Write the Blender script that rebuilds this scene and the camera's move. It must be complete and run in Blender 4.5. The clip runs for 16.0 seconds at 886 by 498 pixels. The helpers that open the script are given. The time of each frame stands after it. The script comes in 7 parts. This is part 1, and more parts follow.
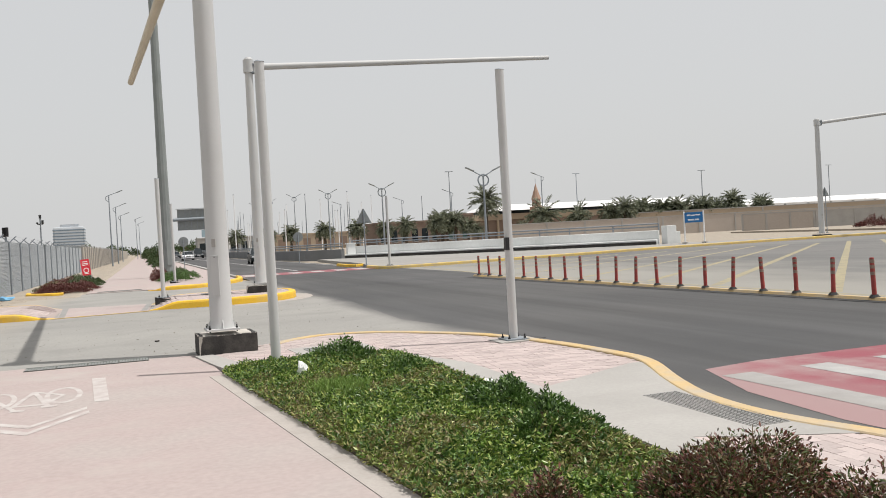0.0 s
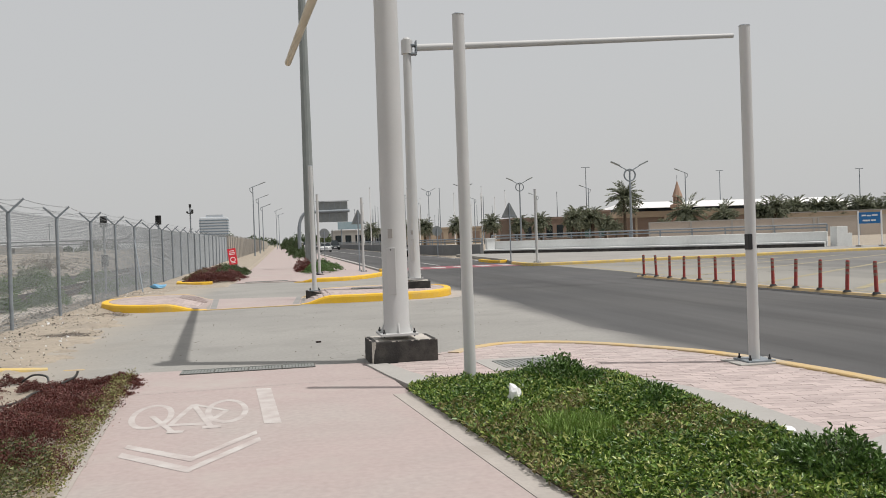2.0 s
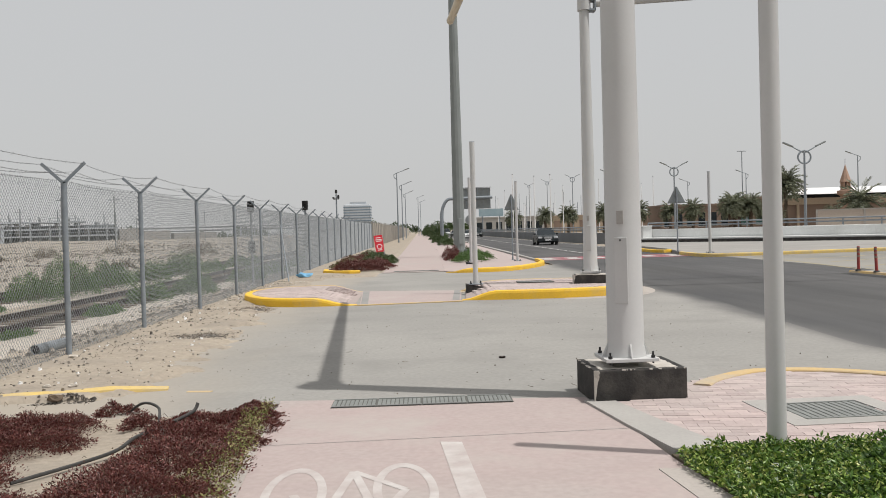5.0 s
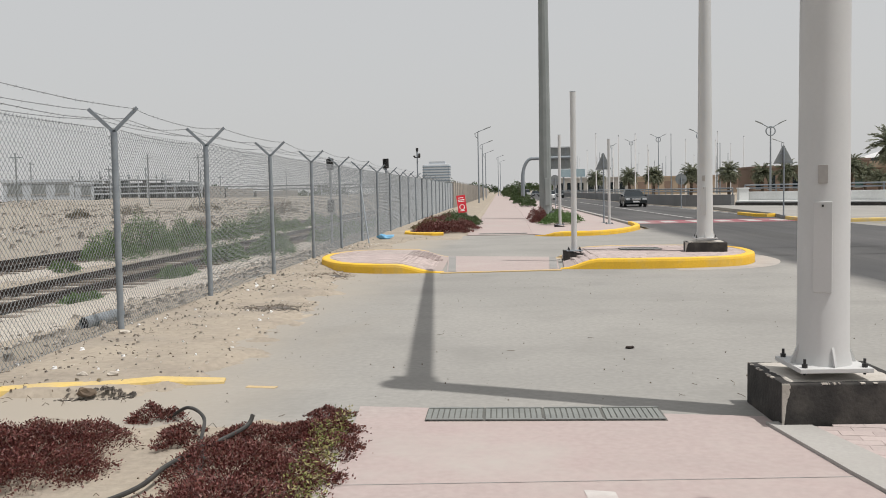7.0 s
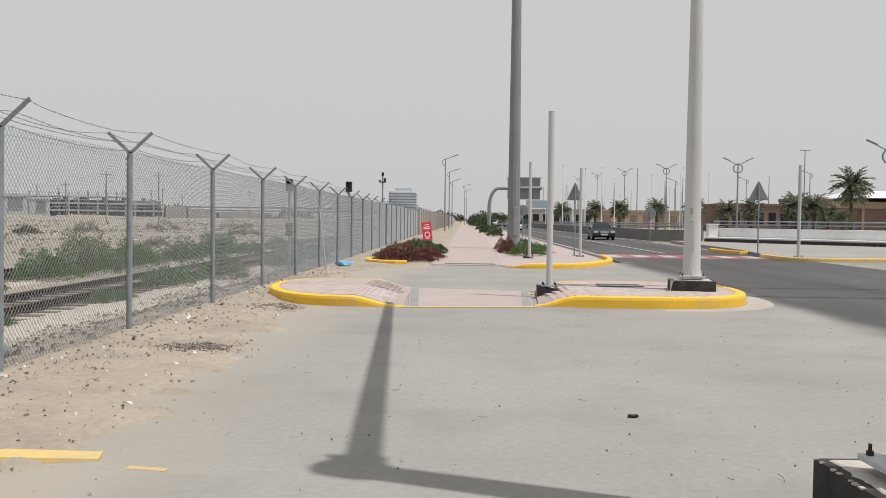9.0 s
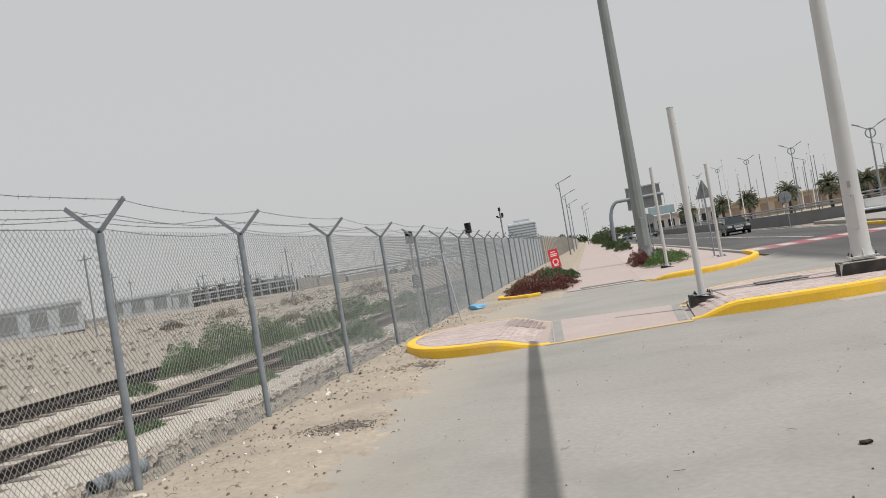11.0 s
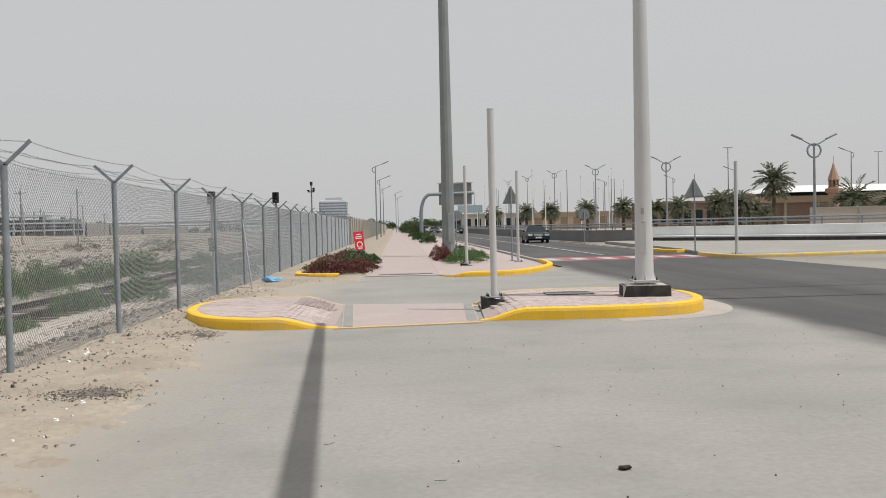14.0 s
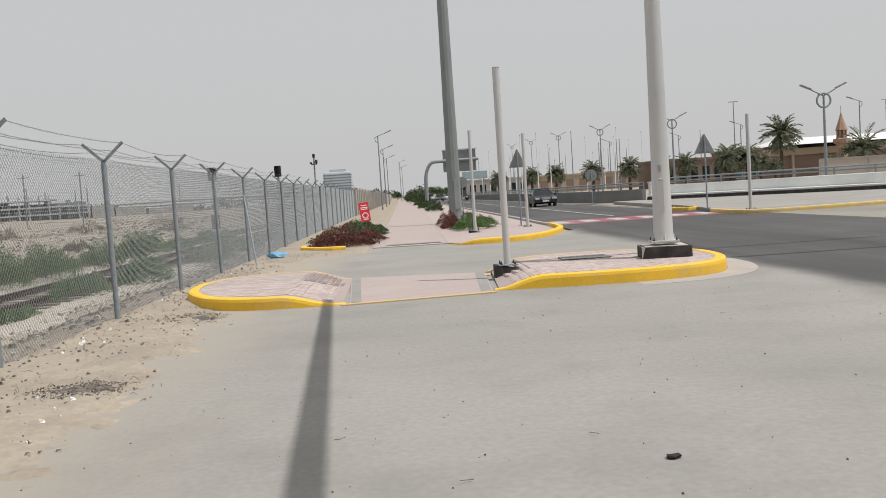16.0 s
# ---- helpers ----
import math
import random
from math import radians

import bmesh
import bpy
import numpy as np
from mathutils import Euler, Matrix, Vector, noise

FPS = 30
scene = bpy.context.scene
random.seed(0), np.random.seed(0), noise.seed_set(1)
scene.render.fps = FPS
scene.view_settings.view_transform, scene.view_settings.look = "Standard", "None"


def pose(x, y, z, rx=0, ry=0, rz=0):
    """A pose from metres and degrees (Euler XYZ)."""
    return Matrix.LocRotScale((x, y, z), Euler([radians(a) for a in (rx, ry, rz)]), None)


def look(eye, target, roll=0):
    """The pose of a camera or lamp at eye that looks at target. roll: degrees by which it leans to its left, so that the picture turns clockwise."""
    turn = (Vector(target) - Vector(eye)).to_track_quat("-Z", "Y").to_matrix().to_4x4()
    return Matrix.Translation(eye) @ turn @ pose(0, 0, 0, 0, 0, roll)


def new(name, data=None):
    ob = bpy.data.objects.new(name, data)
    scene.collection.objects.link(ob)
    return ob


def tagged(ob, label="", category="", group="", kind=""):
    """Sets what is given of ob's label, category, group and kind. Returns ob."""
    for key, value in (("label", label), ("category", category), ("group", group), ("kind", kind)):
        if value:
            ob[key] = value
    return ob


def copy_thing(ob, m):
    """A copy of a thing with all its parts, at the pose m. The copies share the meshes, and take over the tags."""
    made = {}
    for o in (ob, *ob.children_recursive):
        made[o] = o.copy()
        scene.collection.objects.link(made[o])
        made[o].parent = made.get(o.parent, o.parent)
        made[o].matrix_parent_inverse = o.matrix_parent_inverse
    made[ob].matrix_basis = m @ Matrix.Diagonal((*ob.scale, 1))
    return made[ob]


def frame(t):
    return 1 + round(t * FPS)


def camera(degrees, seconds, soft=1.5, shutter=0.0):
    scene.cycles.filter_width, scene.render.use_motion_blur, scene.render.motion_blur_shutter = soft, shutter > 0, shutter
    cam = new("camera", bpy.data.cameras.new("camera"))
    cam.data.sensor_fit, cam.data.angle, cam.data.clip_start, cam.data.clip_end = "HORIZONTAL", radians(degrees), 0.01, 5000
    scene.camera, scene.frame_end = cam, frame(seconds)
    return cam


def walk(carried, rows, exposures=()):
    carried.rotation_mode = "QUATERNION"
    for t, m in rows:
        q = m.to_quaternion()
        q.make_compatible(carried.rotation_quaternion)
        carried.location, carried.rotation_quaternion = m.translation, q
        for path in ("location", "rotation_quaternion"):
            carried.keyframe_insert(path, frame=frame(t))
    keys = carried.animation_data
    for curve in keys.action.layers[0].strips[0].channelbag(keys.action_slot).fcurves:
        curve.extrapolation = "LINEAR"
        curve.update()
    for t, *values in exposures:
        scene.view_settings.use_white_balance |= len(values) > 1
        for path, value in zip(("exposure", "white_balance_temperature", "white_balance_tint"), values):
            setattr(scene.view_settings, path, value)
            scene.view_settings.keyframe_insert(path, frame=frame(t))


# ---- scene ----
cam = camera(54.1, 16.0, soft=0.95)
PATH = [
    (0, (0.219, 1.042, 1.569), (0.874, 2.931, 1.54), -3.2),
    (0.5, (0.044, 1.566, 1.587), (0.653, 3.471, 1.554), -3.5),
    (1, (-0.023, 2.171, 1.574), (0.452, 4.114, 1.535), -4.1),
    (1.5, (-0.081, 2.751, 1.579), (0.321, 4.71, 1.549), -3.1),
    (2, (-0.159, 3.285, 1.579), (0.21, 5.25, 1.554), -2.0),
    (2.5, (-0.233, 3.761, 1.581), (0.069, 5.738, 1.56), -1.1),
    (3, (-0.28, 4.317, 1.603), (0.028, 6.293, 1.601), -1.9),
    (3.5, (-0.315, 4.938, 1.586), (-0.026, 6.917, 1.599), -1.5),
    (4, (-0.397, 5.494, 1.579), (-0.158, 7.48, 1.585), -2.0),
    (4.5, (-0.479, 6.019, 1.574), (-0.33, 8.014, 1.552), -1.8),
    (4.7, (-0.521, 6.216, 1.593), (-0.422, 8.214, 1.563), -1.8),
    (6.8, (-0.841, 8.167, 1.591), (-0.911, 10.161, 1.46), -1.0),
    (7, (-0.892, 8.418, 1.594), (-1.022, 10.409, 1.463), -1.2),
    (7.5, (-0.924, 8.878, 1.586), (-1.076, 10.868, 1.447), -1.3),
    (8, (-0.91, 9.358, 1.589), (-0.96, 11.355, 1.489), 0.1),
    (8.2, (-0.909, 9.515, 1.58), (-0.945, 11.512, 1.487), 0.7),
    (10.3, (-1.115, 11.108, 1.54), (-1.293, 13.1, 1.552), -2.8),
    (10.5, (-1.121, 11.148, 1.549), (-1.407, 13.127, 1.578), -4.1),
    (11, (-1.123, 11.18, 1.581), (-1.45, 13.153, 1.616), -9.7),
    (11.5, (-1.132, 11.169, 1.582), (-1.451, 13.143, 1.585), -10.4),
    (12, (-1.067, 11.112, 1.59), (-1.16, 13.109, 1.569), -6.7),
    (12.5, (-1.037, 11.077, 1.591), (-0.923, 13.073, 1.567), -1.6),
    (13, (-1.039, 11.135, 1.602), (-0.881, 13.129, 1.566), -1.9),
    (13.5, (-1.002, 11.429, 1.603), (-0.839, 13.423, 1.592), -1.4),
    (14, (-1.034, 11.63, 1.583), (-0.927, 13.627, 1.53), -1.4),
    (14.5, (-1.07, 11.909, 1.615), (-0.948, 13.905, 1.549), -1.5),
    (15, (-1.081, 12.139, 1.604), (-0.964, 14.134, 1.536), -1.8),
    (15.5, (-1.026, 12.303, 1.592), (-0.966, 14.301, 1.52), -3.4),
    (16, (-1.05, 12.303, 1.577), (-0.962, 14.297, 1.45), -3.8),
]
walk(cam, [(t, look(e, g, r)) for t, e, g, r in PATH],
     exposures=[(0.0, 0.13), (0.5, 0.08), (1.0, -0.10), (3.0, -0.09), (4.5, -0.06), (7.0, -0.03), (8.0, 0.0), (11.0, -0.05), (12.5, -0.08), (16.0, -0.07)])
scene.view_settings.exposure = 0.0

# ---- world and sun ----
SUN_TO = Vector((0.418, -0.158, 1.0)).normalized()
world = bpy.data.worlds.new("sky_world")
scene.world = world
world.use_nodes = True
wn, wl = world.node_tree.nodes, world.node_tree.links
sky = wn.new("ShaderNodeTexSky")
sky.sky_type = "NISHITA"
sky.sun_disc = False
sky.sun_elevation = math.asin(SUN_TO.z)
sky.sun_rotation = math.atan2(SUN_TO.x, SUN_TO.y)
sky.dust_density, sky.air_density, sky.ozone_density = 6.0, 1.0, 1.0
haze = wn.new("ShaderNodeMix")
haze.data_type = "RGBA"
haze.inputs[0].default_value = 0.87
haze.inputs[7].default_value = (5.84, 5.87, 5.86, 1)      # dusty white haze
wl.new(sky.outputs[0], haze.inputs[6])
wl.new(haze.outputs[2], wn["Background"].inputs[0])
wn["Background"].inputs[1].default_value = 0.110
sun = new("sun", bpy.data.lights.new("sun", "SUN"))
sun.data.energy, sun.data.angle, sun.data.color = 3.6, radians(0.6), (1.0, 0.965, 0.92)
sun.matrix_world = look(SUN_TO * 50, (0, 0, 0))


# ---- materials ----
def mat(name, a, b=None, rough=0.8, scale=3.0, fine=40.0, bump=0.2, metal=0.0, island=0.0, objrand=0.0,
        stain=None, stain_scale=0.4, stain_amt=0.0, spec=0.3, grain=0.07, dust=(), streak=None, lane=0.0):
    """Two-colour surface: broad patches, fine grain, optional stains, per-piece variation."""
    m = bpy.data.materials.new(name)
    m.use_nodes = True
    n, l = m.node_tree.nodes, m.node_tree.links
    p = n["Principled BSDF"]
    b = b or tuple(c * 0.8 for c in a)
    co = n.new("ShaderNodeTexCoord")
    n1 = n.new("ShaderNodeTexNoise"); n1.inputs["Scale"].default_value = scale; n1.inputs["Detail"].default_value = 6
    n2 = n.new("ShaderNodeTexNoise"); n2.inputs["Scale"].default_value = fine; n2.inputs["Detail"].default_value = 7
    l.new(co.outputs["Object"], n1.inputs["Vector"]); l.new(co.outputs["Object"], n2.inputs["Vector"])
    r = n.new("ShaderNodeMapRange"); r.inputs[1].default_value, r.inputs[2].default_value = 0.32, 0.68
    l.new(n1.outputs[0], r.inputs[0])
    mix = n.new("ShaderNodeMix"); mix.data_type = "RGBA"
    mix.inputs[6].default_value, mix.inputs[7].default_value = (*a, 1), (*b, 1)
    l.new(r.outputs[0], mix.inputs[0])
    g = n.new("ShaderNodeMapRange")
    g.inputs[1].default_value, g.inputs[2].default_value, g.inputs[3].default_value, g.inputs[4].default_value = 0.25, 0.75, 1 - grain, 1 + grain
    l.new(n2.outputs[0], g.inputs[0])
    val = g.outputs[0]
    for amt, src in ((island, "island"), (objrand, "object")):
        if amt:
            s = n.new("ShaderNodeNewGeometry" if src == "island" else "ShaderNodeObjectInfo")
            out = s.outputs["Random Per Island"] if src == "island" else s.outputs["Random"]
            k = n.new("ShaderNodeMapRange"); k.inputs[3].default_value, k.inputs[4].default_value = 1 - amt, 1 + amt
            l.new(out, k.inputs[0])
            q = n.new("ShaderNodeMath"); q.operation = "MULTIPLY"
            l.new(val, q.inputs[0]); l.new(k.outputs[0], q.inputs[1]); val = q.outputs[0]
    mul = n.new("ShaderNodeVectorMath"); mul.operation = "SCALE"
    l.new(mix.outputs[2], mul.inputs[0]); l.new(val, mul.inputs["Scale"])
    col = mul.outputs[0]
    if stain:
        n3 = n.new("ShaderNodeTexNoise"); n3.inputs["Scale"].default_value = stain_scale; n3.inputs["Detail"].default_value = 8
        n3.inputs["Roughness"].default_value = 0.65
        l.new(co.outputs["Object"], n3.inputs["Vector"])
        r3 = n.new("ShaderNodeMapRange"); r3.inputs[1].default_value, r3.inputs[2].default_value = 0.50, 0.72
        r3.inputs[4].default_value = stain_amt
        l.new(n3.outputs[0], r3.inputs[0])
        ms = n.new("ShaderNodeMix"); ms.data_type = "RGBA"; ms.inputs[7].default_value = (*stain, 1)
        l.new(r3.outputs[0], ms.inputs[0]); l.new(col, ms.inputs[6]); col = ms.outputs[2]
    if streak:
        n5 = n.new("ShaderNodeTexNoise"); n5.inputs["Scale"].default_value = 1.3; n5.inputs["Detail"].default_value = 7; n5.inputs["Roughness"].default_value = 0.7
        m5 = n.new("ShaderNodeMapping"); m5.inputs["Scale"].default_value = (0.22, 1.0, 1.0); m5.inputs["Rotation"].default_value = (0, 0, 0.12)
        l.new(co.outputs["Object"], m5.inputs[0]); l.new(m5.outputs[0], n5.inputs["Vector"])
        r5 = n.new("ShaderNodeMapRange"); r5.inputs[1].default_value, r5.inputs[2].default_value, r5.inputs[4].default_value = 0.52, 0.75, streak[1]
        l.new(n5.outputs[0], r5.inputs[0])
        k5 = n.new("ShaderNodeMix"); k5.data_type = "RGBA"; k5.inputs[7].default_value = (*streak[0], 1)
        l.new(r5.outputs[0], k5.inputs[0]); l.new(col, k5.inputs[6]); col = k5.outputs[2]
    if lane:
        # long tyre-polished streaks and dusty bands along the road
        n6 = n.new("ShaderNodeTexNoise"); n6.inputs["Scale"].default_value = 1.0; n6.inputs["Detail"].default_value = 8; n6.inputs["Roughness"].default_value = 0.6
        m6 = n.new("ShaderNodeMapping"); m6.inputs["Scale"].default_value = (0.9, 0.045, 1.0)
        l.new(co.outputs["Object"], m6.inputs[0]); l.new(m6.outputs[0], n6.inputs["Vector"])
        r6 = n.new("ShaderNodeMapRange"); r6.inputs[1].default_value, r6.inputs[2].default_value, r6.inputs[3].default_value, r6.inputs[4].default_value = 0.3, 0.7, 1 - lane, 1 + lane
        l.new(n6.outputs[0], r6.inputs[0])
        k6 = n.new("ShaderNodeVectorMath"); k6.operation = "SCALE"
        l.new(col, k6.inputs[0]); l.new(r6.outputs[0], k6.inputs["Scale"]); col = k6.outputs[0]
    for dcol, x0, x1, amt in dust:
        # wind-blown dust lying from x0 (thick) to x1 (none), ragged by noise
        sp = n.new("ShaderNodeSeparateXYZ"); l.new(co.outputs["Object"], sp.inputs[0])
        n4 = n.new("ShaderNodeTexNoise"); n4.inputs["Scale"].default_value = 0.35; n4.inputs["Detail"].default_value = 9; n4.inputs["Roughness"].default_value = 0.6
        st = n.new("ShaderNodeMapping"); st.inputs["Scale"].default_value = (1.0, 0.35, 1.0)
        l.new(co.outputs["Object"], st.inputs[0]); l.new(st.outputs[0], n4.inputs["Vector"])
        o4 = n.new("ShaderNodeMath"); o4.operation = "MULTIPLY_ADD"; o4.inputs[1].default_value = (x1 - x0) * 1.6; o4.inputs[2].default_value = -(x1 - x0) * 0.8
        l.new(n4.outputs[0], o4.inputs[0])
        ad = n.new("ShaderNodeMath"); ad.operation = "ADD"; l.new(sp.outputs[0], ad.inputs[0]); l.new(o4.outputs[0], ad.inputs[1])
        rd = n.new("ShaderNodeMapRange"); rd.interpolation_type = "SMOOTHSTEP"
        rd.inputs[1].default_value, rd.inputs[2].default_value, rd.inputs[3].default_value, rd.inputs[4].default_value = min(x0, x1), max(x0, x1), amt if x0 < x1 else 0, 0 if x0 < x1 else amt
        l.new(ad.outputs[0], rd.inputs[0])
        md_ = n.new("ShaderNodeMix"); md_.data_type = "RGBA"; md_.inputs[7].default_value = (*dcol, 1)
        l.new(rd.outputs[0], md_.inputs[0]); l.new(col, md_.inputs[6]); col = md_.outputs[2]
    l.new(col, p.inputs["Base Color"])
    p.inputs["Roughness"].default_value, p.inputs["Metallic"].default_value = rough, metal
    p.inputs["Specular IOR Level"].default_value = spec
    if bump:
        bp = n.new("ShaderNodeBump"); bp.inputs["Strength"].default_value = bump; bp.inputs["Distance"].default_value = 0.01
        l.new(n2.outputs[0], bp.inputs["Height"]); l.new(bp.outputs[0], p.inputs["Normal"])
    return m


def leafmat(name, stops, rough=0.55):
    """Leaves: colour by island over a few tones, a little light passing through."""
    m = bpy.data.materials.new(name); m.use_nodes = True
    n, l = m.node_tree.nodes, m.node_tree.links
    p = n["Principled BSDF"]
    g = n.new("ShaderNodeNewGeometry"); r = n.new("ShaderNodeValToRGB")
    while len(r.color_ramp.elements) < len(stops):
        r.color_ramp.elements.new(0.5)
    for i, c in enumerate(stops):
        r.color_ramp.elements[i].position = i / max(1, len(stops) - 1)
        r.color_ramp.elements[i].color = (*c, 1)
    l.new(g.outputs["Random Per Island"], r.inputs[0])
    l.new(r.outputs[0], p.inputs["Base Color"])
    p.inputs["Roughness"].default_value = rough
    p.inputs["Specular IOR Level"].default_value = 0.45
    t = n.new("ShaderNodeBsdfTranslucent"); l.new(r.outputs[0], t.inputs[0])
    mx = n.new("ShaderNodeMixShader"); mx.inputs[0].default_value = 0.16
    l.new(p.outputs[0], mx.inputs[1]); l.new(t.outputs[0], mx.inputs[2])
    l.new(mx.outputs[0], n["Material Output"].inputs[0])
    return m


M_SAND = mat("sand", (0.36, 0.312, 0.25), (0.285, 0.247, 0.202), 0.95, 1.1, 14, 0.9, stain=(0.25, 0.225, 0.195), stain_scale=0.9, stain_amt=0.55, grain=0.14, dust=[((0.27, 0.245, 0.21), -22.0, -14.0, 0.75)])
M_CONC = mat("concrete_road", (0.298, 0.289, 0.270), (0.256, 0.249, 0.234), 0.9, 0.3, 18, 0.015, stain=(0.20, 0.195, 0.183), stain_scale=0.55, stain_amt=0.65, grain=0.10, streak=((0.22, 0.214, 0.20), 0.40), dust=[((0.345, 0.308, 0.258), -4.3, -1.9, 0.95), ((0.074, 0.074, 0.075), 5.45, 4.45, 1.0)])
M_SLAB = mat("concrete_slab", (0.38, 0.365, 0.345), (0.33, 0.318, 0.30), 0.9, 0.8, 40, 0.05, grain=0.06, streak=((0.29, 0.275, 0.255), 0.45))
M_ASPH = mat("asphalt", (0.062, 0.062, 0.064), (0.086, 0.084, 0.083), 0.85, 0.15, 60, 0.08, stain=(0.13, 0.126, 0.122), stain_scale=0.10, stain_amt=0.35, grain=0.12, dust=[((0.20, 0.196, 0.186), 4.5, 5.5, 0.7)], lane=0.30)
M_ASPHD = mat("dusty_asphalt", (0.13, 0.129, 0.126), (0.17, 0.164, 0.157), 0.9, 0.12, 60, 0.08, stain=(0.24, 0.233, 0.215), stain_scale=0.09, stain_amt=0.7, grain=0.10, dust=[((0.29, 0.278, 0.25), 13.0, 24.0, 0.8)], lane=0.12)
M_PINK = mat("pink_path", (0.375, 0.335, 0.315), (0.385, 0.295, 0.285), 0.9, 0.5, 20, 0.015, stain=(0.40, 0.372, 0.345), stain_scale=0.5, stain_amt=0.95, grain=0.08, streak=((0.32, 0.272, 0.255), 0.4))
M_PAVE = mat("pink_paver", (0.41, 0.33, 0.315), (0.375, 0.325, 0.31), 0.9, 0.8, 50, 0.08, objrand=0.13, island=0.13, grain=0.08, stain=(0.40, 0.36, 0.335), stain_scale=0.6, stain_amt=0.7)
M_PAVG = mat("grey_paver", (0.30, 0.29, 0.28), (0.25, 0.25, 0.24), 0.9, 1.0, 50, 0.2, island=0.12)
M_JOINT = mat("sandy_joint", (0.37, 0.305, 0.285), (0.34, 0.29, 0.27), 0.95, 1.2, 40, 0.2)
M_YELK = mat("yellow_kerb", (0.80, 0.50, 0.045), (0.72, 0.43, 0.05), 0.7, 2.0, 30, 0.2, stain=(0.45, 0.38, 0.24), stain_scale=1.8, stain_amt=0.45)
M_YELW = mat("worn_yellow_kerb", (0.66, 0.47, 0.13), (0.52, 0.40, 0.20), 0.85, 3.0, 30, 0.3, stain=(0.42, 0.36, 0.28), stain_scale=2.2, stain_amt=0.7)
M_YELF = mat("faded_yellow_kerb", (0.54, 0.38, 0.17), (0.46, 0.37, 0.25), 0.85, 2.0, 30, 0.1, stain=(0.40, 0.355, 0.30), stain_scale=1.0, stain_amt=0.85)
M_EDGE = mat("dirty_edging", (0.40, 0.365, 0.335), (0.35, 0.32, 0.295), 0.9, 1.5, 40, 0.1, streak=((0.25, 0.225, 0.2), 0.6))
M_LINEW = mat("road_paint_white", (0.48, 0.47, 0.455), (0.34, 0.335, 0.325), 0.8, 3, 60, 0.05)
M_BARW = mat("zebra_paint_white", (0.39, 0.385, 0.375), (0.29, 0.28, 0.275), 0.8, 3, 60, 0.05, dust=[((0.27, 0.255, 0.24), 5.5, 6.6, 0.8)])
M_LINEY = mat("road_paint_yellow", (0.35, 0.30, 0.18), (0.24, 0.22, 0.165), 0.8, 3, 60, 0.1)
M_LINER = mat("road_paint_red", (0.25, 0.065, 0.085), (0.25, 0.105, 0.115), 0.8, 2, 60, 0.05, stain=(0.34, 0.27, 0.26), stain_scale=0.5, stain_amt=0.8, dust=[((0.31, 0.22, 0.215), 5.5, 6.7, 0.85)])
M_BIKE = mat("worn_path_paint", (0.50, 0.475, 0.455), (0.40, 0.35, 0.335), 0.85, 5, 40, 0.0)
M_GALV = mat("galvanised_steel", (0.27, 0.30, 0.325), (0.21, 0.235, 0.26), 0.6, 8, 90, 0.03, metal=0.15)
M_WIRE = mat("galvanised_wire", (0.29, 0.305, 0.315), (0.22, 0.235, 0.245), 0.6, 8, 90, 0.0, metal=0.15)
M_POLE = mat("white_pole_paint", (0.53, 0.53, 0.525), (0.49, 0.495, 0.49), 0.55, 1.2, 40, 0.0, stain=(0.45, 0.435, 0.41), stain_scale=0.8, stain_amt=0.3, grain=0.015)
M_POLEG = mat("grey_pole_paint", (0.24, 0.26, 0.255), (0.20, 0.22, 0.215), 0.6, 1.0, 40, 0.0, grain=0.04)
M_ARM = mat("cream_arm_paint", (0.58, 0.52, 0.42), (0.52, 0.46, 0.36), 0.55, 1.5, 40, 0.03)
M_BLACK = mat("black_block_paint", (0.035, 0.034, 0.033), (0.055, 0.052, 0.05), 0.7, 5, 40, 0.4, stain=(0.22, 0.20, 0.17), stain_scale=3.0, stain_amt=0.25, spec=0.1)
M_CHIP = mat("chipped_cement", (0.50, 0.47, 0.43), (0.40, 0.37, 0.33), 0.95, 6, 50, 0.5)
M_BAND = mat("worn_reflective_band", (0.30, 0.22, 0.17), (0.16, 0.12, 0.10), 0.6, 30, 60, 0.0)
# dusty grey, darkened to give the shade between grate bars
M_PIT = mat("dusty_slot_shade", (0.13, 0.13, 0.12), None, 0.9)
M_DARK = mat("dark_metal", (0.03, 0.03, 0.032), (0.05, 0.05, 0.05), 0.5, 5, 50, 0.05, metal=0.4)
M_GRATE = mat("grate_steel", (0.27, 0.28, 0.265), (0.22, 0.23, 0.22), 0.6, 5, 60, 0.1, metal=0.4)
M_RUBR = mat("red_bollard", (0.33, 0.055, 0.05), (0.22, 0.045, 0.04), 0.6, 8, 40, 0.05)
M_RUBB = mat("black_rubber", (0.03, 0.03, 0.03), (0.045, 0.045, 0.045), 0.8, 8, 40, 0.1)
M_WHITEW = mat("white_parapet", (0.72, 0.73, 0.72), (0.62, 0.63, 0.62), 0.85, 0.4, 10, 0.1, stain=(0.50, 0.50, 0.48), stain_scale=0.6, stain_amt=0.4)
M_GREYW = mat("grey_parapet", (0.20, 0.205, 0.21), (0.16, 0.165, 0.17), 0.9, 0.3, 8, 0.1)
M_BEIGEW = mat("beige_wall", (0.43, 0.375, 0.33), (0.385, 0.34, 0.30), 0.9, 0.2, 6, 0.1)
M_TANW = mat("tan_render", (0.40, 0.32, 0.235), (0.36, 0.29, 0.22), 0.9, 0.15, 6, 0.1)
M_BROWN = mat("brown_render", (0.25, 0.18, 0.14), (0.21, 0.155, 0.125), 0.9, 0.15, 6, 0.1)
M_GLASSD = mat("dark_window_glass", (0.015, 0.02, 0.024), (0.02, 0.028, 0.032), 0.2, 1, 10, 0.0, spec=0.3)
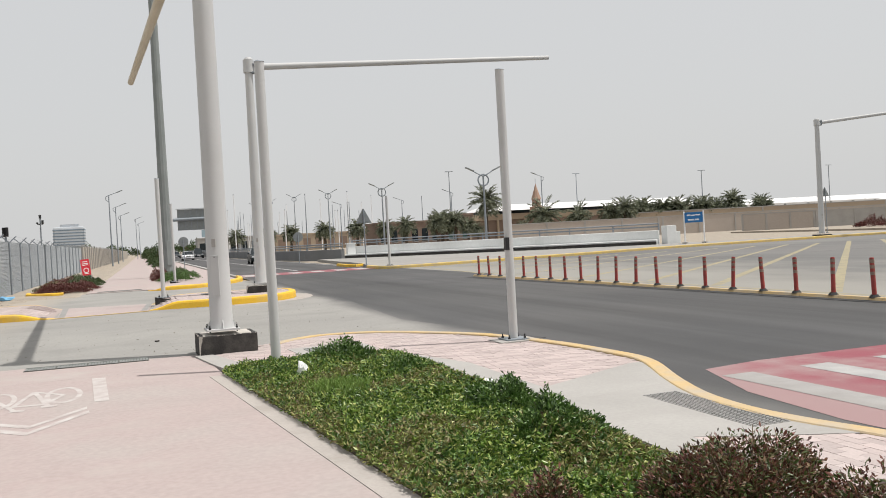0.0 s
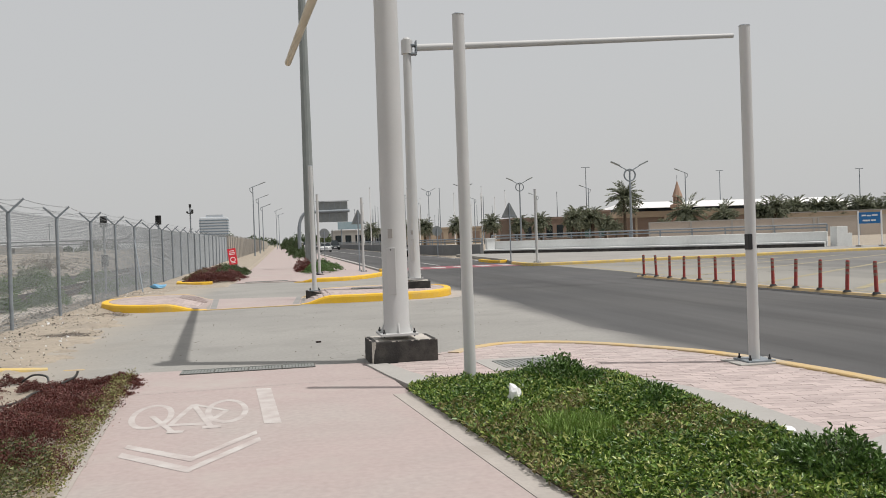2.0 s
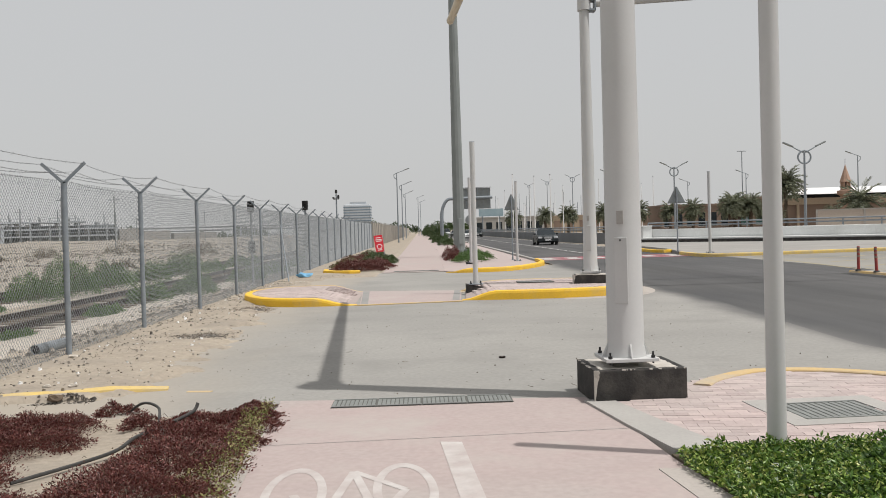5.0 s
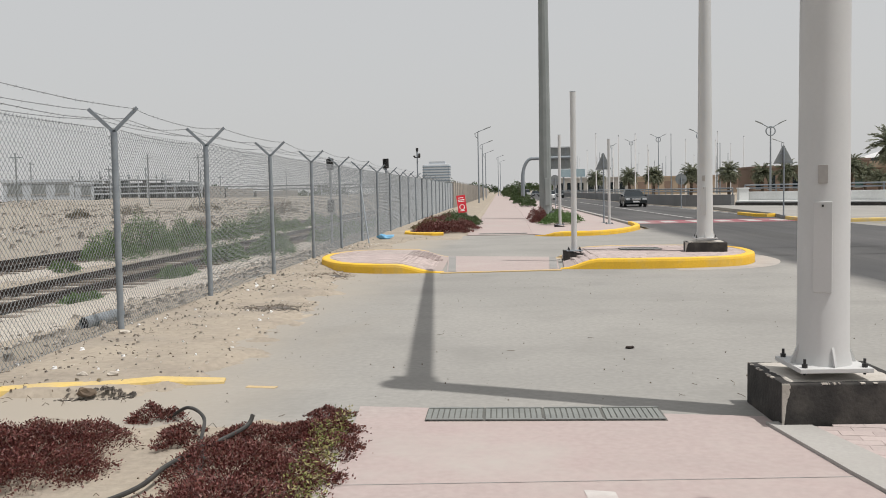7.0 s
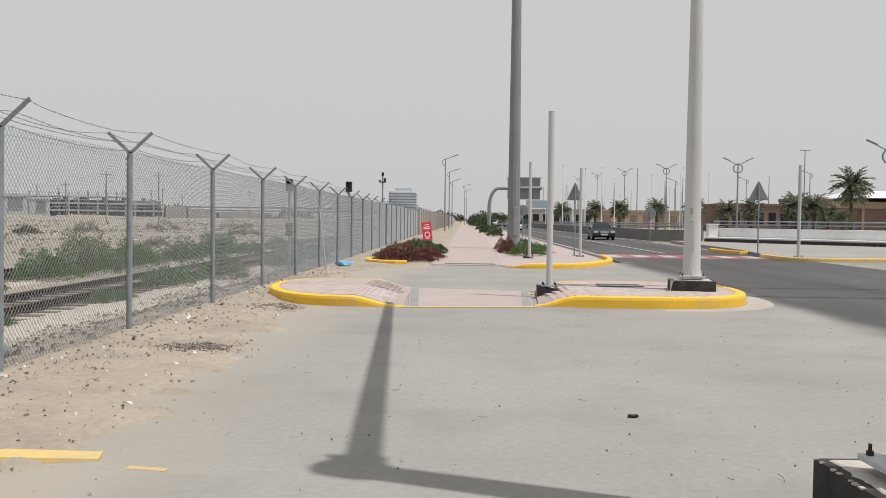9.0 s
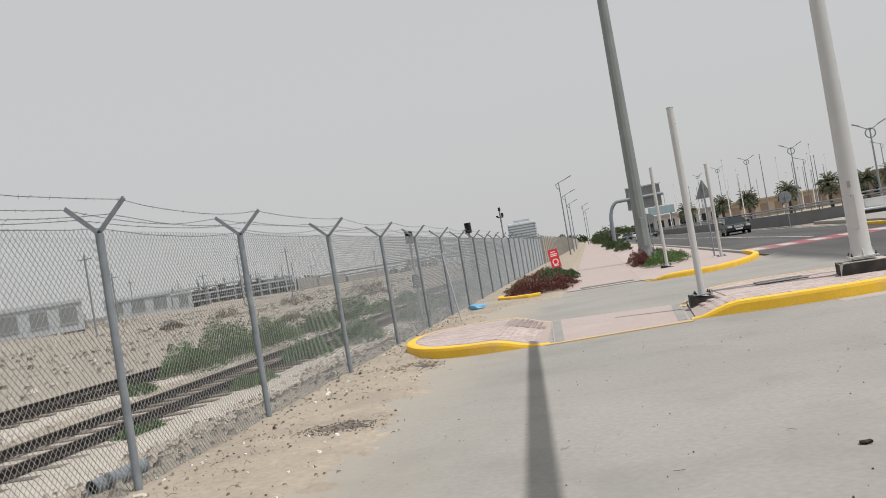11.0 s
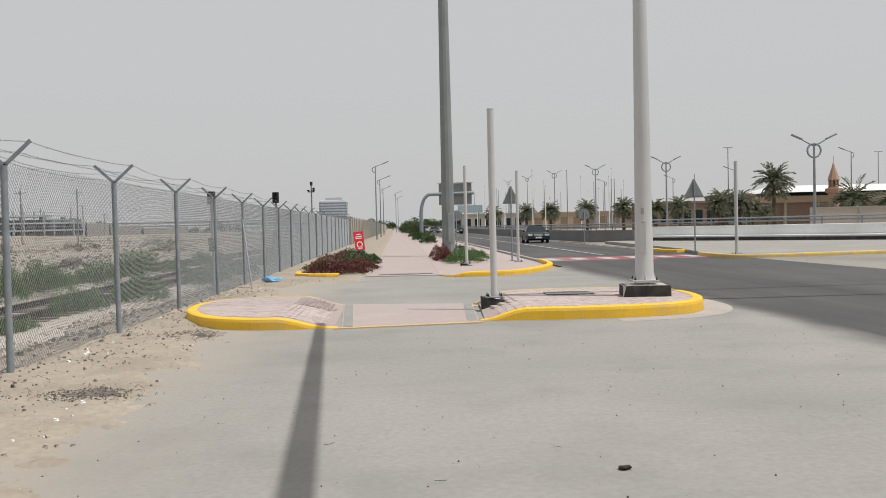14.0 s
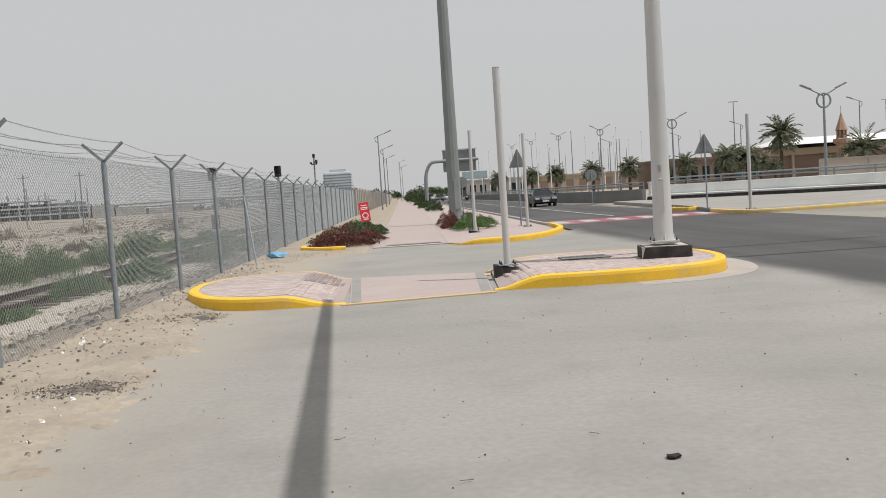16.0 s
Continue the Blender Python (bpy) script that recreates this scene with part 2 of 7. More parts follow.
M_GLASSG = mat("green_window_glass", (0.06, 0.12, 0.11), (0.05, 0.10, 0.09), 0.15, 1, 10, 0.0, spec=0.6)
M_ROOFW = mat("white_sheet_roof", (0.74, 0.74, 0.73), (0.66, 0.66, 0.66), 0.6, 0.1, 3, 0.05)
# distance haze is put into these two colours, pale and bluish
M_TBAND = mat("hazy_window_band", (0.21, 0.26, 0.31), (0.18, 0.23, 0.275), 0.4, 0.1, 3, 0.0)
M_TOWER = mat("haze_paled_cladding", (0.47, 0.50, 0.53), (0.43, 0.46, 0.49), 0.5, 0.1, 3, 0.0)
M_RED = mat("red_sign", (0.62, 0.035, 0.05), (0.55, 0.03, 0.045), 0.5, 3, 30, 0.0)
M_BLUE = mat("blue_sign", (0.03, 0.17, 0.42), (0.03, 0.15, 0.38), 0.5, 3, 30, 0.0)
M_WHITE = mat("white_plastic", (0.80, 0.80, 0.80), (0.74, 0.74, 0.74), 0.5, 6, 50, 0.1)
M_SIGNB = mat("sign_back_aluminium", (0.26, 0.28, 0.28), (0.22, 0.235, 0.24), 0.5, 2, 30, 0.02, metal=0.4)
M_RAIL = mat("rusty_rail", (0.03, 0.024, 0.021), (0.05, 0.036, 0.03), 0.7, 3, 40, 0.2, metal=0.3)
M_SLEEP = mat("weathered_sleeper", (0.13, 0.105, 0.085), (0.20, 0.17, 0.14), 0.9, 4, 40, 0.4, objrand=0.25)
M_MED = mat("median_concrete", (0.31, 0.30, 0.28), (0.26, 0.25, 0.235), 0.9, 0.4, 30, 0.05, streak=((0.22, 0.21, 0.2), 0.5))
M_ASH = mat("ash_and_dirt", (0.10, 0.095, 0.09), (0.20, 0.175, 0.15), 0.95, 6, 40, 0.5, grain=0.3)
# beige lightened so that the colour holds the distance haze
M_SCREEN = mat("haze_paled_screen_wall", (0.40, 0.365, 0.315), (0.35, 0.32, 0.28), 0.9, 0.2, 6, 0.05)
M_BALL = mat("ballast", (0.42, 0.385, 0.335), (0.33, 0.30, 0.265), 0.95, 8, 30, 0.8, island=0.3)
M_STONE = mat("pale_stone", (0.40, 0.365, 0.32), (0.27, 0.245, 0.215), 0.95, 5, 30, 0.4, island=0.4)
M_TWIG = mat("dry_twig", (0.16, 0.12, 0.085), (0.11, 0.085, 0.065), 0.9, 10, 60, 0.2)
M_HOSE = mat("black_hose", (0.035, 0.034, 0.033), (0.06, 0.058, 0.055), 0.6, 6, 60, 0.1)
M_TRUNK = mat("palm_trunk", (0.13, 0.10, 0.075), (0.09, 0.07, 0.055), 0.95, 6, 20, 0.6)
M_SOIL = mat("planting_soil", (0.11, 0.088, 0.06), (0.07, 0.06, 0.042), 0.95, 4, 30, 0.6)
M_CAR = mat("dark_car_paint", (0.010, 0.014, 0.016), (0.010, 0.014, 0.016), 0.3, 1, 5, 0.0, spec=0.35)
M_CARW = mat("white_car_paint", (0.70, 0.70, 0.70), (0.70, 0.70, 0.70), 0.3, 1, 5, 0.0, spec=0.5)
M_CHROME = mat("chrome_trim", (0.6, 0.6, 0.6), None, 0.2, 3, 20, 0.0, metal=0.9)
M_LENS = mat("headlight_lens", (0.65, 0.67, 0.68), None, 0.15, 3, 20, 0.0, spec=0.7)
M_BLUEBAG = mat("blue_plastic_bag", (0.12, 0.33, 0.55), (0.2, 0.42, 0.6), 0.5, 6, 30, 0.2)
L_GREEN = leafmat("green_groundcover_leaf", [(0.02, 0.042, 0.008), (0.062, 0.125, 0.02), (0.125, 0.225, 0.034), (0.23, 0.33, 0.06), (0.46, 0.48, 0.16)], 0.36)
L_DGREEN = leafmat("dark_shrub_leaf", [(0.022, 0.05, 0.010), (0.055, 0.115, 0.022), (0.09, 0.17, 0.035), (0.16, 0.25, 0.07)], 0.38)
L_YELL = leafmat("yellowing_leaf", [(0.08, 0.11, 0.025), (0.20, 0.215, 0.06), (0.30, 0.265, 0.11), (0.12, 0.075, 0.045)])
L_RED = leafmat("dark_red_leaf", [(0.05, 0.013, 0.012), (0.11, 0.028, 0.025), (0.19, 0.065, 0.055), (0.11, 0.06, 0.04)], 0.45)
L_VERGE = leafmat("mixed_verge_leaf", [(0.03, 0.045, 0.014), (0.065, 0.085, 0.028), (0.11, 0.085, 0.045), (0.09, 0.13, 0.035), (0.19, 0.20, 0.08)])
L_BRONZE = leafmat("bronze_leaf", [(0.03, 0.022, 0.012), (0.11, 0.04, 0.03), (0.21, 0.085, 0.06), (0.09, 0.115, 0.035), (0.06, 0.10, 0.025), (0.30, 0.20, 0.12)], 0.42)
L_PALM = leafmat("palm_leaflet", [(0.11, 0.125, 0.085), (0.18, 0.20, 0.13), (0.26, 0.275, 0.185)])
L_HEDGE = leafmat("roadside_leaf", [(0.025, 0.05, 0.015), (0.05, 0.085, 0.025), (0.08, 0.11, 0.04)])
L_WEED = leafmat("railway_weed_leaf", [(0.05, 0.10, 0.025), (0.085, 0.16, 0.04), (0.12, 0.20, 0.06)])
L_DRY = leafmat("dry_scrub_leaf", [(0.10, 0.085, 0.055), (0.15, 0.13, 0.085), (0.19, 0.165, 0.115)])


# ---- mesh helpers ----
def part(name, bm, material, parent=None, label="", smooth=False):
    me = bpy.data.meshes.new(name)
    bm.to_mesh(me); bm.free()
    me.materials.append(material)
    if smooth:
        me.polygons.foreach_set("use_smooth", [True] * len(me.polygons))
        me.set_sharp_from_angle(angle=radians(35))
    ob = new(name, me)
    if parent:
        ob.parent = parent
    if label:
        ob["label"] = label
    return ob


def thing(name, at, label, category, group="", kind="", rz=0):
    ob = new(name)
    ob.empty_display_size = 0.2
    ob.matrix_basis = pose(*at, 0, 0, rz)
    return tagged(ob, label, category, group, kind)


def raw(name, verts, faces, material, parent=None, label=""):
    me = bpy.data.meshes.new(name)
    me.from_pydata([tuple(v) for v in verts], [], faces)
    me.materials.append(material)
    ob = new(name, me)
    if parent:
        ob.parent = parent
    if label:
        ob["label"] = label
    return ob


def box(bm, x0, y0, z0, x1, y1, z1, m=None, bevel=0.0):
    r = bmesh.ops.create_cube(bm, size=1.0)
    t = Matrix.Translation(((x0 + x1) / 2, (y0 + y1) / 2, (z0 + z1) / 2)) @ Matrix.Diagonal((x1 - x0, y1 - y0, z1 - z0, 1))
    bmesh.ops.transform(bm, matrix=(m or Matrix()) @ t, verts=r["verts"])
    if bevel:
        es = list({e for v in r["verts"] for e in v.link_edges})
        bmesh.ops.bevel(bm, geom=es, offset=bevel, segments=2, affect="EDGES", profile=0.6)
    return bm


def tube(bm, pts, radii, seg=12, cap=True):
    """A round bar along points, with a radius at each."""
    pts = [Vector(p) for p in pts]
    if not isinstance(radii, (list, tuple)):
        radii = [radii] * len(pts)
    rings, up = [], None
    for i, p in enumerate(pts):
        d = (pts[min(i + 1, len(pts) - 1)] - pts[max(i - 1, 0)]).normalized()
        if up is None:
            up = d.orthogonal().normalized()
        up = (up - d * up.dot(d)).normalized()
        s = d.cross(up)
        rings.append([bm.verts.new(p + radii[i] * (math.cos(a) * up + math.sin(a) * s))
                      for a in [2 * math.pi * k / seg for k in range(seg)]])
    for a, b in zip(rings, rings[1:]):
        for k in range(seg):
            bm.faces.new((a[k], a[(k + 1) % seg], b[(k + 1) % seg], b[k]))
    if cap:
        bm.faces.new(rings[0][::-1]); bm.faces.new(rings[-1])
    return bm


def slab(name, pts, z, thick, material, parent=None, label=""):
    bm = bmesh.new()
    vs = [bm.verts.new((x, y, z)) for x, y in pts]
    f = bm.faces.new(vs)
    if f.normal.z < 0 or f.calc_area() and False:
        pass
    bmesh.ops.recalc_face_normals(bm, faces=[f])
    f.normal_update()
    if f.normal.z < 0:
        f.normal_flip()
    r = bmesh.ops.extrude_face_region(bm, geom=[f])
    bmesh.ops.translate(bm, vec=(0, 0, -thick), verts=[v for v in r["geom"] if isinstance(v, bmesh.types.BMVert)])
    bmesh.ops.recalc_face_normals(bm, faces=bm.faces)
    return part(name, bm, material, parent, label)


def smooth_line(pts, n=6, closed=False):
    """Catmull-Rom through the points."""
    P = [Vector(p) for p in pts]
    out = []
    m = len(P)
    for i in range(m if closed else m - 1):
        g = (lambda k: P[k % m]) if closed else (lambda k: P[max(0, min(m - 1, k))])
        a, b, c, d = g(i - 1), g(i), g(i + 1), g(i + 2)
        for k in range(n):
            t = k / n
            out.append(0.5 * ((2 * b) + (c - a) * t + (2 * a - 5 * b + 4 * c - d) * t * t + (3 * b - a - 3 * c + d) * t ** 3))
    if not closed:
        out.append(P[-1])
    return out


def kerb(name, pts, width, height, material, parent=None, closed=False, base=-0.06, label=""):
    """A kerb swept along a line; height may be a function of (x, y). The body lies on the left of the line."""
    P = [Vector((p[0], p[1])) for p in pts]
    bm = bmesh.new()
    rows = []
    n = len(P)
    for i, p in enumerate(P):
        a, b = (P[i - 1], P[(i + 1) % n]) if closed else (P[max(i - 1, 0)], P[min(i + 1, n - 1)])
        d = (b - a).normalized(); nn = Vector((-d.y, d.x))
        h = height(p.x, p.y) if callable(height) else height
        r = min(0.03, max(h, 0.012) * 0.4)
        prof = [(0, base), (0.0, h - 2 * r), (r * 0.4, h - r * 0.5), (r * 1.5, h), (width - 0.01, h), (width, h - 0.01), (width, base)]
        rows.append([bm.verts.new((p.x + nn.x * u, p.y + nn.y * u, z)) for u, z in prof])
    loop = list(zip(rows, rows[1:] + rows[:1])) if closed else list(zip(rows, rows[1:]))
    for a, b in loop:
        for k in range(len(a) - 1):
            bm.faces.new((a[k], b[k], b[k + 1], a[k + 1]))
    if not closed:
        bm.faces.new(rows[0]); bm.faces.new(rows[-1][::-1])
    bmesh.ops.recalc_face_normals(bm, faces=bm.faces)
    return part(name, bm, material, parent, label)


def inside(x, y, poly):
    c = False
    for (x0, y0), (x1, y1) in zip(poly, poly[1:] + poly[:1]):
        if (y0 > y) != (y1 > y) and x < (x1 - x0) * (y - y0) / (y1 - y0) + x0:
            c = not c
    return c


def leaf_mesh(name, base, dirs, size, material, parent=None, label="", kind="", wide=0.45, seed=1):
    """Many small leaves, each a folded four-cornered blade at a base point, growing along a direction."""
    rg = np.random.RandomState(seed)
    base, dirs = np.asarray(base, float), np.asarray(dirs, float)
    n = len(base)
    dirs /= np.linalg.norm(dirs, axis=1)[:, None] + 1e-9
    side = np.cross(dirs, rg.normal(size=(n, 3)))
    side /= np.linalg.norm(side, axis=1)[:, None] + 1e-9
    nor = np.cross(side, dirs)
    L = (size * rg.uniform(0.6, 1.3, n))[:, None]
    v = np.empty((n, 4, 3))
    v[:, 0] = base
    v[:, 1] = base + dirs * L * 0.5 + side * L * wide * 0.5 + nor * L * 0.10
    v[:, 2] = base + dirs * L
    v[:, 3] = base + dirs * L * 0.5 - side * L * wide * 0.5 + nor * L * 0.10
    idx = np.arange(n)[:, None] * 4
    tri = np.concatenate([idx + [0, 1, 2], idx + [0, 2, 3]], axis=1).reshape(-1, 3)
    me = bpy.data.meshes.new(name)
    me.vertices.add(n * 4); me.vertices.foreach_set("co", v.reshape(-1))
    me.loops.add(tri.size); me.loops.foreach_set("vertex_index", tri.reshape(-1))
    me.polygons.add(len(tri)); me.polygons.foreach_set("loop_start", np.arange(0, tri.size, 3))
    me.update(calc_edges=True)
    me.materials.append(material)
    ob = new(name, me)
    if parent:
        ob.parent = parent
    if label:
        ob["label"] = label
    if kind:
        ob["kind"] = kind
    return ob


def smooth01(a, b, x):
    t = min(1.0, max(0.0, (x - a) / (b - a)))
    return t * t * (3 - 2 * t)


def nz(x, y, s, o=0.0):
    return noise.noise(Vector((x * s, y * s, o)))


# ---- ground: one sheet of sand to the horizon ----
def path_left(y):
    return -1.52 - 0.07 * (y - 8.64)


def path_right(y):
    return 1.73 - 0.10 * (y - 5.85)


def ground_z(x, y):
    paved = -0.06
    if y < 15.1:                                           # planted strip and sand beside the near path
        s = smooth01(-1.75, -2.0, x)
        z = paved + s * (0.05 + 0.035 * nz(x, y, 0.9) + 0.02 * nz(x, y, 3.0, 4))
    elif y < 37:                                           # sand drifting over the side road's edge
        edge = -3.38 - 0.55 * smooth01(20, 26, y) + 0.45 * nz(x, y, 0.5) + 0.35 * nz(x, y, 1.7, 7) + 0.25 * nz(x, y, 5.5, 3) + 0.12 * nz(x, y, 14.0, 5)
        s = smooth01(edge + 0.35, edge - 0.5, x)
        z = paved + s * (0.115 + 0.04 * nz(x, y, 0.8, 2) + 0.02 * nz(x, y, 3.2, 5))
    else:
        s = smooth01(-1.95, -2.3, x)
        z = paved + s * (0.10 + 0.04 * nz(x, y, 0.6))
    if x < -5.6:                                           # falls to the railway
        d = smooth01(-5.6, -8.2, x)
        z += -0.60 * d + 0.08 * d * nz(x, y, 0.35, 3) + 0.05 * nz(x, y, 1.3, 9)
        f = smooth01(-19, -34, x)
        z += f * (0.45 + 0.5 * nz(x, y, 0.06, 1) + 0.55 * nz(x * 0.22, y * 0.035, 1.0, 6) + 0.25 * nz(x * 0.7, y * 0.15, 1.0, 2))
        z += 1.5 * math.exp(-((x + 62 + 6 * nz(x, y, 0.01, 4)) / 7.0) ** 2) * smooth01(20, 60, y)
    return z


def build_ground():
    def axis(parts):
        out = []
        for a, b, st in parts:
            out += list(np.arange(a, b, st))
        return out
    xs = axis([(-3000, -400, 650), (-400, -100, 60), (-100, -40, 2.5), (-40, -9, 0.6), (-9, -4.7, 0.14), (-4.7, -2.2, 0.05), (-2.2, -1.2, 0.14), (-1.2, 8, 2.3), (8, 100, 20), (100, 3001, 725)])
    ys = axis([(-600, -20, 116), (-20, 4, 3), (4, 14, 0.16), (14, 26, 0.06), (26, 34, 0.16), (34, 80, 0.7), (80, 200, 8), (200, 600, 60), (600, 3601, 600)])
    verts = [(x, y, ground_z(x, y)) for y in ys for x in xs]
    w = len(xs)
    faces = [(j * w + i, j * w + i + 1, (j + 1) * w + i + 1, (j + 1) * w + i) for j in range(len(ys) - 1) for i in range(w - 1)]
    g = raw("ground", verts, faces, M_SAND)
    g.data.polygons.foreach_set("use_smooth", [True] * len(g.data.polygons))
    tagged(g, "pale dusty desert sand ground", "ground", kind="structure")


build_ground()

# ---- paved surfaces ----
tagged(slab("road", [(4.2, -80), (75, -80), (75, 48.5), (13.2, 48.5), (13.2, 900), (5.0, 900), (5.0, 40), (4.2, 38)], 0.0, 0.04, M_ASPH),
       "dark grey asphalt road with dusty patches", "road", kind="structure")
tagged(slab("road_turning_area", [(12.75, -80), (75, -80), (75, 48.4), (13.25, 48.4), (13.25, 32.5), (12.45, 31.8), (12.45, 12.5)], 0.004, 0.03, M_ASPHD), "dusty grey asphalt turning area with faded markings", "road", kind="structure")
tagged(slab("side_road", [(-5.6, 14.0), (1.6, 14.3), (2.3, 15.0), (2.95, 15.4), (3.8, 15.1), (4.6, 14.2), (5.3, 12.5), (5.75, 12.6), (5.2, 15.5), (4.9, 17.3), (5.15, 21), (5.4, 24),
                           (5.45, 28), (5.35, 31), (5.7, 38), (5.6, 44), (4.5, 42), (2.7, 39.5), (-5.6, 39.7)], 0.005, 0.05, M_CONC),
       "pale dusty concrete side road crossing", "road", kind="structure")
path_pts = [(path_left(y), y) for y in (-25, 3, 9, 14.75)] + [(0.9, 14.42), (1.0, 13.6)] + [(path_right(y), y) for y in (12.3, 6, -25)]
tagged(slab("pavement_near", path_pts, 0.012, 0.06, M_PINK), "faded pink concrete cycle path", "path", kind="structure")
tagged(slab("pavement_middle", [(-1.93, 25.36), (0.28, 25.62), (0.45, 28.9), (-2.15, 29.6)], 0.022, 0.06, M_PINK), "pink concrete path crossing between kerbed islands", "path", kind="structure")
tagged(slab("pavement_far", [(-2.05, 39.5), (0.35, 39.3), (0.75, 70), (0.9, 400), (-1.9, 400), (-1.9, 70), (-1.95, 55)], 0.03, 0.07, M_PINK), "pale pink pavement running straight beside the road", "pavement", kind="structure")

KERB_RIGHT = [(2.0, 14.75), (2.28, 15.1), (2.92, 15.5), (3.73, 15.3), (4.48, 14.55), (5.2, 13.3), (5.57, 11.7), (5.68, 10.5), (5.65, 9.6), (5.2, 8.4), (4.95, 7.6), (4.87, 6.9), (4.95, 6.3), (5.15, 5.4), (5.4, 3.0), (5.5, -25)]
kr = [tuple(p) for p in smooth_line([(a, b, 0) for a, b in KERB_RIGHT], 6)]


def kr_h(x, y):
    return 0.046 + 0.006 * (1 - smooth01(9.7, 8.6, y)) * smooth01(15.2, 13.0, y) + 0.035 * smooth01(4.5, 3.0, y)


tagged(kerb("kerb", [p[:2] for p in kr][::-1], 0.18, kr_h, M_YELF), "faded yellow painted kerb round the paved corner", "kerb", kind="structure")
inner = [(p[0] - 0.12, p[1] - 0.10) for p in kr if p[1] > 9.5]
tagged(slab("pavement_corner", [(1.15, 12.45), (1.0, 13.6), (1.75, 14.5)] + inner[1:] + [(5.5, 9.6), (5.08, 8.4), (4.83, 7.6), (4.76, 6.9), (4.84, 6.3), (5.03, 5.4), (5.27, 3.0), (5.37, -25), (3.5, -25), (3.5, 12.0)],
     0.026, 0.1, M_JOINT), "sandy bedding under pink block paving", "pavement", kind="structure")
tagged(slab("pavement_ramp", [(3.84, 8.75), (5.3, 9.55), (5.58, 9.55), (5.14, 8.45), (4.89, 7.6), (4.81, 6.9), (4.88, 6.3), (5.05, 5.75), (4.3, 6.1), (3.84, 6.35)], 0.036, 0.1, M_SLAB),
       "smooth pale concrete dropped kerb ramp", "ramp", kind="structure")
tagged(slab("pavement_edging", [(3.5, 12.1), (3.5, -25), (3.86, -25), (3.86, 10.8)], 0.0385, 0.1, M_SLAB), "pale concrete edging strip beside the planted bed", "edging", kind="structure")
tac = thing("tactile_paving", (4.58, 7.1, -0.034), "grey ribbed tactile paving at the dropped kerb", "tactile paving")
bm = bmesh.new(); box(bm, -0.17, -0.75, 0.04, 0.17, 0.75, 0.074); part("base_plate", bm, M_PAVG, tac)
bm = bmesh.new()
for i in range(9):
    for j in range(36):
        box(bm, -0.155 + i * 0.036, -0.74 + j * 0.041, 0.074, -0.135 + i * 0.036, -0.715 + j * 0.041, 0.080)
part("stud_field", bm, M_PAVG, tac)["kind"] = "stuff"
for s, f in ((-1, path_left), (1, path_right)):
    pts = [(f(y) + (-0.2 if s > 0 else -0.08), y) for y in np.arange(-25, 12.4 if s > 0 else 14.4, 1.0)]
    poly = pts + [(x + (0.2 if s > 0 else 0.08), y) for x, y in pts[::-1]]
    tagged(slab("path_edging", poly, 0.018, 0.1, M_EDGE), "narrow pale concrete edging of the cycle path", "edging", kind="structure")

# two kerbed islands in the middle of the side road
ISL_R = [(0.32, 25.82), (0.9, 25.74), (1.9, 25.64), (2.9, 25.68), (3.8, 25.95), (4.32, 26.6), (4.58, 27.6), (4.5, 28.8), (3.8, 29.5), (2.7, 29.85), (1.5, 29.75), (0.5, 28.9)]
ISL_L = [(-2.05, 29.5), (-2.7, 29.95), (-3.7, 30.1), (-4.5, 29.8), (-4.9, 28.9), (-4.92, 27.9), (-4.68, 26.9), (-4.2, 26.0), (-3.5, 25.5), (-2.8, 25.38), (-2.0, 25.4)]


def isl_r_h(x, y):
    return 0.02 + 0.19 * smooth01(0.3, 1.1, x)


def isl_l_h(x, y):
    return 0.02 + 0.17 * smooth01(-2.1, -3.0, x)


def island_top(name, pts, hf, label):
    c = Vector((sum(p[0] for p in pts) / len(pts), sum(p[1] for p in pts) / len(pts)))
    n = len(pts)
    verts, faces = [], []
    rings = (0.97, 0.85, 0.65, 0.4)
    for k in rings:
        for p in pts:
            q = c + (Vector(p[:2]) - c) * k
            verts.append((q.x, q.y, hf(q.x, q.y) - 0.009))
    verts.append((c.x, c.y, hf(*c) - 0.009))
    for r in range(len(rings) - 1):
        for i in range(n):
            faces.append((r * n + i, r * n + (i + 1) % n, (r + 1) * n + (i + 1) % n, (r + 1) * n + i))
    b = (len(rings) - 1) * n
    for i in range(n):
        faces.append((b + i, b + (i + 1) % n, len(verts) - 1))
    return tagged(raw(name, verts, faces, M_JOINT), label, "island", kind="structure")


irl = [p.xy for p in smooth_line([(a, b, 0) for a, b in ISL_R], 5)]
ill = [p.xy for p in smooth_line([(a, b, 0) for a, b in ISL_L], 5)]
cut = max(range(len(irl)), key=lambda i: irl[i].x) + 4
tagged(kerb("island_kerb", irl[:cut + 1], 0.19, isl_r_h, M_YELK), "bright yellow painted concrete kerb of a traffic island", "kerb", kind="structure")
tagged(kerb("island_kerb_rear", irl[cut:] + [Vector((0.32, 28.3))], 0.17, isl_r_h, M_YELF), "faded cream-yellow rear kerb of a traffic island", "kerb", kind="structure")
cut = min(range(len(ill)), key=lambda i: ill[i].x) - 3
tagged(kerb("island_kerb_rear", ill[:cut + 1], 0.17, isl_l_h, M_YELF), "faded cream-yellow rear kerb of a traffic island", "kerb", kind="structure")
tagged(kerb("island_kerb", ill[cut:], 0.19, isl_l_h, M_YELK), "bright yellow painted concrete kerb of a traffic island", "kerb", kind="structure")
island_top("pavement_island_a", [tuple(p) for p in irl], isl_r_h, "sandy bedding of the block-paved island")
island_top("pavement_island_b", [tuple(p) for p in ill], isl_l_h, "sandy bedding of the block-paved island")

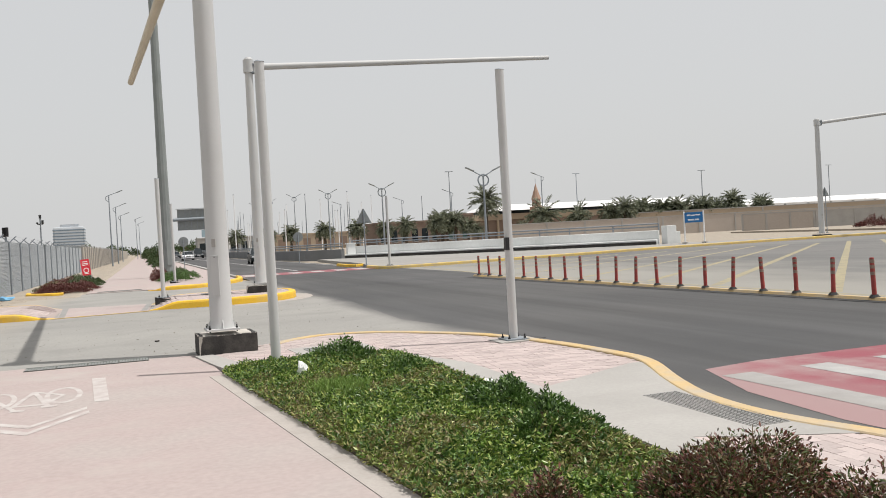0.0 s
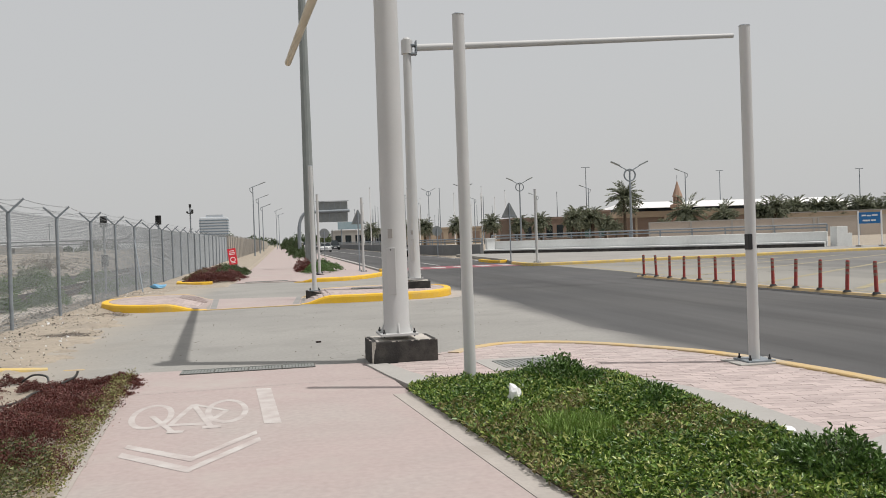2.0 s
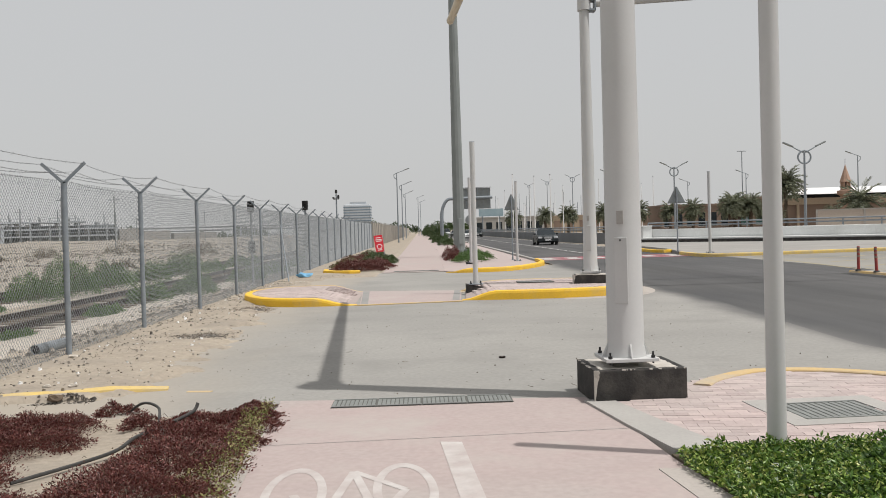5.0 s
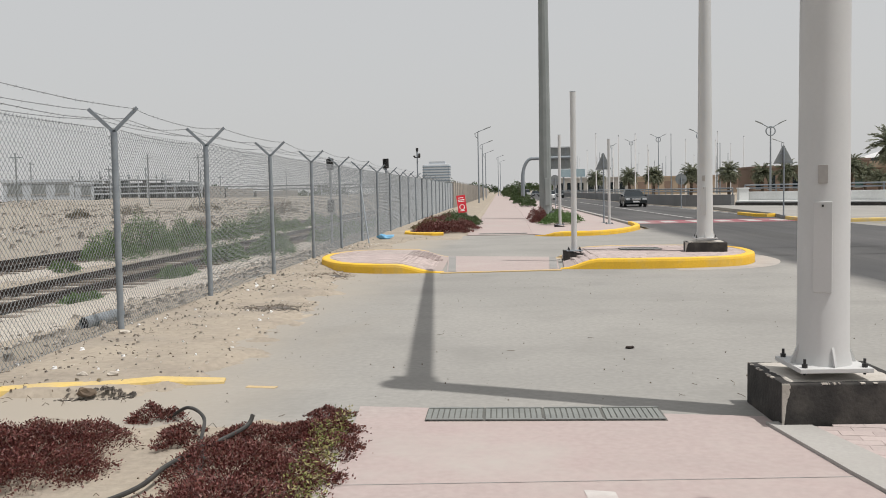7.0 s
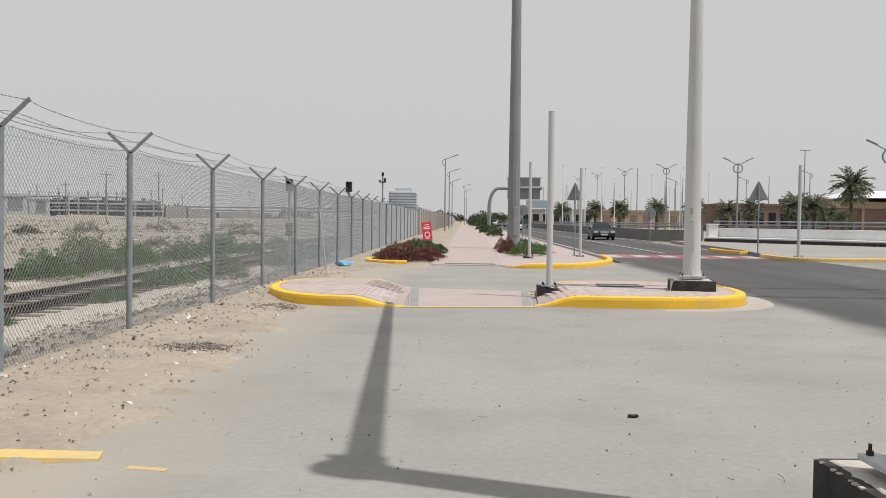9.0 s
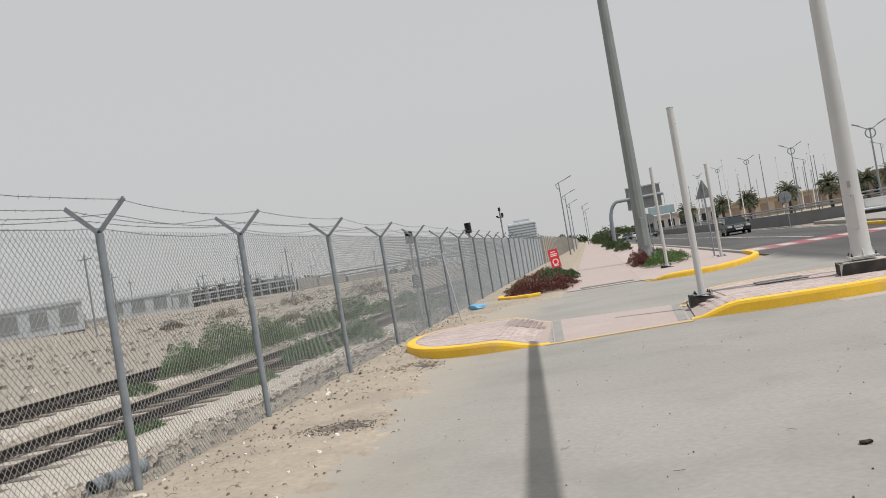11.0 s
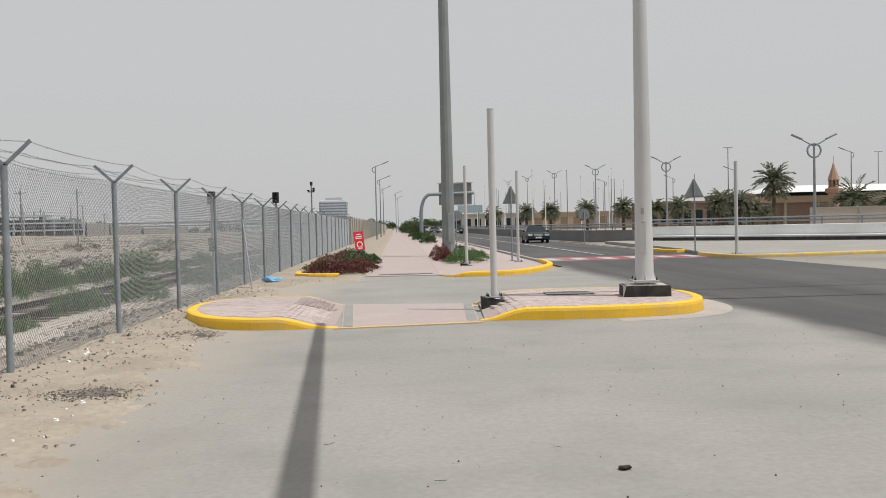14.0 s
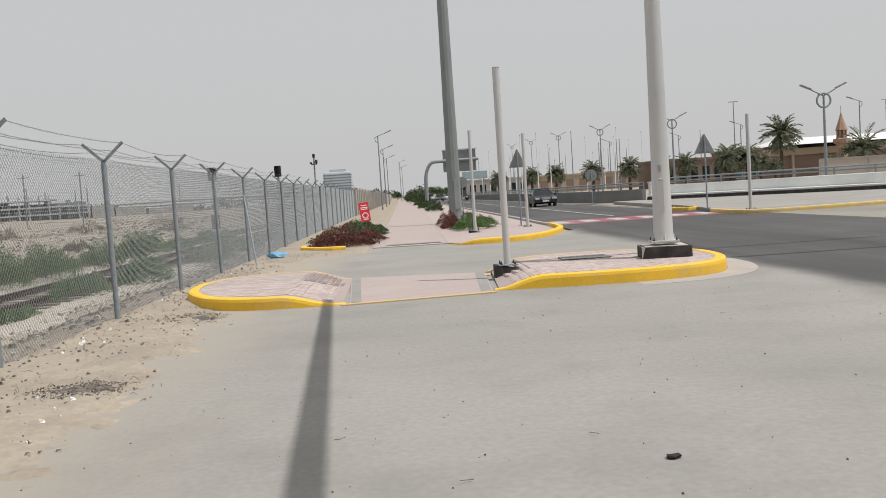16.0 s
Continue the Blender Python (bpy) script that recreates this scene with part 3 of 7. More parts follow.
# far kerbed corner beside the road
FAR_K = [(0.35, 38.6), (1.0, 38.1), (2.6, 38.4), (3.8, 40.2), (4.55, 42.5), (4.8, 45), (4.85, 50), (4.9, 70), (4.9, 150), (4.9, 400)]
fk = [p.xy for p in smooth_line([(a, b, 0) for a, b in FAR_K], 5)]
tagged(kerb("kerb_far", [p for p in fk if p.y < 46.5], 0.2, lambda x, y: 0.03 + 0.14 * smooth01(0.4, 1.2, x), M_YELK), "bright yellow painted kerb at the far corner", "kerb", kind="structure")
tagged(kerb("kerb_roadside", [p for p in fk if p.y > 46], 0.18, 0.13, M_SLAB), "pale concrete kerb along the road", "kerb", kind="structure")
tagged(slab("pavement_verge", [(0.3, 39.2), (1.0, 38.3), (2.5, 38.6), (3.65, 40.3), (4.4, 42.6), (4.65, 45), (4.75, 70), (4.75, 400), (0.85, 400), (0.7, 70)], 0.038, 0.1, M_PAVE),
       "pale pink block-paved verge between path and road", "pavement", kind="structure")
tagged(kerb("kerb_stub", [(-6.2, 14.75), (-5.6, 14.92), (-4.95, 15.10), (-4.6, 15.22), (-4.2, 15.32), (-3.8, 15.45), (-3.25, 15.58)], 0.17, lambda x, y: 0.066 - 0.04 * smooth01(-3.7, -3.2, x) + 0.012 * nz(x, y, 3.0) + 0.012 * nz(x, y, 9.0), M_YELW),
       "short worn yellow kerb half buried in sand", "kerb", kind="structure")
tagged(kerb("kerb_stub", [(-3.02, 15.42), (-2.9, 15.4), (-2.76, 15.38)], 0.07, 0.011, M_YELF), "broken end of a worn yellow kerb in sand", "kerb", kind="structure")
tagged(kerb("kerb_stub", [(-2.9, 39.5), (-3.3, 39.5), (-3.9, 39.75), (-4.4, 40.4), (-4.5, 41.5)][::-1], 0.2, 0.15, M_YELK), "short bright yellow kerb by the fence", "kerb", kind="structure")

# median kerbs and plain paving on the far side of the road
MED = [(12.35, 49.6), (12.3, 46.6), (12.95, 45.6), (15.6, 45.6), (20, 46.3), (25, 47.0), (30, 48.0), (36, 48.6), (43, 48.8), (60, 48.0), (75, 47)]
md = [p.xy for p in smooth_line([(a, b, 0) for a, b in MED], 5)]
tagged(kerb("kerb_median", md, 0.2, 0.16, M_YELW), "yellow painted kerb of the paved median", "kerb", kind="structure")
tagged(slab("pavement_median", [(12.45, 49.6)] + [(p.x + 0.05, p.y + 0.12) for p in md[3:]] + [(75, 52.5), (40, 52.5), (31, 60), (20, 74), (14.6, 76), (13.4, 55)], 0.15, 0.2, M_MED),
       "pale dusty concrete median paving", "pavement", kind="structure")
tagged(kerb("kerb_nose", [(12.3, 57.5), (12.2, 54.2), (12.6, 53.2), (13.2, 53.6)], 0.2, 0.16, M_YELK), "rounded yellow kerb nose at a crossing gap", "kerb", kind="structure")


# ---- road markings ----
def stripe(bm, x0, y0, x1, y1, w, z=0.0075):
    d = Vector((x1 - x0, y1 - y0)).normalized(); n = Vector((-d.y, d.x)) * w / 2
    vs = [bm.verts.new((px + s * n.x, py + s * n.y, z)) for px, py, s in ((x0, y0, -1), (x1, y1, -1), (x1, y1, 1), (x0, y0, 1))]
    f = bm.faces.new(vs); f.normal_update()
    if f.normal.z < 0:
        f.normal_flip()


def flat(name, polys, z, material, label, cat="road marking"):
    bm = bmesh.new()
    for poly in polys:
        f = bm.faces.new([bm.verts.new((x, y, z)) for x, y in poly]); f.normal_update()
        if f.normal.z < 0:
            f.normal_flip()
    return tagged(part(name, bm, material), label, cat, kind="structure")


GC = Vector((2.4, 27.7))
end_pts = [p for p in irl if p.y < 29.2 and p.x > 2.4]
flat("gutter_apron", [[(p + (p - GC).normalized() * 0.5).to_tuple() for p in end_pts] + [(p + (p - GC).normalized() * 0.02).to_tuple() for p in end_pts[::-1]]], 0.0075, M_EDGE, "pale worn concrete apron round the island's end", "paving")
flat("crossing_red", [[(5.2, 6.3), (5.35, 7.6), (5.8, 8.85), (6.6, 9.0), (12.2, 9.05), (12.2, 3.8), (5.35, 3.8)]], 0.003, M_LINER, "faded red painted crossing surface")
flat("crossing_bar", [[(5.68 + 0.98 * i, 8.42), (6.06 + 0.98 * i, 8.42), (6.06 + 0.98 * i, 4.4), (5.68 + 0.98 * i, 4.4)] for i in range(7)], 0.006, M_BARW, "white zebra bars on the red crossing")
flat("crossing_red_far", [[(4.95, 47.4), (12.3, 47.4), (12.3, 51.2), (4.95, 51.2)]], 0.003, M_LINER, "faded red band of the far crossing")
flat("crossing_bar_far", [[(5.4 + i * 1.25, 48.3), (6.0 + i * 1.25, 48.3), (6.0 + i * 1.25, 50.3), (5.4 + i * 1.25, 50.3)] for i in range(6)], 0.006, M_LINEW, "white bars on the far red crossing")
bm = bmesh.new()
stripe(bm, 8.9, 53, 8.9, 400, 0.16); stripe(bm, 12.75, 58, 12.75, 400, 0.14); stripe(bm, 5.3, 60, 5.3, 400, 0.14)
tagged(part("lane_line", bm, M_LINEW), "white painted lane lines", "road marking", kind="structure")
bm = bmesh.new()
for a in ((13.6, 12.0, 40.5, 40.0), (13.4, 15.0, 38.7, 40.6), (13.4, 18.9, 36.5, 40.6), (13.6, 22.1, 35, 41.4), (13.6, 26.0, 33.6, 42.4), (13.6, 30.8, 31.4, 43.0), (14.0, 34.5, 28.5, 43.6), (14.4, 37.8, 25.5, 44.0), (14.6, 40.6, 21.5, 44.0)):
    stripe(bm, *a, 0.24)
stripe(bm, 13.0, 33, 14.2, 44.4, 0.15); stripe(bm, 14, 44.2, 36, 48.6, 0.15); stripe(bm, 13.2, 12, 13.2, 33, 0.12)
tagged(part("hatching", bm, M_LINEY), "faded yellow diagonal hatching on asphalt", "road marking", kind="structure")
bm = bmesh.new(); stripe(bm, 4.9, 30.9, 40, 31.6, 0.05); stripe(bm, 11.6, 31, 12.4, 12, 0.35)
tagged(part("road_joint", bm, M_RUBB), "dark sealed joint across the asphalt", "road marking", kind="structure")
tagged(tac, kind="structure")

# cycle symbol, chevrons and dash on the path
B = pose(-1.05, 11.75, 0.0138, 0, 0, 183.5)


def ring2(bm, cx, cy, rx, ry, w, n=36):
    o = [bm.verts.new((cx + rx * math.cos(2 * math.pi * i / n), cy + ry * math.sin(2 * math.pi * i / n), 0)) for i in range(n)]
    q = [bm.verts.new((cx + (rx - w) * math.cos(2 * math.pi * i / n), cy + (ry - w * 1.9) * math.sin(2 * math.pi * i / n), 0)) for i in range(n)]
    for i in range(n):
        bm.faces.new((o[i], o[(i + 1) % n], q[(i + 1) % n], q[i]))


bm = bmesh.new()
ring2(bm, -0.34, 0.0, 0.20, 0.60, 0.055); ring2(bm, 0.34, 0.0, 0.20, 0.60, 0.055)
W6 = 0.055
stripe(bm, -0.34, 0.0, -0.16, 0.55, W6, 0.0002); stripe(bm, -0.16, 0.55, 0.14, 0.50, 0.10, 0.0004)
stripe(bm, -0.34, 0.0, -0.02, -0.45, W6, 0.0006); stripe(bm, -0.20, 0.70, -0.02, -0.45, W6, 0.0008)
stripe(bm, -0.02, -0.45, 0.16, 0.55, W6, 0.0010); stripe(bm, 0.12, 0.78, 0.34, 0.0, W6, 0.0012)
stripe(bm, -0.29, 0.72, -0.13, 0.72, 0.12, 0.0014); stripe(bm, 0.02, 0.82, 0.16, 0.80, 0.10, 0.0016)
ob = part("cycle_symbol", bm, M_BIKE); ob.matrix_basis = B
tagged(ob, "worn white painted bicycle symbol", "path marking", kind="structure")
flat("chevron_marking", [[(-1.42, 10.15), (-0.85, 9.52), (-0.36, 10.36), (-0.38, 10.5), (-0.85, 9.68), (-1.41, 10.29)],
                         [(-1.42, 10.44), (-0.86, 9.84), (-0.40, 10.62), (-0.41, 10.76), (-0.86, 9.99), (-1.41, 10.56)]], 0.0145, M_BIKE, "worn white painted double chevron")
flat("path_dash", [[(-0.47, 12.93), (-0.31, 12.9), (-0.2, 11.0), (-0.35, 11.03)]], 0.0145, M_BIKE, "worn white dash line on the path")
bm = bmesh.new()
stripe(bm, path_left(12.95), 13.0, 1.05, 13.15, 0.008, 0.0138); stripe(bm, path_left(5), 5.0, path_right(5), 5.05, 0.008, 0.0138)
tagged(part("path_joint", bm, M_PAVG), "thin sawn joints in the concrete path", "path joint", kind="structure")
EDGE_G = [(0.85, 14.2), (1.00, 13.2), (1.14, 12.42), (1.33, 12.3), (1.62, 12.36), (1.45, 12.75), (1.30, 13.3), (1.10, 14.2)]
tagged(slab("path_edging_grey", EDGE_G, 0.033, 0.08, M_SLAB), "grey block edging between path and paving", "edging", kind="structure")
tagged(slab("gutter_strip", [(-2.05, 25.22), (0.32, 25.50), (0.32, 25.64), (-2.05, 25.37)], 0.024, 0.06, M_YELF), "flush faded yellow gutter strip at the path crossing", "kerb", kind="structure")
flat("path_border", [[(-1.91, 25.42), (-1.76, 25.43), (-1.95, 29.45), (-2.12, 29.5)], [(0.1, 25.8), (0.26, 25.8), (0.43, 28.85), (0.27, 28.9)]], 0.0265, M_PAVG, "grey block border of the path crossing", "paving")


# ---- drain grates ----
def grate(at, w, d, bars, panels, label, rz=0):
    g = thing("drain_grate", at, label, "drain grate", rz=rz)
    # dark plate right under the bars paints the shade of the slots
    bm = bmesh.new(); box(bm, -w / 2, -d / 2, -0.03, w / 2, d / 2, 0.003); part("pit", bm, M_PIT, g)
    for k in range(panels):
        x0 = -w / 2 + k * w / panels + 0.008
        x1 = -w / 2 + (k + 1) * w / panels - 0.008
        bm = bmesh.new()
        for i in range(bars):
            u = x0 + (x1 - x0) * i / bars
            box(bm, u, -d / 2, 0.003, u + (x1 - x0) / bars * 0.76, d / 2, 0.008)
        box(bm, x0, -d / 2, 0.003, x1, -d / 2 + 0.025, 0.013); box(bm, x0, d / 2 - 0.025, 0.003, x1, d / 2, 0.013)
        part("grate_panel", bm, M_GRATE, g)
    return g


grate((-0.60, 14.48, 0.014), 1.66, 0.34, 10, 4, "grey steel drain grate set across the cycle path end")
gp = grate((2.74, 13.45, 0.028), 0.72, 0.6, 12, 1, "square steel drain grate in the block paving", 3)
bm = bmesh.new()
for a in ((-0.55, -0.48, 0.55, -0.305), (-0.55, 0.305, 0.55, 0.48), (-0.55, -0.304, -0.365, 0.304), (0.365, -0.304, 0.55, 0.304)):
    box(bm, a[0], a[1], -0.03, a[2], a[3], 0.009)
part("surround", bm, M_SLAB, gp, "pale concrete surround")
grate((-0.75, 40.1, 0.033), 1.75, 0.4, 8, 4, "grey steel drain grate across the far path end")
grate((2.3, 28.4, 0.212), 0.9, 0.6, 12, 1, "square steel drain cover on the paved island")


# ---- poles ----
def bolt(bm, x, y, z, s=1.0):
    tube(bm, [(x, y, z - 0.07 * s), (x, y, z - 0.001), (x, y, z), (x, y, z + 0.035 * s), (x, y, z + 0.036 * s), (x, y, z + 0.085 * s)], [0.014 * s, 0.014 * s, 0.028 * s, 0.028 * s, 0.014 * s, 0.014 * s], 8)


def gantry_pole(at, top, r0, r1, arm_to, arm_r, block, label, armmat, block_h=0.36, rz=0, shift=(0, 0), side=0.0):
    """Tapered traffic-signal pole on a black painted block, with a long arm."""
    p = thing("signal_pole", at, label, "signal pole")
    bm = bmesh.new(); bx, by = block
    box(bm, -bx / 2, -by / 2, -0.08, bx / 2, by / 2, block_h, Matrix.Rotation(radians(rz), 4, "Z"), 0.012)
    for v in bm.verts:
        if v.co.z > 0.1:
            v.co += Vector((0.012 * nz(v.co.x * 9, v.co.y * 9, 1), 0.012 * nz(v.co.x * 7, v.co.y * 7, 1, 3), 0.012 * nz(v.co.x * 5, v.co.y * 5, 1, 6)))
    bmesh.ops.translate(bm, verts=bm.verts, vec=(*shift, 0))
    part("footing", bm, M_BLACK, p, "chipped black painted concrete footing")
    bm = bmesh.new(); mz = Matrix.Rotation(radians(rz), 4, "Z")
    ring = []
    for e in range(64):
        c_, s_ = math.cos(e * math.pi / 32), math.sin(e * math.pi / 32)
        q = 1 / max(abs(c_), abs(s_)) * (0.44 + 0.035 * nz(c_ * 4, s_ * 4, 1.0, 2) + 0.015 * nz(c_ * 14, s_ * 14, 1.0, 5))
        ring.append((min(max(c_ * q, -0.485), 0.485) * bx, min(max(s_ * q, -0.485), 0.485) * by))
    low = [bm.verts.new(mz @ Vector((x, y, block_h - 0.01))) for x, y in ring]
    top_ = [bm.verts.new(mz @ Vector((x * 0.93, y * 0.93, block_h + 0.007))) for x, y in ring]
    bm.faces.new(top_)
    for e in range(64):
        bm.faces.new((low[e], low[(e + 1) % 64], top_[(e + 1) % 64], top_[e]))
    bmesh.ops.translate(bm, verts=bm.verts, vec=(*shift, 0))
    part("grout", bm, M_CHIP, p, "rough pale cement grout")
    rc = random.Random(int(at[0] * 10))
    bm = bmesh.new()
    for e in range(26):
        if rc.random() < 0.75:
            continue
        u = -bx / 2 + bx * (e + rc.random()) / 26; w_ = rc.uniform(0.008, 0.075) * rc.random()
        box(bm, u, -by / 2 - 0.004, block_h - rc.uniform(0.002, 0.008), u + w_ * 1.4, -by / 2 + 0.02, block_h + 0.004, mz)
        v_ = -by / 2 + by * (e + rc.random()) / 26
        box(bm, -bx / 2 - 0.004, v_, block_h - rc.uniform(0.002, 0.008), -bx / 2 + 0.02, v_ + w_ * 1.4, block_h + 0.004, mz)
    for e in range(30):
        z_ = block_h * e / 30; w_ = 0.006 + 0.06 * (e / 30) ** 1.5 * (0.8 + 0.4 * nz(e * 0.37, at[0], 1.0))
        box(bm, -bx / 2 - 0.005, -by / 2 - 0.005, z_, -bx / 2 + w_, -by / 2 + 0.01, z_ + block_h / 30 + 0.002, mz)
    bmesh.ops.translate(bm, verts=bm.verts, vec=(*shift, 0))
    part("chipped_edge", bm, M_CHIP, p, "pale chipped cement edges")["kind"] = "stuff"
    z = block_h + 0.06
    bm = bmesh.new(); h = 0.238; box(bm, -h, -h, z, h, h, z + 0.03, Matrix.Rotation(radians(rz), 4, "Z"), 0.004); part("base_plate", bm, M_POLE, p)
    for sx in (-1, 1):
        for sy in (-1, 1):
            v = Matrix.Rotation(radians(rz), 3, "Z") @ Vector((sx * 0.195, sy * 0.195, 0))
            bm = bmesh.new(); bolt(bm, v.x, v.y, z + 0.03, 0.68); part("bolt", bm, M_DARK, p)
    for k in range(4):
        bm = bmesh.new(); m = Matrix.Rotation(radians(rz + k * 90), 4, "Z")
        vs = [m @ Vector(q) for q in ((r0 - 0.01, -0.008, z + 0.03), (r0 + 0.055, -0.008, z + 0.03), (r0 - 0.01, -0.008, z + 0.18), (r0 - 0.01, 0.008, z + 0.03), (r0 + 0.055, 0.008, z + 0.03), (r0 - 0.01, 0.008, z + 0.18))]
        a = [bm.verts.new(q) for q in vs]
        for f in ((0, 1, 2), (5, 4, 3), (0, 3, 4, 1), (1, 4, 5, 2), (2, 5, 3, 0)):
            bm.faces.new([a[i] for i in f])
        part("gusset", bm, M_POLE, p)
    bm = bmesh.new(); tube(bm, [(0, 0, z + 0.02), (0, 0, z + 0.12), (0, 0, 2.5), (0, 0, top)], [r0 + 0.02, r0, r0 + (r1 - r0) * 0.35, r1], 32); part("shaft", bm, M_POLE, p, smooth=True)
    bm = bmesh.new(); tube(bm, [(0, 0, top), (0, 0, top + 0.05)], [r1 + 0.01, r1 - 0.02], 24); part("cap", bm, M_POLE, p)
    bm = bmesh.new(); a = radians(-112)
    m = Matrix.Rotation(a, 4, "Z")
    box(bm, r0 - 0.012, -0.06, z + 0.52, r0 + 0.002, 0.06, z + 1.12, m, 0.006); part("access_door", bm, M_POLE, p)
    bm = bmesh.new(); box(bm, r0 - 0.015, -0.03, z + 1.24, r0 + 0.004, 0.03, z + 1.36, m, 0.002); part("sticker", bm, M_SLAB, p)
    bm = bmesh.new(); box(bm, r0, -0.006, z + 1.085, r0 + 0.012, 0.006, z + 1.10, m); part("lock", bm, M_DARK, p)
    d = Vector(arm_to) - Vector(at); d0 = Vector((d.x, d.y, 0)).normalized()
    az = top - 0.12
    bm = bmesh.new(); tube(bm, [Vector((0, 0, az - 0.28)), Vector((0, 0, az + 0.1))], [r1 + 0.05] * 2, 24); part("collar", bm, M_POLE, p)
    bm = bmesh.new()
    for q in (-0.2, 0.04):
        box(bm, 0.05, -0.13, az - 0.1 + q, r1 + 0.16, 0.13, az - 0.06 + q, Matrix.Rotation(math.atan2(d0.y, d0.x), 4, "Z"))
    box(bm, r1 + 0.13, -0.13, az - 0.31, r1 + 0.16, 0.13, az + 0.08, Matrix.Rotation(math.atan2(d0.y, d0.x), 4, "Z"))
    part("bracket", bm, M_GALV, p)
    s = d0 * (r1 + 0.15) + Vector((side, 0, az - 0.1))
    bm = bmesh.new(); tube(bm, [s, s.lerp(d, 0.5), d], [arm_r, arm_r * 0.85, arm_r * 0.68], 18); part("arm", bm, armmat, p, smooth=True)
    return p


gantry_pole((1.285, 14.40, 0.01), 7.2, 0.167, 0.143, (0.20, 25.0, 6.02), 0.115, (0.84, 0.74), "tall white signal pole with long cream arm on black footing", M_ARM, 0.29, 2, (0.055, 0.10), 0.06)
gantry_pole((3.55, 27.5, 0.19), 7.0, 0.17, 0.11, (13.45, 27.35, 7.36), 0.10, (0.86, 0.7), "tall white signal pole with a horizontal arm on the paved island", M_POLE, 0.22, -8)
gantry_pole((45.1, 49.6, 0.14), 8.1, 0.2, 0.15, (57.8, 43.5, 9.1), 0.12, (0.9, 0.9), "distant white signal pole with an arm over the road", M_POLE, 0.1)


def thin_pole(at, h, r, label, plate=True, tilt=0.0, block=0.0, mark=False, shoe=False):
    p = thing("post", at, label, "post")
    if tilt:
        p.matrix_basis = pose(*at, 0, tilt, 0)
    if block:
        bm = bmesh.new(); box(bm, -0.24, -0.16, -0.1, 0.24, 0.16, block, None, 0.01)
        for v in bm.verts:
            if v.co.z > 0.05:
                v.co.z -= 0.10 * smooth01(0.0, 0.25, v.co.x)
        part("footing", bm, M_BLACK, p, "small dark concrete footing"); z0 = block - 0.02
    else:
        z0 = 0.0
    if plate:
        bm = bmesh.new(); box(bm, -0.17, -0.17, z0 + 0.0, 0.17, 0.17, z0 + 0.02, None, 0.003); part("base_plate", bm, M_GALV, p)
        for sx in (-1, 1):
            for sy in (-1, 1):
                bm = bmesh.new(); bolt(bm, sx * 0.12, sy * 0.12, z0 + 0.02, 0.7); part("bolt", bm, M_DARK, p)
    bm = bmesh.new(); tube(bm, [(0, 0, z0), (0, 0, z0 + h)], r, 20); part("shaft", bm, M_POLE, p, smooth=True)
    bm = bmesh.new(); tube(bm, [(0, 0, z0 + h), (0, 0, z0 + h + 0.012)], [r + 0.004, r - 0.008], 20); part("cap", bm, M_GALV, p)
    if mark:
        bm = bmesh.new(); box(bm, -r - 0.004, -r - 0.004, 1.28, -r * 0.25, r * 0.4, 1.46, None, 0.006); part("tape_band", bm, M_DARK, p, "black tape band")
    return p


thin_pole((1.75, 12.15, 0.0), 3.9, 0.062, "plain pale grey steel post rising from the green bed", plate=False)
p = thin_pole((5.17, 12.45, 0.045), 3.85, 0.062, "plain white steel post bolted to the block paving", mark=True)
bm = bmesh.new(); box(bm, -0.3, -0.24, -0.05, 0.3, 0.24, 0.0, None, 0.01); part("footing", bm, M_SLAB, p, "cracked pale cement pad")
thin_pole((0.74, 27.5, 0.1), 3.45, 0.062, "plain white steel post on a small dark footing", block=0.17)
thin_pole((1.66, 45.0, 0.038), 3.75, 0.06, "plain white steel post by the planted bed", block=0.1)
thin_pole((3.95, 47.0, 0.038), 3.72, 0.06, "plain white steel post near the kerb")
thin_pole((12.86, 46.4, 0.15), 3.78, 0.07, "plain white steel post on the median nose")

# high mast on the far verge
hm = thing("high_mast", (1.68, 56.6, 0.038), "very tall grey faceted lighting mast", "mast")
bm = bmesh.new(); tube(bm, [(0, 0, 0), (0, 0, 0.5), (0, 0, 24)], [0.38, 0.345, 0.18], 12); part("shaft", bm, M_POLEG, hm)
bm = bmesh.new(); tube(bm, [(0, 0, 0), (0, 0, 0.05)], 0.6, 24); part("base_plate", bm, M_POLEG, hm)
for k in range(8):
    bm = bmesh.new(); box(bm, 0.32, -0.012, 0.05, 0.56, 0.012, 0.4, Matrix.Rotation(k * math.pi / 4, 4, "Z")); part("gusset", bm, M_POLEG, hm)
bm = bmesh.new(); box(bm, 0.26, -0.14, 0.7, 0.375, 0.14, 2.2, Matrix.Rotation(radians(-75), 4, "Z"), 0.03); part("access_door", bm, M_POLEG, hm)

# ---- chain-link fence along the railway ----
FX = -5.36
POSTS = [18.1 - 3.6 * k for k in range(4, 0, -1)] + [18.3, 21.5] + [25.3 + 3.75 * k for k in range(19)]
FORK = 2.37


def fence_base(y):
    return ground_z(FX, y) - 0.03


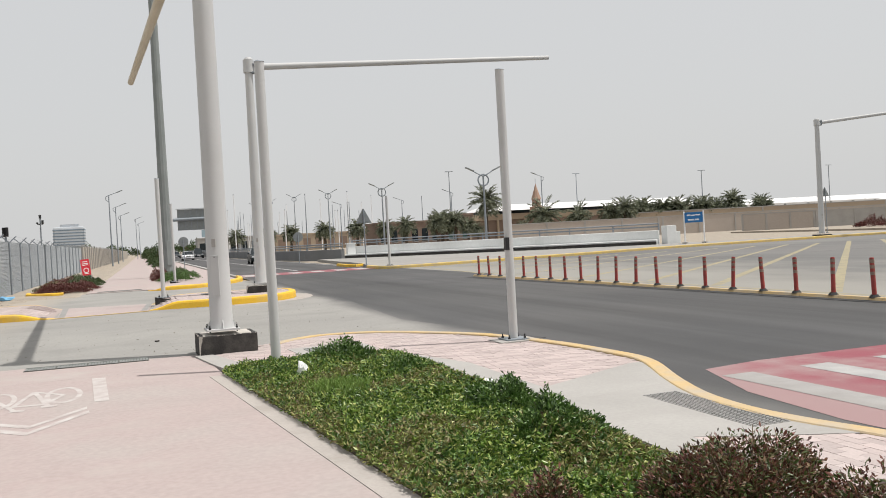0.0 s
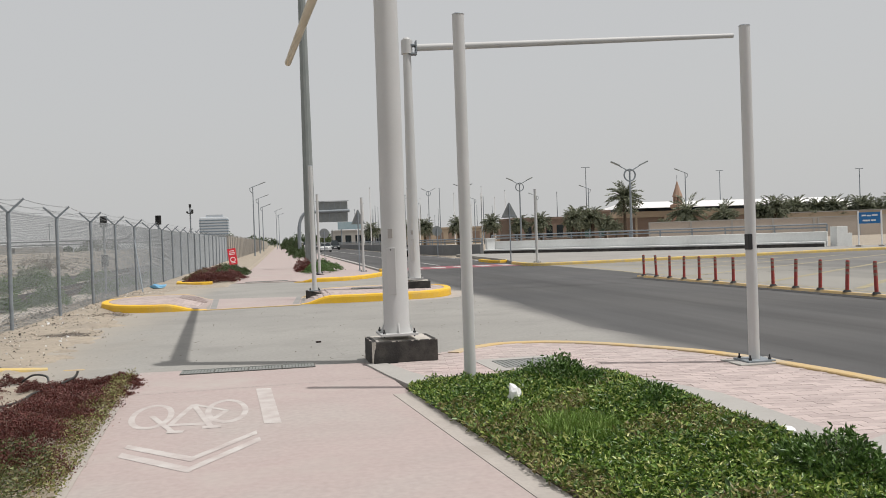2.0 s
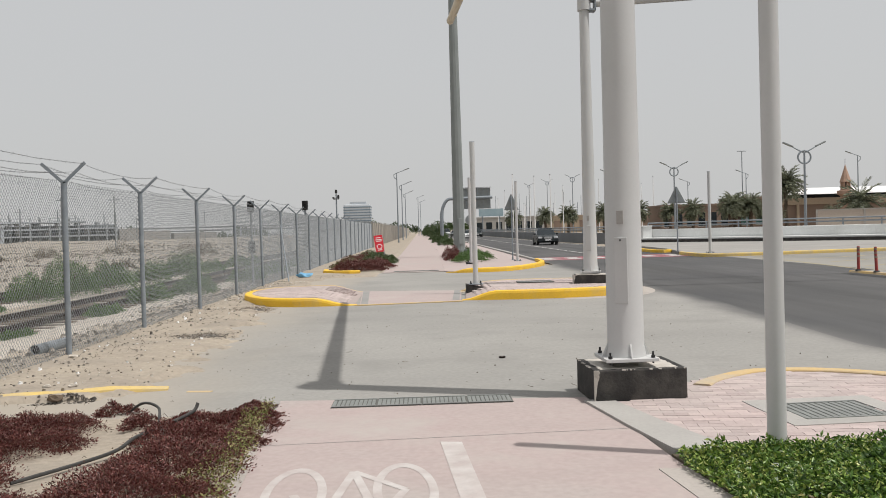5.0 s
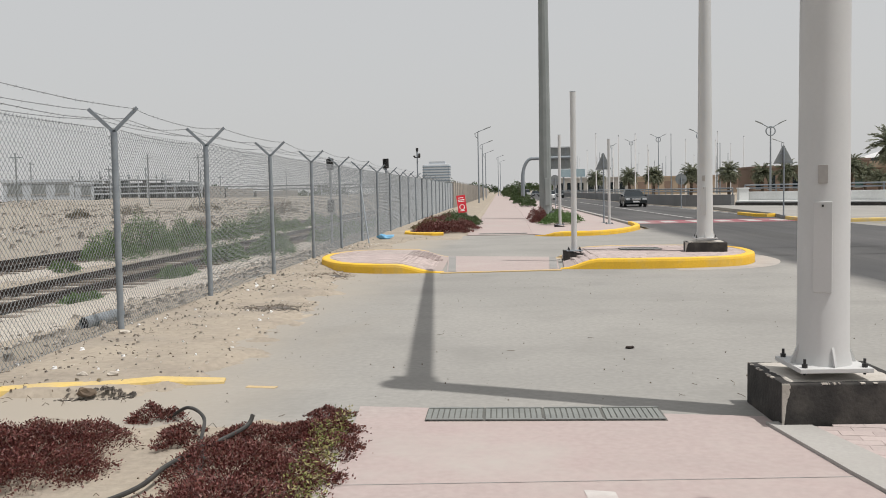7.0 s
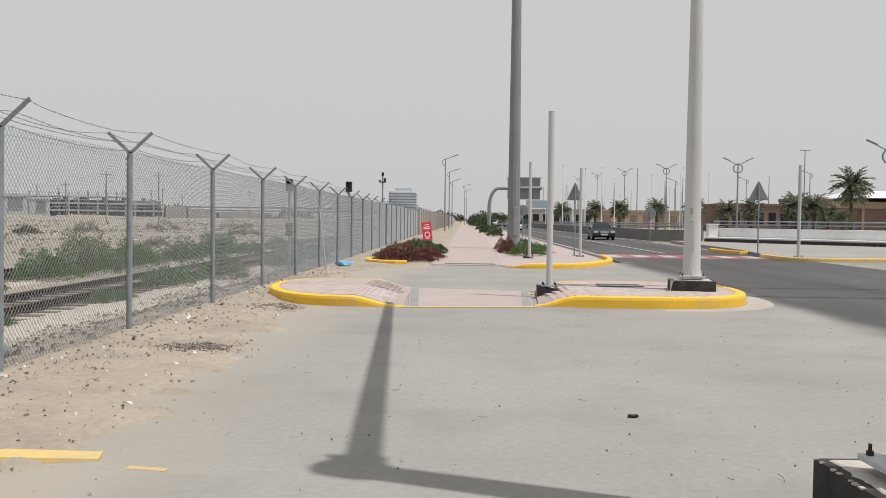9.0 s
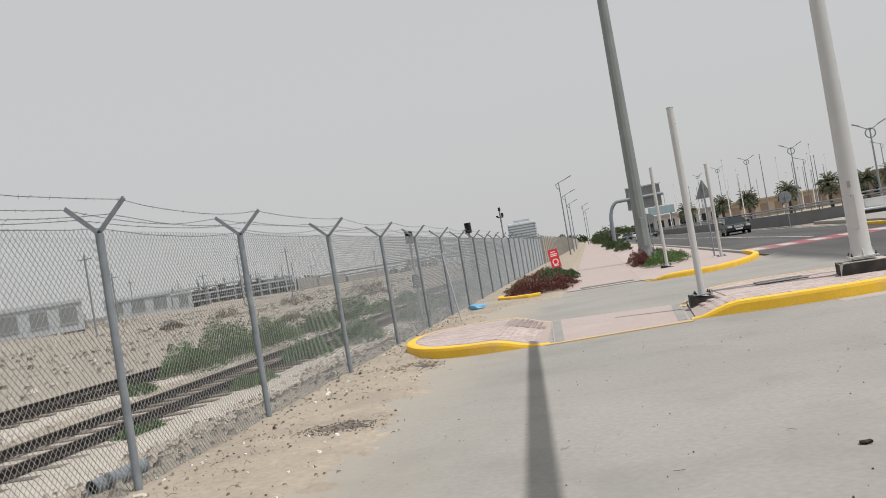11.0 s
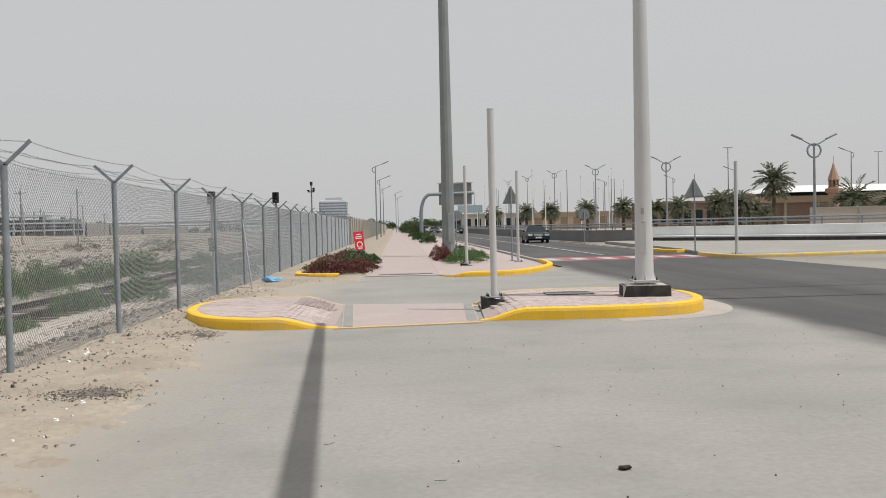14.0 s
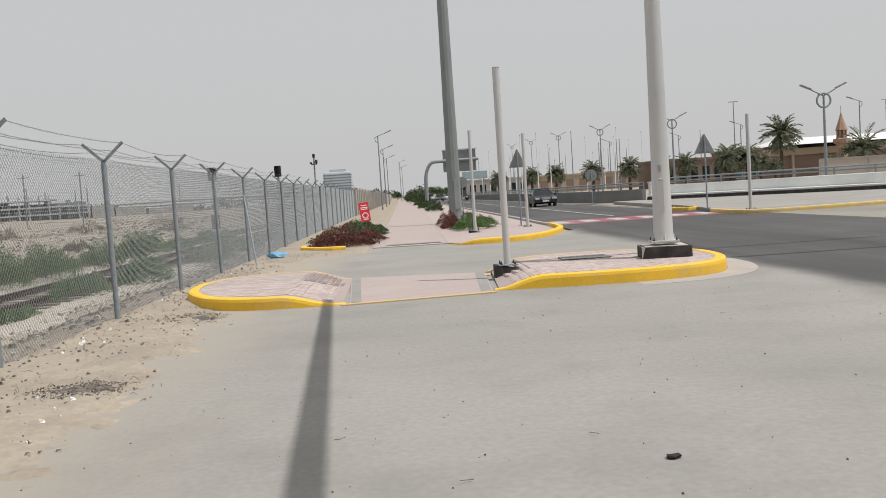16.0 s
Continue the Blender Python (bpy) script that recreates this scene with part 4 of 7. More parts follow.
fence = thing("chain_link_fence", (FX, 0, 0), "galvanised chain-link security fence topped with barbed wire", "fence")
rf = random.Random(5)
for i, y in enumerate(POSTS):
    zb = fence_base(y)
    lean = rf.uniform(-0.02, 0.02)
    bm = bmesh.new(); tube(bm, [(0, y, zb - 0.1), (lean, y + rf.uniform(-0.02, 0.02), FORK)], 0.038, 12)
    post = part("fence_post", bm, M_GALV, fence, smooth=True)
    for s in (-1, 1):
        bm = bmesh.new()
        m = Matrix.Translation((lean, y, FORK)) @ Matrix.Rotation(s * radians(47), 4, "Y")
        box(bm, -0.022, -0.004, -0.03, 0.022, 0.004, 0.40, m); box(bm, -0.022, -0.004, -0.03, -0.016, 0.035, 0.40, m)
        part("barb_arm", bm, M_GALV, post)
# mesh bays: crossing straight wires in two leaning sets
PITCH = 0.066
for y0, y1 in zip(POSTS, POSTS[1:]):
    z0, z1 = 0.5 * (fence_base(y0) + fence_base(y1)) + 0.03, 2.36
    w, h = y1 - y0, z1 - z0
    far = y0 > 40
    pit = PITCH * (1.5 if far else 1.0)
    rad = 0.0029 * (2.0 if far else 1.25 if y0 > 27 else 1.0)
    verts, faces = [], []

    def wire(a, b, dx):
        d = (b - a).normalized(); n1 = Vector((1, 0, 0)); n2 = d.cross(n1)
        k = len(verts)
        for p in (a, b):
            for ang in (90, 210, 330):
                q = p + rad * (math.cos(radians(ang)) * n1 + math.sin(radians(ang)) * n2)
                verts.append((q.x + dx, q.y, q.z))
        for e in range(3):
            faces.append((k + e, k + (e + 1) % 3, k + 3 + (e + 1) % 3, k + 3 + e))
    tan = 1.15
    for sgn in (1, -1):
        c = -h / tan
        while c < w:
            ya, za, yb, zb = c, 0.0, c + h / tan, h
            if ya < 0:
                za += -ya * tan; ya = 0
            if yb > w:
                zb -= (yb - w) * tan; yb = w
            if yb > ya + 0.01:
                if sgn < 0:
                    ya, yb = w - ya, w - yb
                ext = 0.045 if zb >= h - 1e-6 else 0.0
                wire(Vector((0, y0 + ya, z0 + za)), Vector((0, y0 + yb + (1 if yb > ya else -1) * ext * 0.6, z0 + zb + ext)), -0.04 + sgn * 0.002)
            c += pit
    raw("mesh_bay", verts, faces, M_WIRE, fence, "diamond chain-link wire")
    bm = bmesh.new()
    for zz in (z0 + 0.05, 1.3, 2.32):
        tube(bm, [(-0.045, y0, zz), (-0.045, y1, zz)], 0.0025, 4)
    part("tension_wire", bm, M_WIRE, fence)
# barbed wire strands
for s, f in ((1, 0.97), (1, 0.55), (1, 0.15), (-1, 0.97), (-1, 0.55)):
    bm = bmesh.new()
    for y0, y1 in zip(POSTS, POSTS[1:]):
        pts = []
        sag = rf.uniform(0.03, 0.09)
        for k in range(9):
            t = k / 8
            x = s * 0.29 * f; z = FORK + 0.27 * f - sag * 4 * t * (1 - t) + 0.01 * nz(y0 + t * 4, f * 9, 1.2, s)
            pts.append((x + 0.02 * nz(y0 + t * 3, f, 1.0, 5 + s), y0 + t * (y1 - y0), z))
        tube(bm, pts, 0.0035, 3, False)
        if y0 < 38:
            n = int((y1 - y0) / 0.12)
            for k in range(n):
                t = (k + 0.5) / n; q = Vector(pts[min(7, int(t * 8))]).lerp(Vector(pts[min(8, int(t * 8) + 1)]), t * 8 - int(t * 8))
                a = rf.uniform(0, 3.14); d = Vector((math.cos(a) * 0.016, 0.008, math.sin(a) * 0.016))
                tube(bm, [q - d, q + d], 0.0028, 3, False)
    part("barbed_wire", bm, M_WIRE, fence)
bm = bmesh.new(); tube(bm, [(0.42, 35.2, 0.0), (0.02, 36.3, 1.9)], 0.021, 8); part("brace", bm, M_GALV, fence, "pale raking brace")

# solid screen wall further on
tagged(slab("wall_screen", [(-5.50, 92.9), (-5.30, 92.9), (-4.6, 330), (-4.8, 330)], 2.55, 2.6, M_SCREEN), "beige screen wall beyond the wire fence", "wall", kind="structure")
bm = bmesh.new()
for k in range(40):
    y = 93.1 + k * 3.75; x = -5.29 + (y - 92.9) / 237 * 0.7
    box(bm, x, y - 0.08, 0.0, x + 0.09, y + 0.08, 2.7)
tagged(part("wall_screen_piers", bm, M_SLAB), "pale piers of the beige screen wall", "wall", kind="structure")

# ---- railway ----
def track(name, xa, slope, y0, y1):
    t = thing(name, (0, 0, 0), "rusty railway track on pale sandy ballast", "railway track", "railway tracks")
    f = lambda y: xa + slope * (y - 24)
    zr = -0.66
    verts, faces = [], []
    for j, y in enumerate(np.arange(y0, y1 + 1, 3.0)):
        for dx, dz in ((-2.6, -0.02), (-1.6, 0.22), (1.6, 0.22), (2.6, -0.02)):
            verts.append((f(y) + dx + 0.15 * nz(y, dx, 0.7), y, zr + dz + 0.03 * nz(y, dx, 0.9, 2)))
        if j:
            for k in range(3):
                faces.append(((j - 1) * 4 + k, (j - 1) * 4 + k + 1, j * 4 + k + 1, j * 4 + k))
    raw("ballast_bed", verts, faces, M_BALL, t)
    for s in (-0.72, 0.72):
        bm = bmesh.new()
        prof = [(-0.07, 0.0), (-0.07, 0.015), (-0.012, 0.03), (-0.012, 0.11), (-0.035, 0.12), (-0.035, 0.155), (0.035, 0.155), (0.035, 0.12), (0.012, 0.11), (0.012, 0.03), (0.07, 0.015), (0.07, 0.0)]
        rows = [[bm.verts.new((f(y) + s + u, y, zr + 0.26 + z)) for u, z in prof] for y in (y0, (y0 + y1) / 2, y1)]
        for a, b in zip(rows, rows[1:]):
            for k in range(len(prof)):
                bm.faces.new((a[k], a[(k + 1) % len(prof)], b[(k + 1) % len(prof)], b[k]))
        part("rail", bm, M_RAIL, t)
    me = None
    for k in range(int((min(y1, 110) - y0) / 0.68)):
        y = y0 + k * 0.68
        if me is None:
            bm = bmesh.new(); box(bm, -1.25, -0.12, 0.02, 1.25, 0.12, 0.25, None, 0.01)
            o = part("sleeper", bm, M_SLEEP, t); me = o.data
        else:
            o = new("sleeper", me); o.parent = t
        o.location = (f(y) + rf.uniform(-0.03, 0.03), y, zr + 0.012 * rf.uniform(-1, 1)); o.rotation_euler = (0, 0, rf.uniform(-0.03, 0.03))
    return t


track("railway_track", -10.5, -0.004, 8, 320)
track("railway_track", -15.9, 0.030, 8, 105)


def signal(at, h, label, head=True):
    s = thing("railway_signal", at, label, "railway signal")
    bm = bmesh.new(); tube(bm, [(0, 0, -0.1), (0, 0, h)], 0.05, 10); part("mast", bm, M_GALV, s)
    if head:
        bm = bmesh.new(); box(bm, -0.15, -0.10, h - 0.45, 0.15, 0.08, h + 0.05, None, 0.03); hd = part("signal_head", bm, M_DARK, s, "black signal head")
        for z in (h - 0.32, h - 0.08):
            bm = bmesh.new(); tube(bm, [(0, -0.12, z), (0, -0.26, z + 0.02)], [0.075, 0.085], 14, False); part("hood", bm, M_DARK, hd)
        for z in (h - 2.3,):
            bm = bmesh.new(); box(bm, -0.15, -0.1, z, 0.15, 0.1, z + 0.55, None, 0.02); part("relay_box", bm, M_DARK, s, "dark relay box")
    else:
        bm = bmesh.new(); box(bm, -0.22, -0.04, h - 0.47, 0.2, 0.04, h - 0.4); part("crossbar", bm, M_DARK, s)
        for x in (-0.2, 0.16):
            bm = bmesh.new(); box(bm, x - 0.07, -0.25, h - 0.4, x + 0.07, 0.1, h - 0.22 + x * 0.4, None, 0.02); part("camera_housing", bm, M_DARK, s)
        bm = bmesh.new(); tube(bm, [(0, 0, h), (0, 0, h + 0.25)], 0.09, 12); part("dome", bm, M_DARK, s)
    return s


signal((-8.2, 46.0, -0.45), 3.55, "black railway signal on a slim steel mast")
signal((-6.6, 52.5, -0.2), 3.5, "black railway signal on a slim steel mast by the fence")
signal((-6.7, 71.0, -0.2), 4.75, "slim mast with small security cameras", False)

# ---- delineator posts on a low strip ----
strip = thing("lane_divider", (12.4, 22, 0), "low pale lane divider strip bolted to asphalt", "lane divider")
bm = bmesh.new(); a, b = Vector((-0.35, 9.6, 0)), Vector((0.25, -14, 0)); d = (b - a).normalized(); n = Vector((-d.y, d.x, 0)) * 0.11
for k in range(24):
    bm = bmesh.new()
    p, q = a.lerp(b, k / 24), a.lerp(b, (k + 0.985) / 24)
    vs = [bm.verts.new(v) for v in (p - n + Vector((0, 0, -0.02)), q - n + Vector((0, 0, -0.02)), q + n + Vector((0, 0, -0.02)), p + n + Vector((0, 0, -0.02)))]
    ts = [bm.verts.new(v) for v in (p - n * 0.6 + Vector((0, 0, 0.06)), q - n * 0.6 + Vector((0, 0, 0.06)), q + n * 0.6 + Vector((0, 0, 0.06)), p + n * 0.6 + Vector((0, 0, 0.06)))]
    bm.faces.new(ts)
    for i in range(4):
        bm.faces.new((vs[i], vs[(i + 1) % 4], ts[(i + 1) % 4], ts[i]))
    bmesh.ops.recalc_face_normals(bm, faces=bm.faces); part("strip_section", bm, M_YELF, strip)
bol = thing("delineator_post", (12.05, 31.2, 0.055), "red flexible delineator post with dark bands", "bollard", "row of red delineator posts")
bm = bmesh.new(); tube(bm, [(0, 0, 0), (0, 0, 0.05)], [0.10, 0.06], 14); part("base", bm, M_RUBB, bol)
bm = bmesh.new(); tube(bm, [(0, 0, 0.04), (0, 0, 0.70), (0, 0, 0.715)], [0.042, 0.04, 0.03], 14); part("tube", bm, M_RUBR, bol, smooth=True)
for z in (0.40, 0.52, 0.62):
    bm = bmesh.new(); tube(bm, [(0, 0, z), (0, 0, z + 0.06)], 0.0435, 14); part("band", bm, M_BAND, bol, "dull worn reflective band")
for k in range(1, 25):
    y = 31.2 - 0.95 * k
    copy_thing(bol, pose(12.05 + 0.0255 * (31.2 - y), y, 0.055, rf.uniform(-3, 3), rf.uniform(-3, 3), rf.uniform(0, 90)))


# ---- road signs ----
def sign_post(at, h, label):
    s = thing("road_sign", at, label, "road sign")
    bm = bmesh.new(); tube(bm, [(0, 0, -0.02), (0, 0, h)], 0.035, 12); part("post", bm, M_GALV, s)
    bm = bmesh.new(); box(bm, -0.1, -0.1, -0.02, 0.1, 0.1, 0.02); part("base_plate", bm, M_GALV, s)
    return s


def tri_sign(at, z0, w, h, label):
    s = sign_post(at, z0 + h * 0.9, label)
    bm = bmesh.new()
    f = [bm.verts.new((x, 0.05, z)) for x, z in ((-w / 2, z0), (w / 2, z0), (w * 0.04, z0 + h), (-w * 0.04, z0 + h))]
    b = [bm.verts.new((v.co.x, 0.068, v.co.z)) for v in f]
    bm.faces.new(f); bm.faces.new(b[::-1])
    for i in range(4):
        bm.faces.new((f[i], f[(i + 1) % 4], b[(i + 1) % 4], b[i]))
    bmesh.ops.recalc_face_normals(bm, faces=bm.faces); part("panel", bm, M_SIGNB, s, "bare grey back of a triangular plate")
    for hw, zz in ((w * 0.33, z0 + 0.1), (w * 0.16, z0 + h * 0.55)):
        bm = bmesh.new(); box(bm, -hw, 0.035, zz, hw, 0.05, zz + 0.04); part("stiffener", bm, M_GALV, s)


tri_sign((3.87, 48.3, 0.038), 2.42, 0.72, 0.75, "back of a triangular warning sign on a steel post")
tri_sign((53.4, 58.0, 0.1), 3.0, 0.85, 0.75, "back of a triangular warning sign by the boundary wall")
tri_sign((12.6, 50.6, 0.15), 2.45, 0.95, 0.85, "back of a triangular warning sign on the median")
for at, zc, r in (((12.95, 75.5, 0.0), 2.2, 0.43), ((3.6, 78, 0.038), 2.3, 0.42)):
    s = sign_post(at, zc + 0.2, "back of a round road sign on a steel post")
    bm = bmesh.new(); tube(bm, [(0, 0.05, zc), (0, 0.075, zc)], r, 28); part("panel", bm, M_SIGNB, s, "bare grey back of a round plate")
    bm = bmesh.new(); box(bm, -r * 0.8, 0.03, zc - 0.02, r * 0.8, 0.05, zc + 0.02); part("stiffener", bm, M_GALV, s)

bs = thing("street_sign", (35.62, 51.0, 0.15), "blue street name sign on two white posts", "street sign", rz=-52)
for x in (-0.66, 0.66):
    bm = bmesh.new(); tube(bm, [(x, 0, 0), (x, 0, 2.2)], 0.05, 12); part("post", bm, M_WHITE, bs)
    bm = bmesh.new(); box(bm, x - 0.16, -0.16, 0, x + 0.16, 0.16, 0.1); part("footing", bm, M_SLAB, bs)
bm = bmesh.new(); box(bm, -0.62, -0.03, 1.42, 0.62, 0.03, 2.12, None, 0.01); pn = part("panel", bm, M_BLUE, bs, "blue panel with white lettering")
for x0, x1, z in ((-0.45, -0.2, 1.88), (-0.15, 0.08, 1.86), (0.13, 0.46, 1.88)):
    bm = bmesh.new(); box(bm, x0, -0.036, z, x1, -0.031, z + 0.09); part("lettering_bar", bm, M_WHITE, pn)
for x0, x1 in ((-0.4, 0.02), (0.08, 0.36)):
    bm = bmesh.new(); box(bm, x0, -0.036, 1.56, x1, -0.031, 1.66); part("lettering_bar", bm, M_WHITE, pn)

rs = thing("warning_board", (-3.05, 54.6, 0.05), "leaning red works warning board with white markings", "warning board", rz=4)
rs.matrix_basis = pose(-2.78, 54.6, 0.28, -6, -6, 14) @ Matrix.Scale(0.80, 4)
bm = bmesh.new(); box(bm, -0.30, -0.012, 0.25, 0.30, 0.012, 1.42, None, 0.006); pn = part("panel", bm, M_RED, rs)
bm = bmesh.new(); tube(bm, [(0, -0.016, 0.62), (0, -0.020, 0.62)], 0.19, 24); part("symbol_disc", bm, M_WHITE, pn)
bm = bmesh.new(); tube(bm, [(0, -0.021, 0.62), (0, -0.024, 0.62)], 0.14, 24); part("symbol_core", bm, M_RED, pn)
for z, w in ((1.22, 0.17), (1.08, 0.22), (0.98, 0.20), (0.36, 0.15)):
    bm = bmesh.new(); box(bm, -w, -0.018, z, w, -0.013, z + 0.05); part("lettering_bar", bm, M_WHITE, pn)
for x in (-0.27, 0.27):
    bm = bmesh.new(); box(bm, x - 0.02, -0.02, 0, x + 0.02, 0.02, 0.3); part("leg", bm, M_GALV, rs)

# overhead direction sign seen from behind
og = thing("overhead_sign", (3.3, 159, 0.1), "back of a large overhead direction sign on a curved arm", "overhead sign")
arc = [(0, 0, 0), (0, 0, 3.6)] + [(1.6 - 1.6 * math.cos(a), 0, 3.6 + 3.3 * math.sin(a)) for a in [i * math.pi / 16 for i in range(1, 9)]] + [(9.0, 0, 7.0)]
bm = bmesh.new(); tube(bm, arc, [0.32] * 3 + [0.28] * (len(arc) - 3), 14); part("curved_arm", bm, M_GALV, og, smooth=True)
for z0, z1 in ((5.05, 6.9), (7.05, 8.7)):
    bm = bmesh.new(); box(bm, 3.1, 0.35, z0, 8.7, 0.42, z1); pn = part("panel", bm, M_SIGNB, og, "ribbed grey aluminium sign back")
    for k in range(6):
        bm = bmesh.new(); box(bm, 3.4 + k, 0.30, z0, 3.48 + k, 0.35, z1); part("rib", bm, M_GALV, pn)
bm = bmesh.new(); box(bm, 2.9, 0.0, 8.75, 8.9, 0.4, 8.82); part("walkway_rail", bm, M_GALV, og)
bb = thing("billboard", (20.5, 262, 0), "distant pale blue roadside billboard", "billboard")
bm = bmesh.new(); box(bm, -3.6, -0.1, 5.2, 3.6, 0.1, 7.4); part("panel", bm, mat("billboard_face", (0.26, 0.36, 0.42), (0.33, 0.42, 0.46), 0.6, 0.3, 3, 0.0), bb)
for x in (-2.5, 2.5):
    bm = bmesh.new(); tube(bm, [(x, 0.2, 0), (x, 0.2, 5.3)], 0.2, 8); part("leg", bm, M_GALV, bb)

# ---- planting ----
rg = np.random.RandomState(11)


def bed_h(x, y):
    """Height of the low planting in the green bed."""
    h = 0.105 + 0.05 * nz(x, y, 1.6) + 0.05 * nz(x, y, 4.2, 3) + 0.05 * nz(x, y, 10.0, 6)
    for cx, cy, r, a in ((2.35, 11.2, 0.55, 0.13), (2.75, 10.0, 0.6, 0.13), (2.85, 6.5, 0.45, 0.15), (2.85, 8.7, 0.5, 0.10), (1.75, 9.8, 0.6, -0.03)):
        h += a * math.exp(-((x - cx) ** 2 + (y - cy) ** 2) / (r * r))
    edge = min(x - path_right(y) + 0.05, 3.42 - x, (12.35 - y) * 1.2)
    return max(0.05, h * (0.35 + 0.65 * smooth01(0.0, 0.35, edge)))


def scatter(n, f_ok, x0, x1, y0, y1, rg):
    out = []
    while len(out) < n:
        x, y = rg.uniform(x0, x1), rg.uniform(y0, y1)
        if f_ok(x, y):
            out.append((x, y))
    return out


def in_bed(x, y):
    return path_right(y) - 0.03 + 0.06 * nz(0.0, y, 3.0) < x < 3.36 and y < 12.2 - 0.12 * (x - 1.2)


BED = [(path_right(12.35) + 0.005, 12.3), (3.5, 11.95), (3.5, -6), (path_right(-6) + 0.005, -6)]
tagged(slab("planting_bed", BED, 0.03, 0.09, M_SOIL), "dark soil of the planted bed", "planting bed", kind="structure")


def cover(name, n, ok, size, material, label, bounds, hf, seed, up=0.8, low=0.08):
    r = np.random.RandomState(seed)
    pts = scatter(n, ok, *bounds, r)
    base = np.array([(x, y, 0.03 + (low + (1 - low) * r.uniform(0, 1) ** 0.6) * hf(x, y)) for x, y in pts])
    dirs = np.column_stack([r.normal(0, 1, n), r.normal(0, 1, n), r.normal(0.35, up * 0.6, n)])
    o = leaf_mesh(name, base, dirs, size, material, None, "", "", 0.38, seed)
    return tagged(o, label, "ground cover", kind="stuff")


def yellowish(x, y):
    return (nz(x, y, 0.9, 8) > 0.02 or x < path_right(y) + 0.18 + 0.2 * nz(y, 0, 2.0)) and y < 11.0


cover("ground_cover", 112000, lambda x, y: in_bed(x, y) and not (yellowish(x, y) and rg.uniform() < 0.7), 0.040, L_GREEN, "dense low green creeping ground cover", (1.0, 3.5, 4.6, 12.3), bed_h, 21)
cover("ground_cover_shade", 16000, lambda x, y: in_bed(x, y) and nz(x, y, 1.3, 5) > 0.0, 0.05, L_DGREEN, "darker green leaves through the ground cover", (1.0, 3.5, 4.6, 12.2), bed_h, 24)
cover("ground_cover_dry", 30000, lambda x, y: in_bed(x, y) and yellowish(x, y), 0.042, L_YELL, "yellowing dry patches of ground cover", (1.0, 3.5, 4.6, 12.0), bed_h, 22)
cover("ground_cover_near", 9000, in_bed, 0.06, L_GREEN, "dense low green creeping ground cover", (1.6, 3.5, -6, 4.6), bed_h, 23)
# a tuft of bright grass blades
r = np.random.RandomState(31)
pts = np.array([(2.0 + r.normal(0, 0.13), 9.45 + r.normal(0, 0.2), 0.12) for _ in range(2600)])
dirs = np.column_stack([r.normal(0, 0.6, 2600), r.normal(0, 0.6, 2600), np.ones(2600)])
tagged(leaf_mesh("grass_tuft", pts, dirs, 0.085, leafmat("bright_grass", [(0.16, 0.28, 0.05), (0.24, 0.37, 0.08), (0.32, 0.42, 0.13)]), None, "", "", 0.05, 31), "bright green tuft of grass", "grass", kind="stuff")


def bush(name, at, rx, ry, h, n, size, material, label, seed, stems=14, wide=0.42, ragged=0.35):
    """A shrub: woody stems and a ragged crown of leaves with gaps."""
    r = np.random.RandomState(seed)
    b = thing(name, at, label, "shrub")
    bm = bmesh.new()
    tips = []
    for k in range(stems):
        a, q = r.uniform(0, 6.28), r.uniform(0.15, 1.0) ** 0.6
        tip = Vector((rx * q * math.cos(a), ry * q * math.sin(a), h * (1.02 - 0.55 * q * q) * r.uniform(0.75, 1.15)))
        mid = tip * 0.5 + Vector((r.normal(0, 0.05), r.normal(0, 0.05), 0.04)) * h
        tube(bm, [(0.12 * tip.x, 0.12 * tip.y, -0.03), mid, tip], [0.016 * h, 0.012 * h, 0.005 * h], 5)
        tips.append((mid, tip))
    part("woody_frame", bm, M_TWIG, b)
    base, dirs = [], []
    cl = [(r.uniform(0, 6.28), r.uniform(0, 1) ** 0.5, r.uniform(0.6, 1.12)) for _ in range(max(10, n // 45))]
    for i in range(n):
        a, q, hh = cl[r.randint(len(cl))]
        x = rx * q * math.cos(a) + r.normal(0, rx * 0.13); y = ry * q * math.sin(a) + r.normal(0, ry * 0.13)
        rr = min(1.0, math.hypot(x / rx, y / ry))
        top = h * math.sqrt(max(0.06, 1 - 0.9 * rr * rr)) * (1 - ragged + ragged * hh)
        top *= 0.82 + 0.75 * nz(x / rx * 1.6 + seed, y / ry * 1.6, 1.0, seed * 0.7) + 0.25 * nz(x / rx * 5 + seed, y / ry * 5, 1.0)
        z = max(0.02, top) * r.uniform(0.15, 1.0) ** 0.5
        base.append((x, y, z)); dirs.append((x / rx + r.normal(0, 0.7), y / ry + r.normal(0, 0.7), 0.7 + r.normal(0, 0.6)))
    leaf_mesh("foliage", base, dirs, size, material, b, "", "", wide, seed)
    return b


bush("shrub", (2.35, 11.15, 0.03), 0.55, 0.45, 0.33, 11500, 0.042, L_DGREEN, "dark green leafy shrub at the end of the bed", 41)
bush("shrub", (2.8, 10.1, 0.03), 0.42, 0.55, 0.32, 7500, 0.042, L_DGREEN, "low dark green shrub in the planted bed", 42)
bush("shrub", (2.85, 6.55, 0.03), 0.38, 0.42, 0.36, 8500, 0.042, L_DGREEN, "rounded dark green shrub in the planted bed", 43)
bush("shrub", (3.1, 8.0, 0.03), 0.32, 0.55, 0.26, 5200, 0.042, L_DGREEN, "low green shrub in the planted bed", 44)
bush("shrub", (3.0, 4.75, 0.03), 0.50, 0.50, 0.50, 15000, 0.030, L_BRONZE, "bronze-leaved bushy shrub with dark red tips", 45)
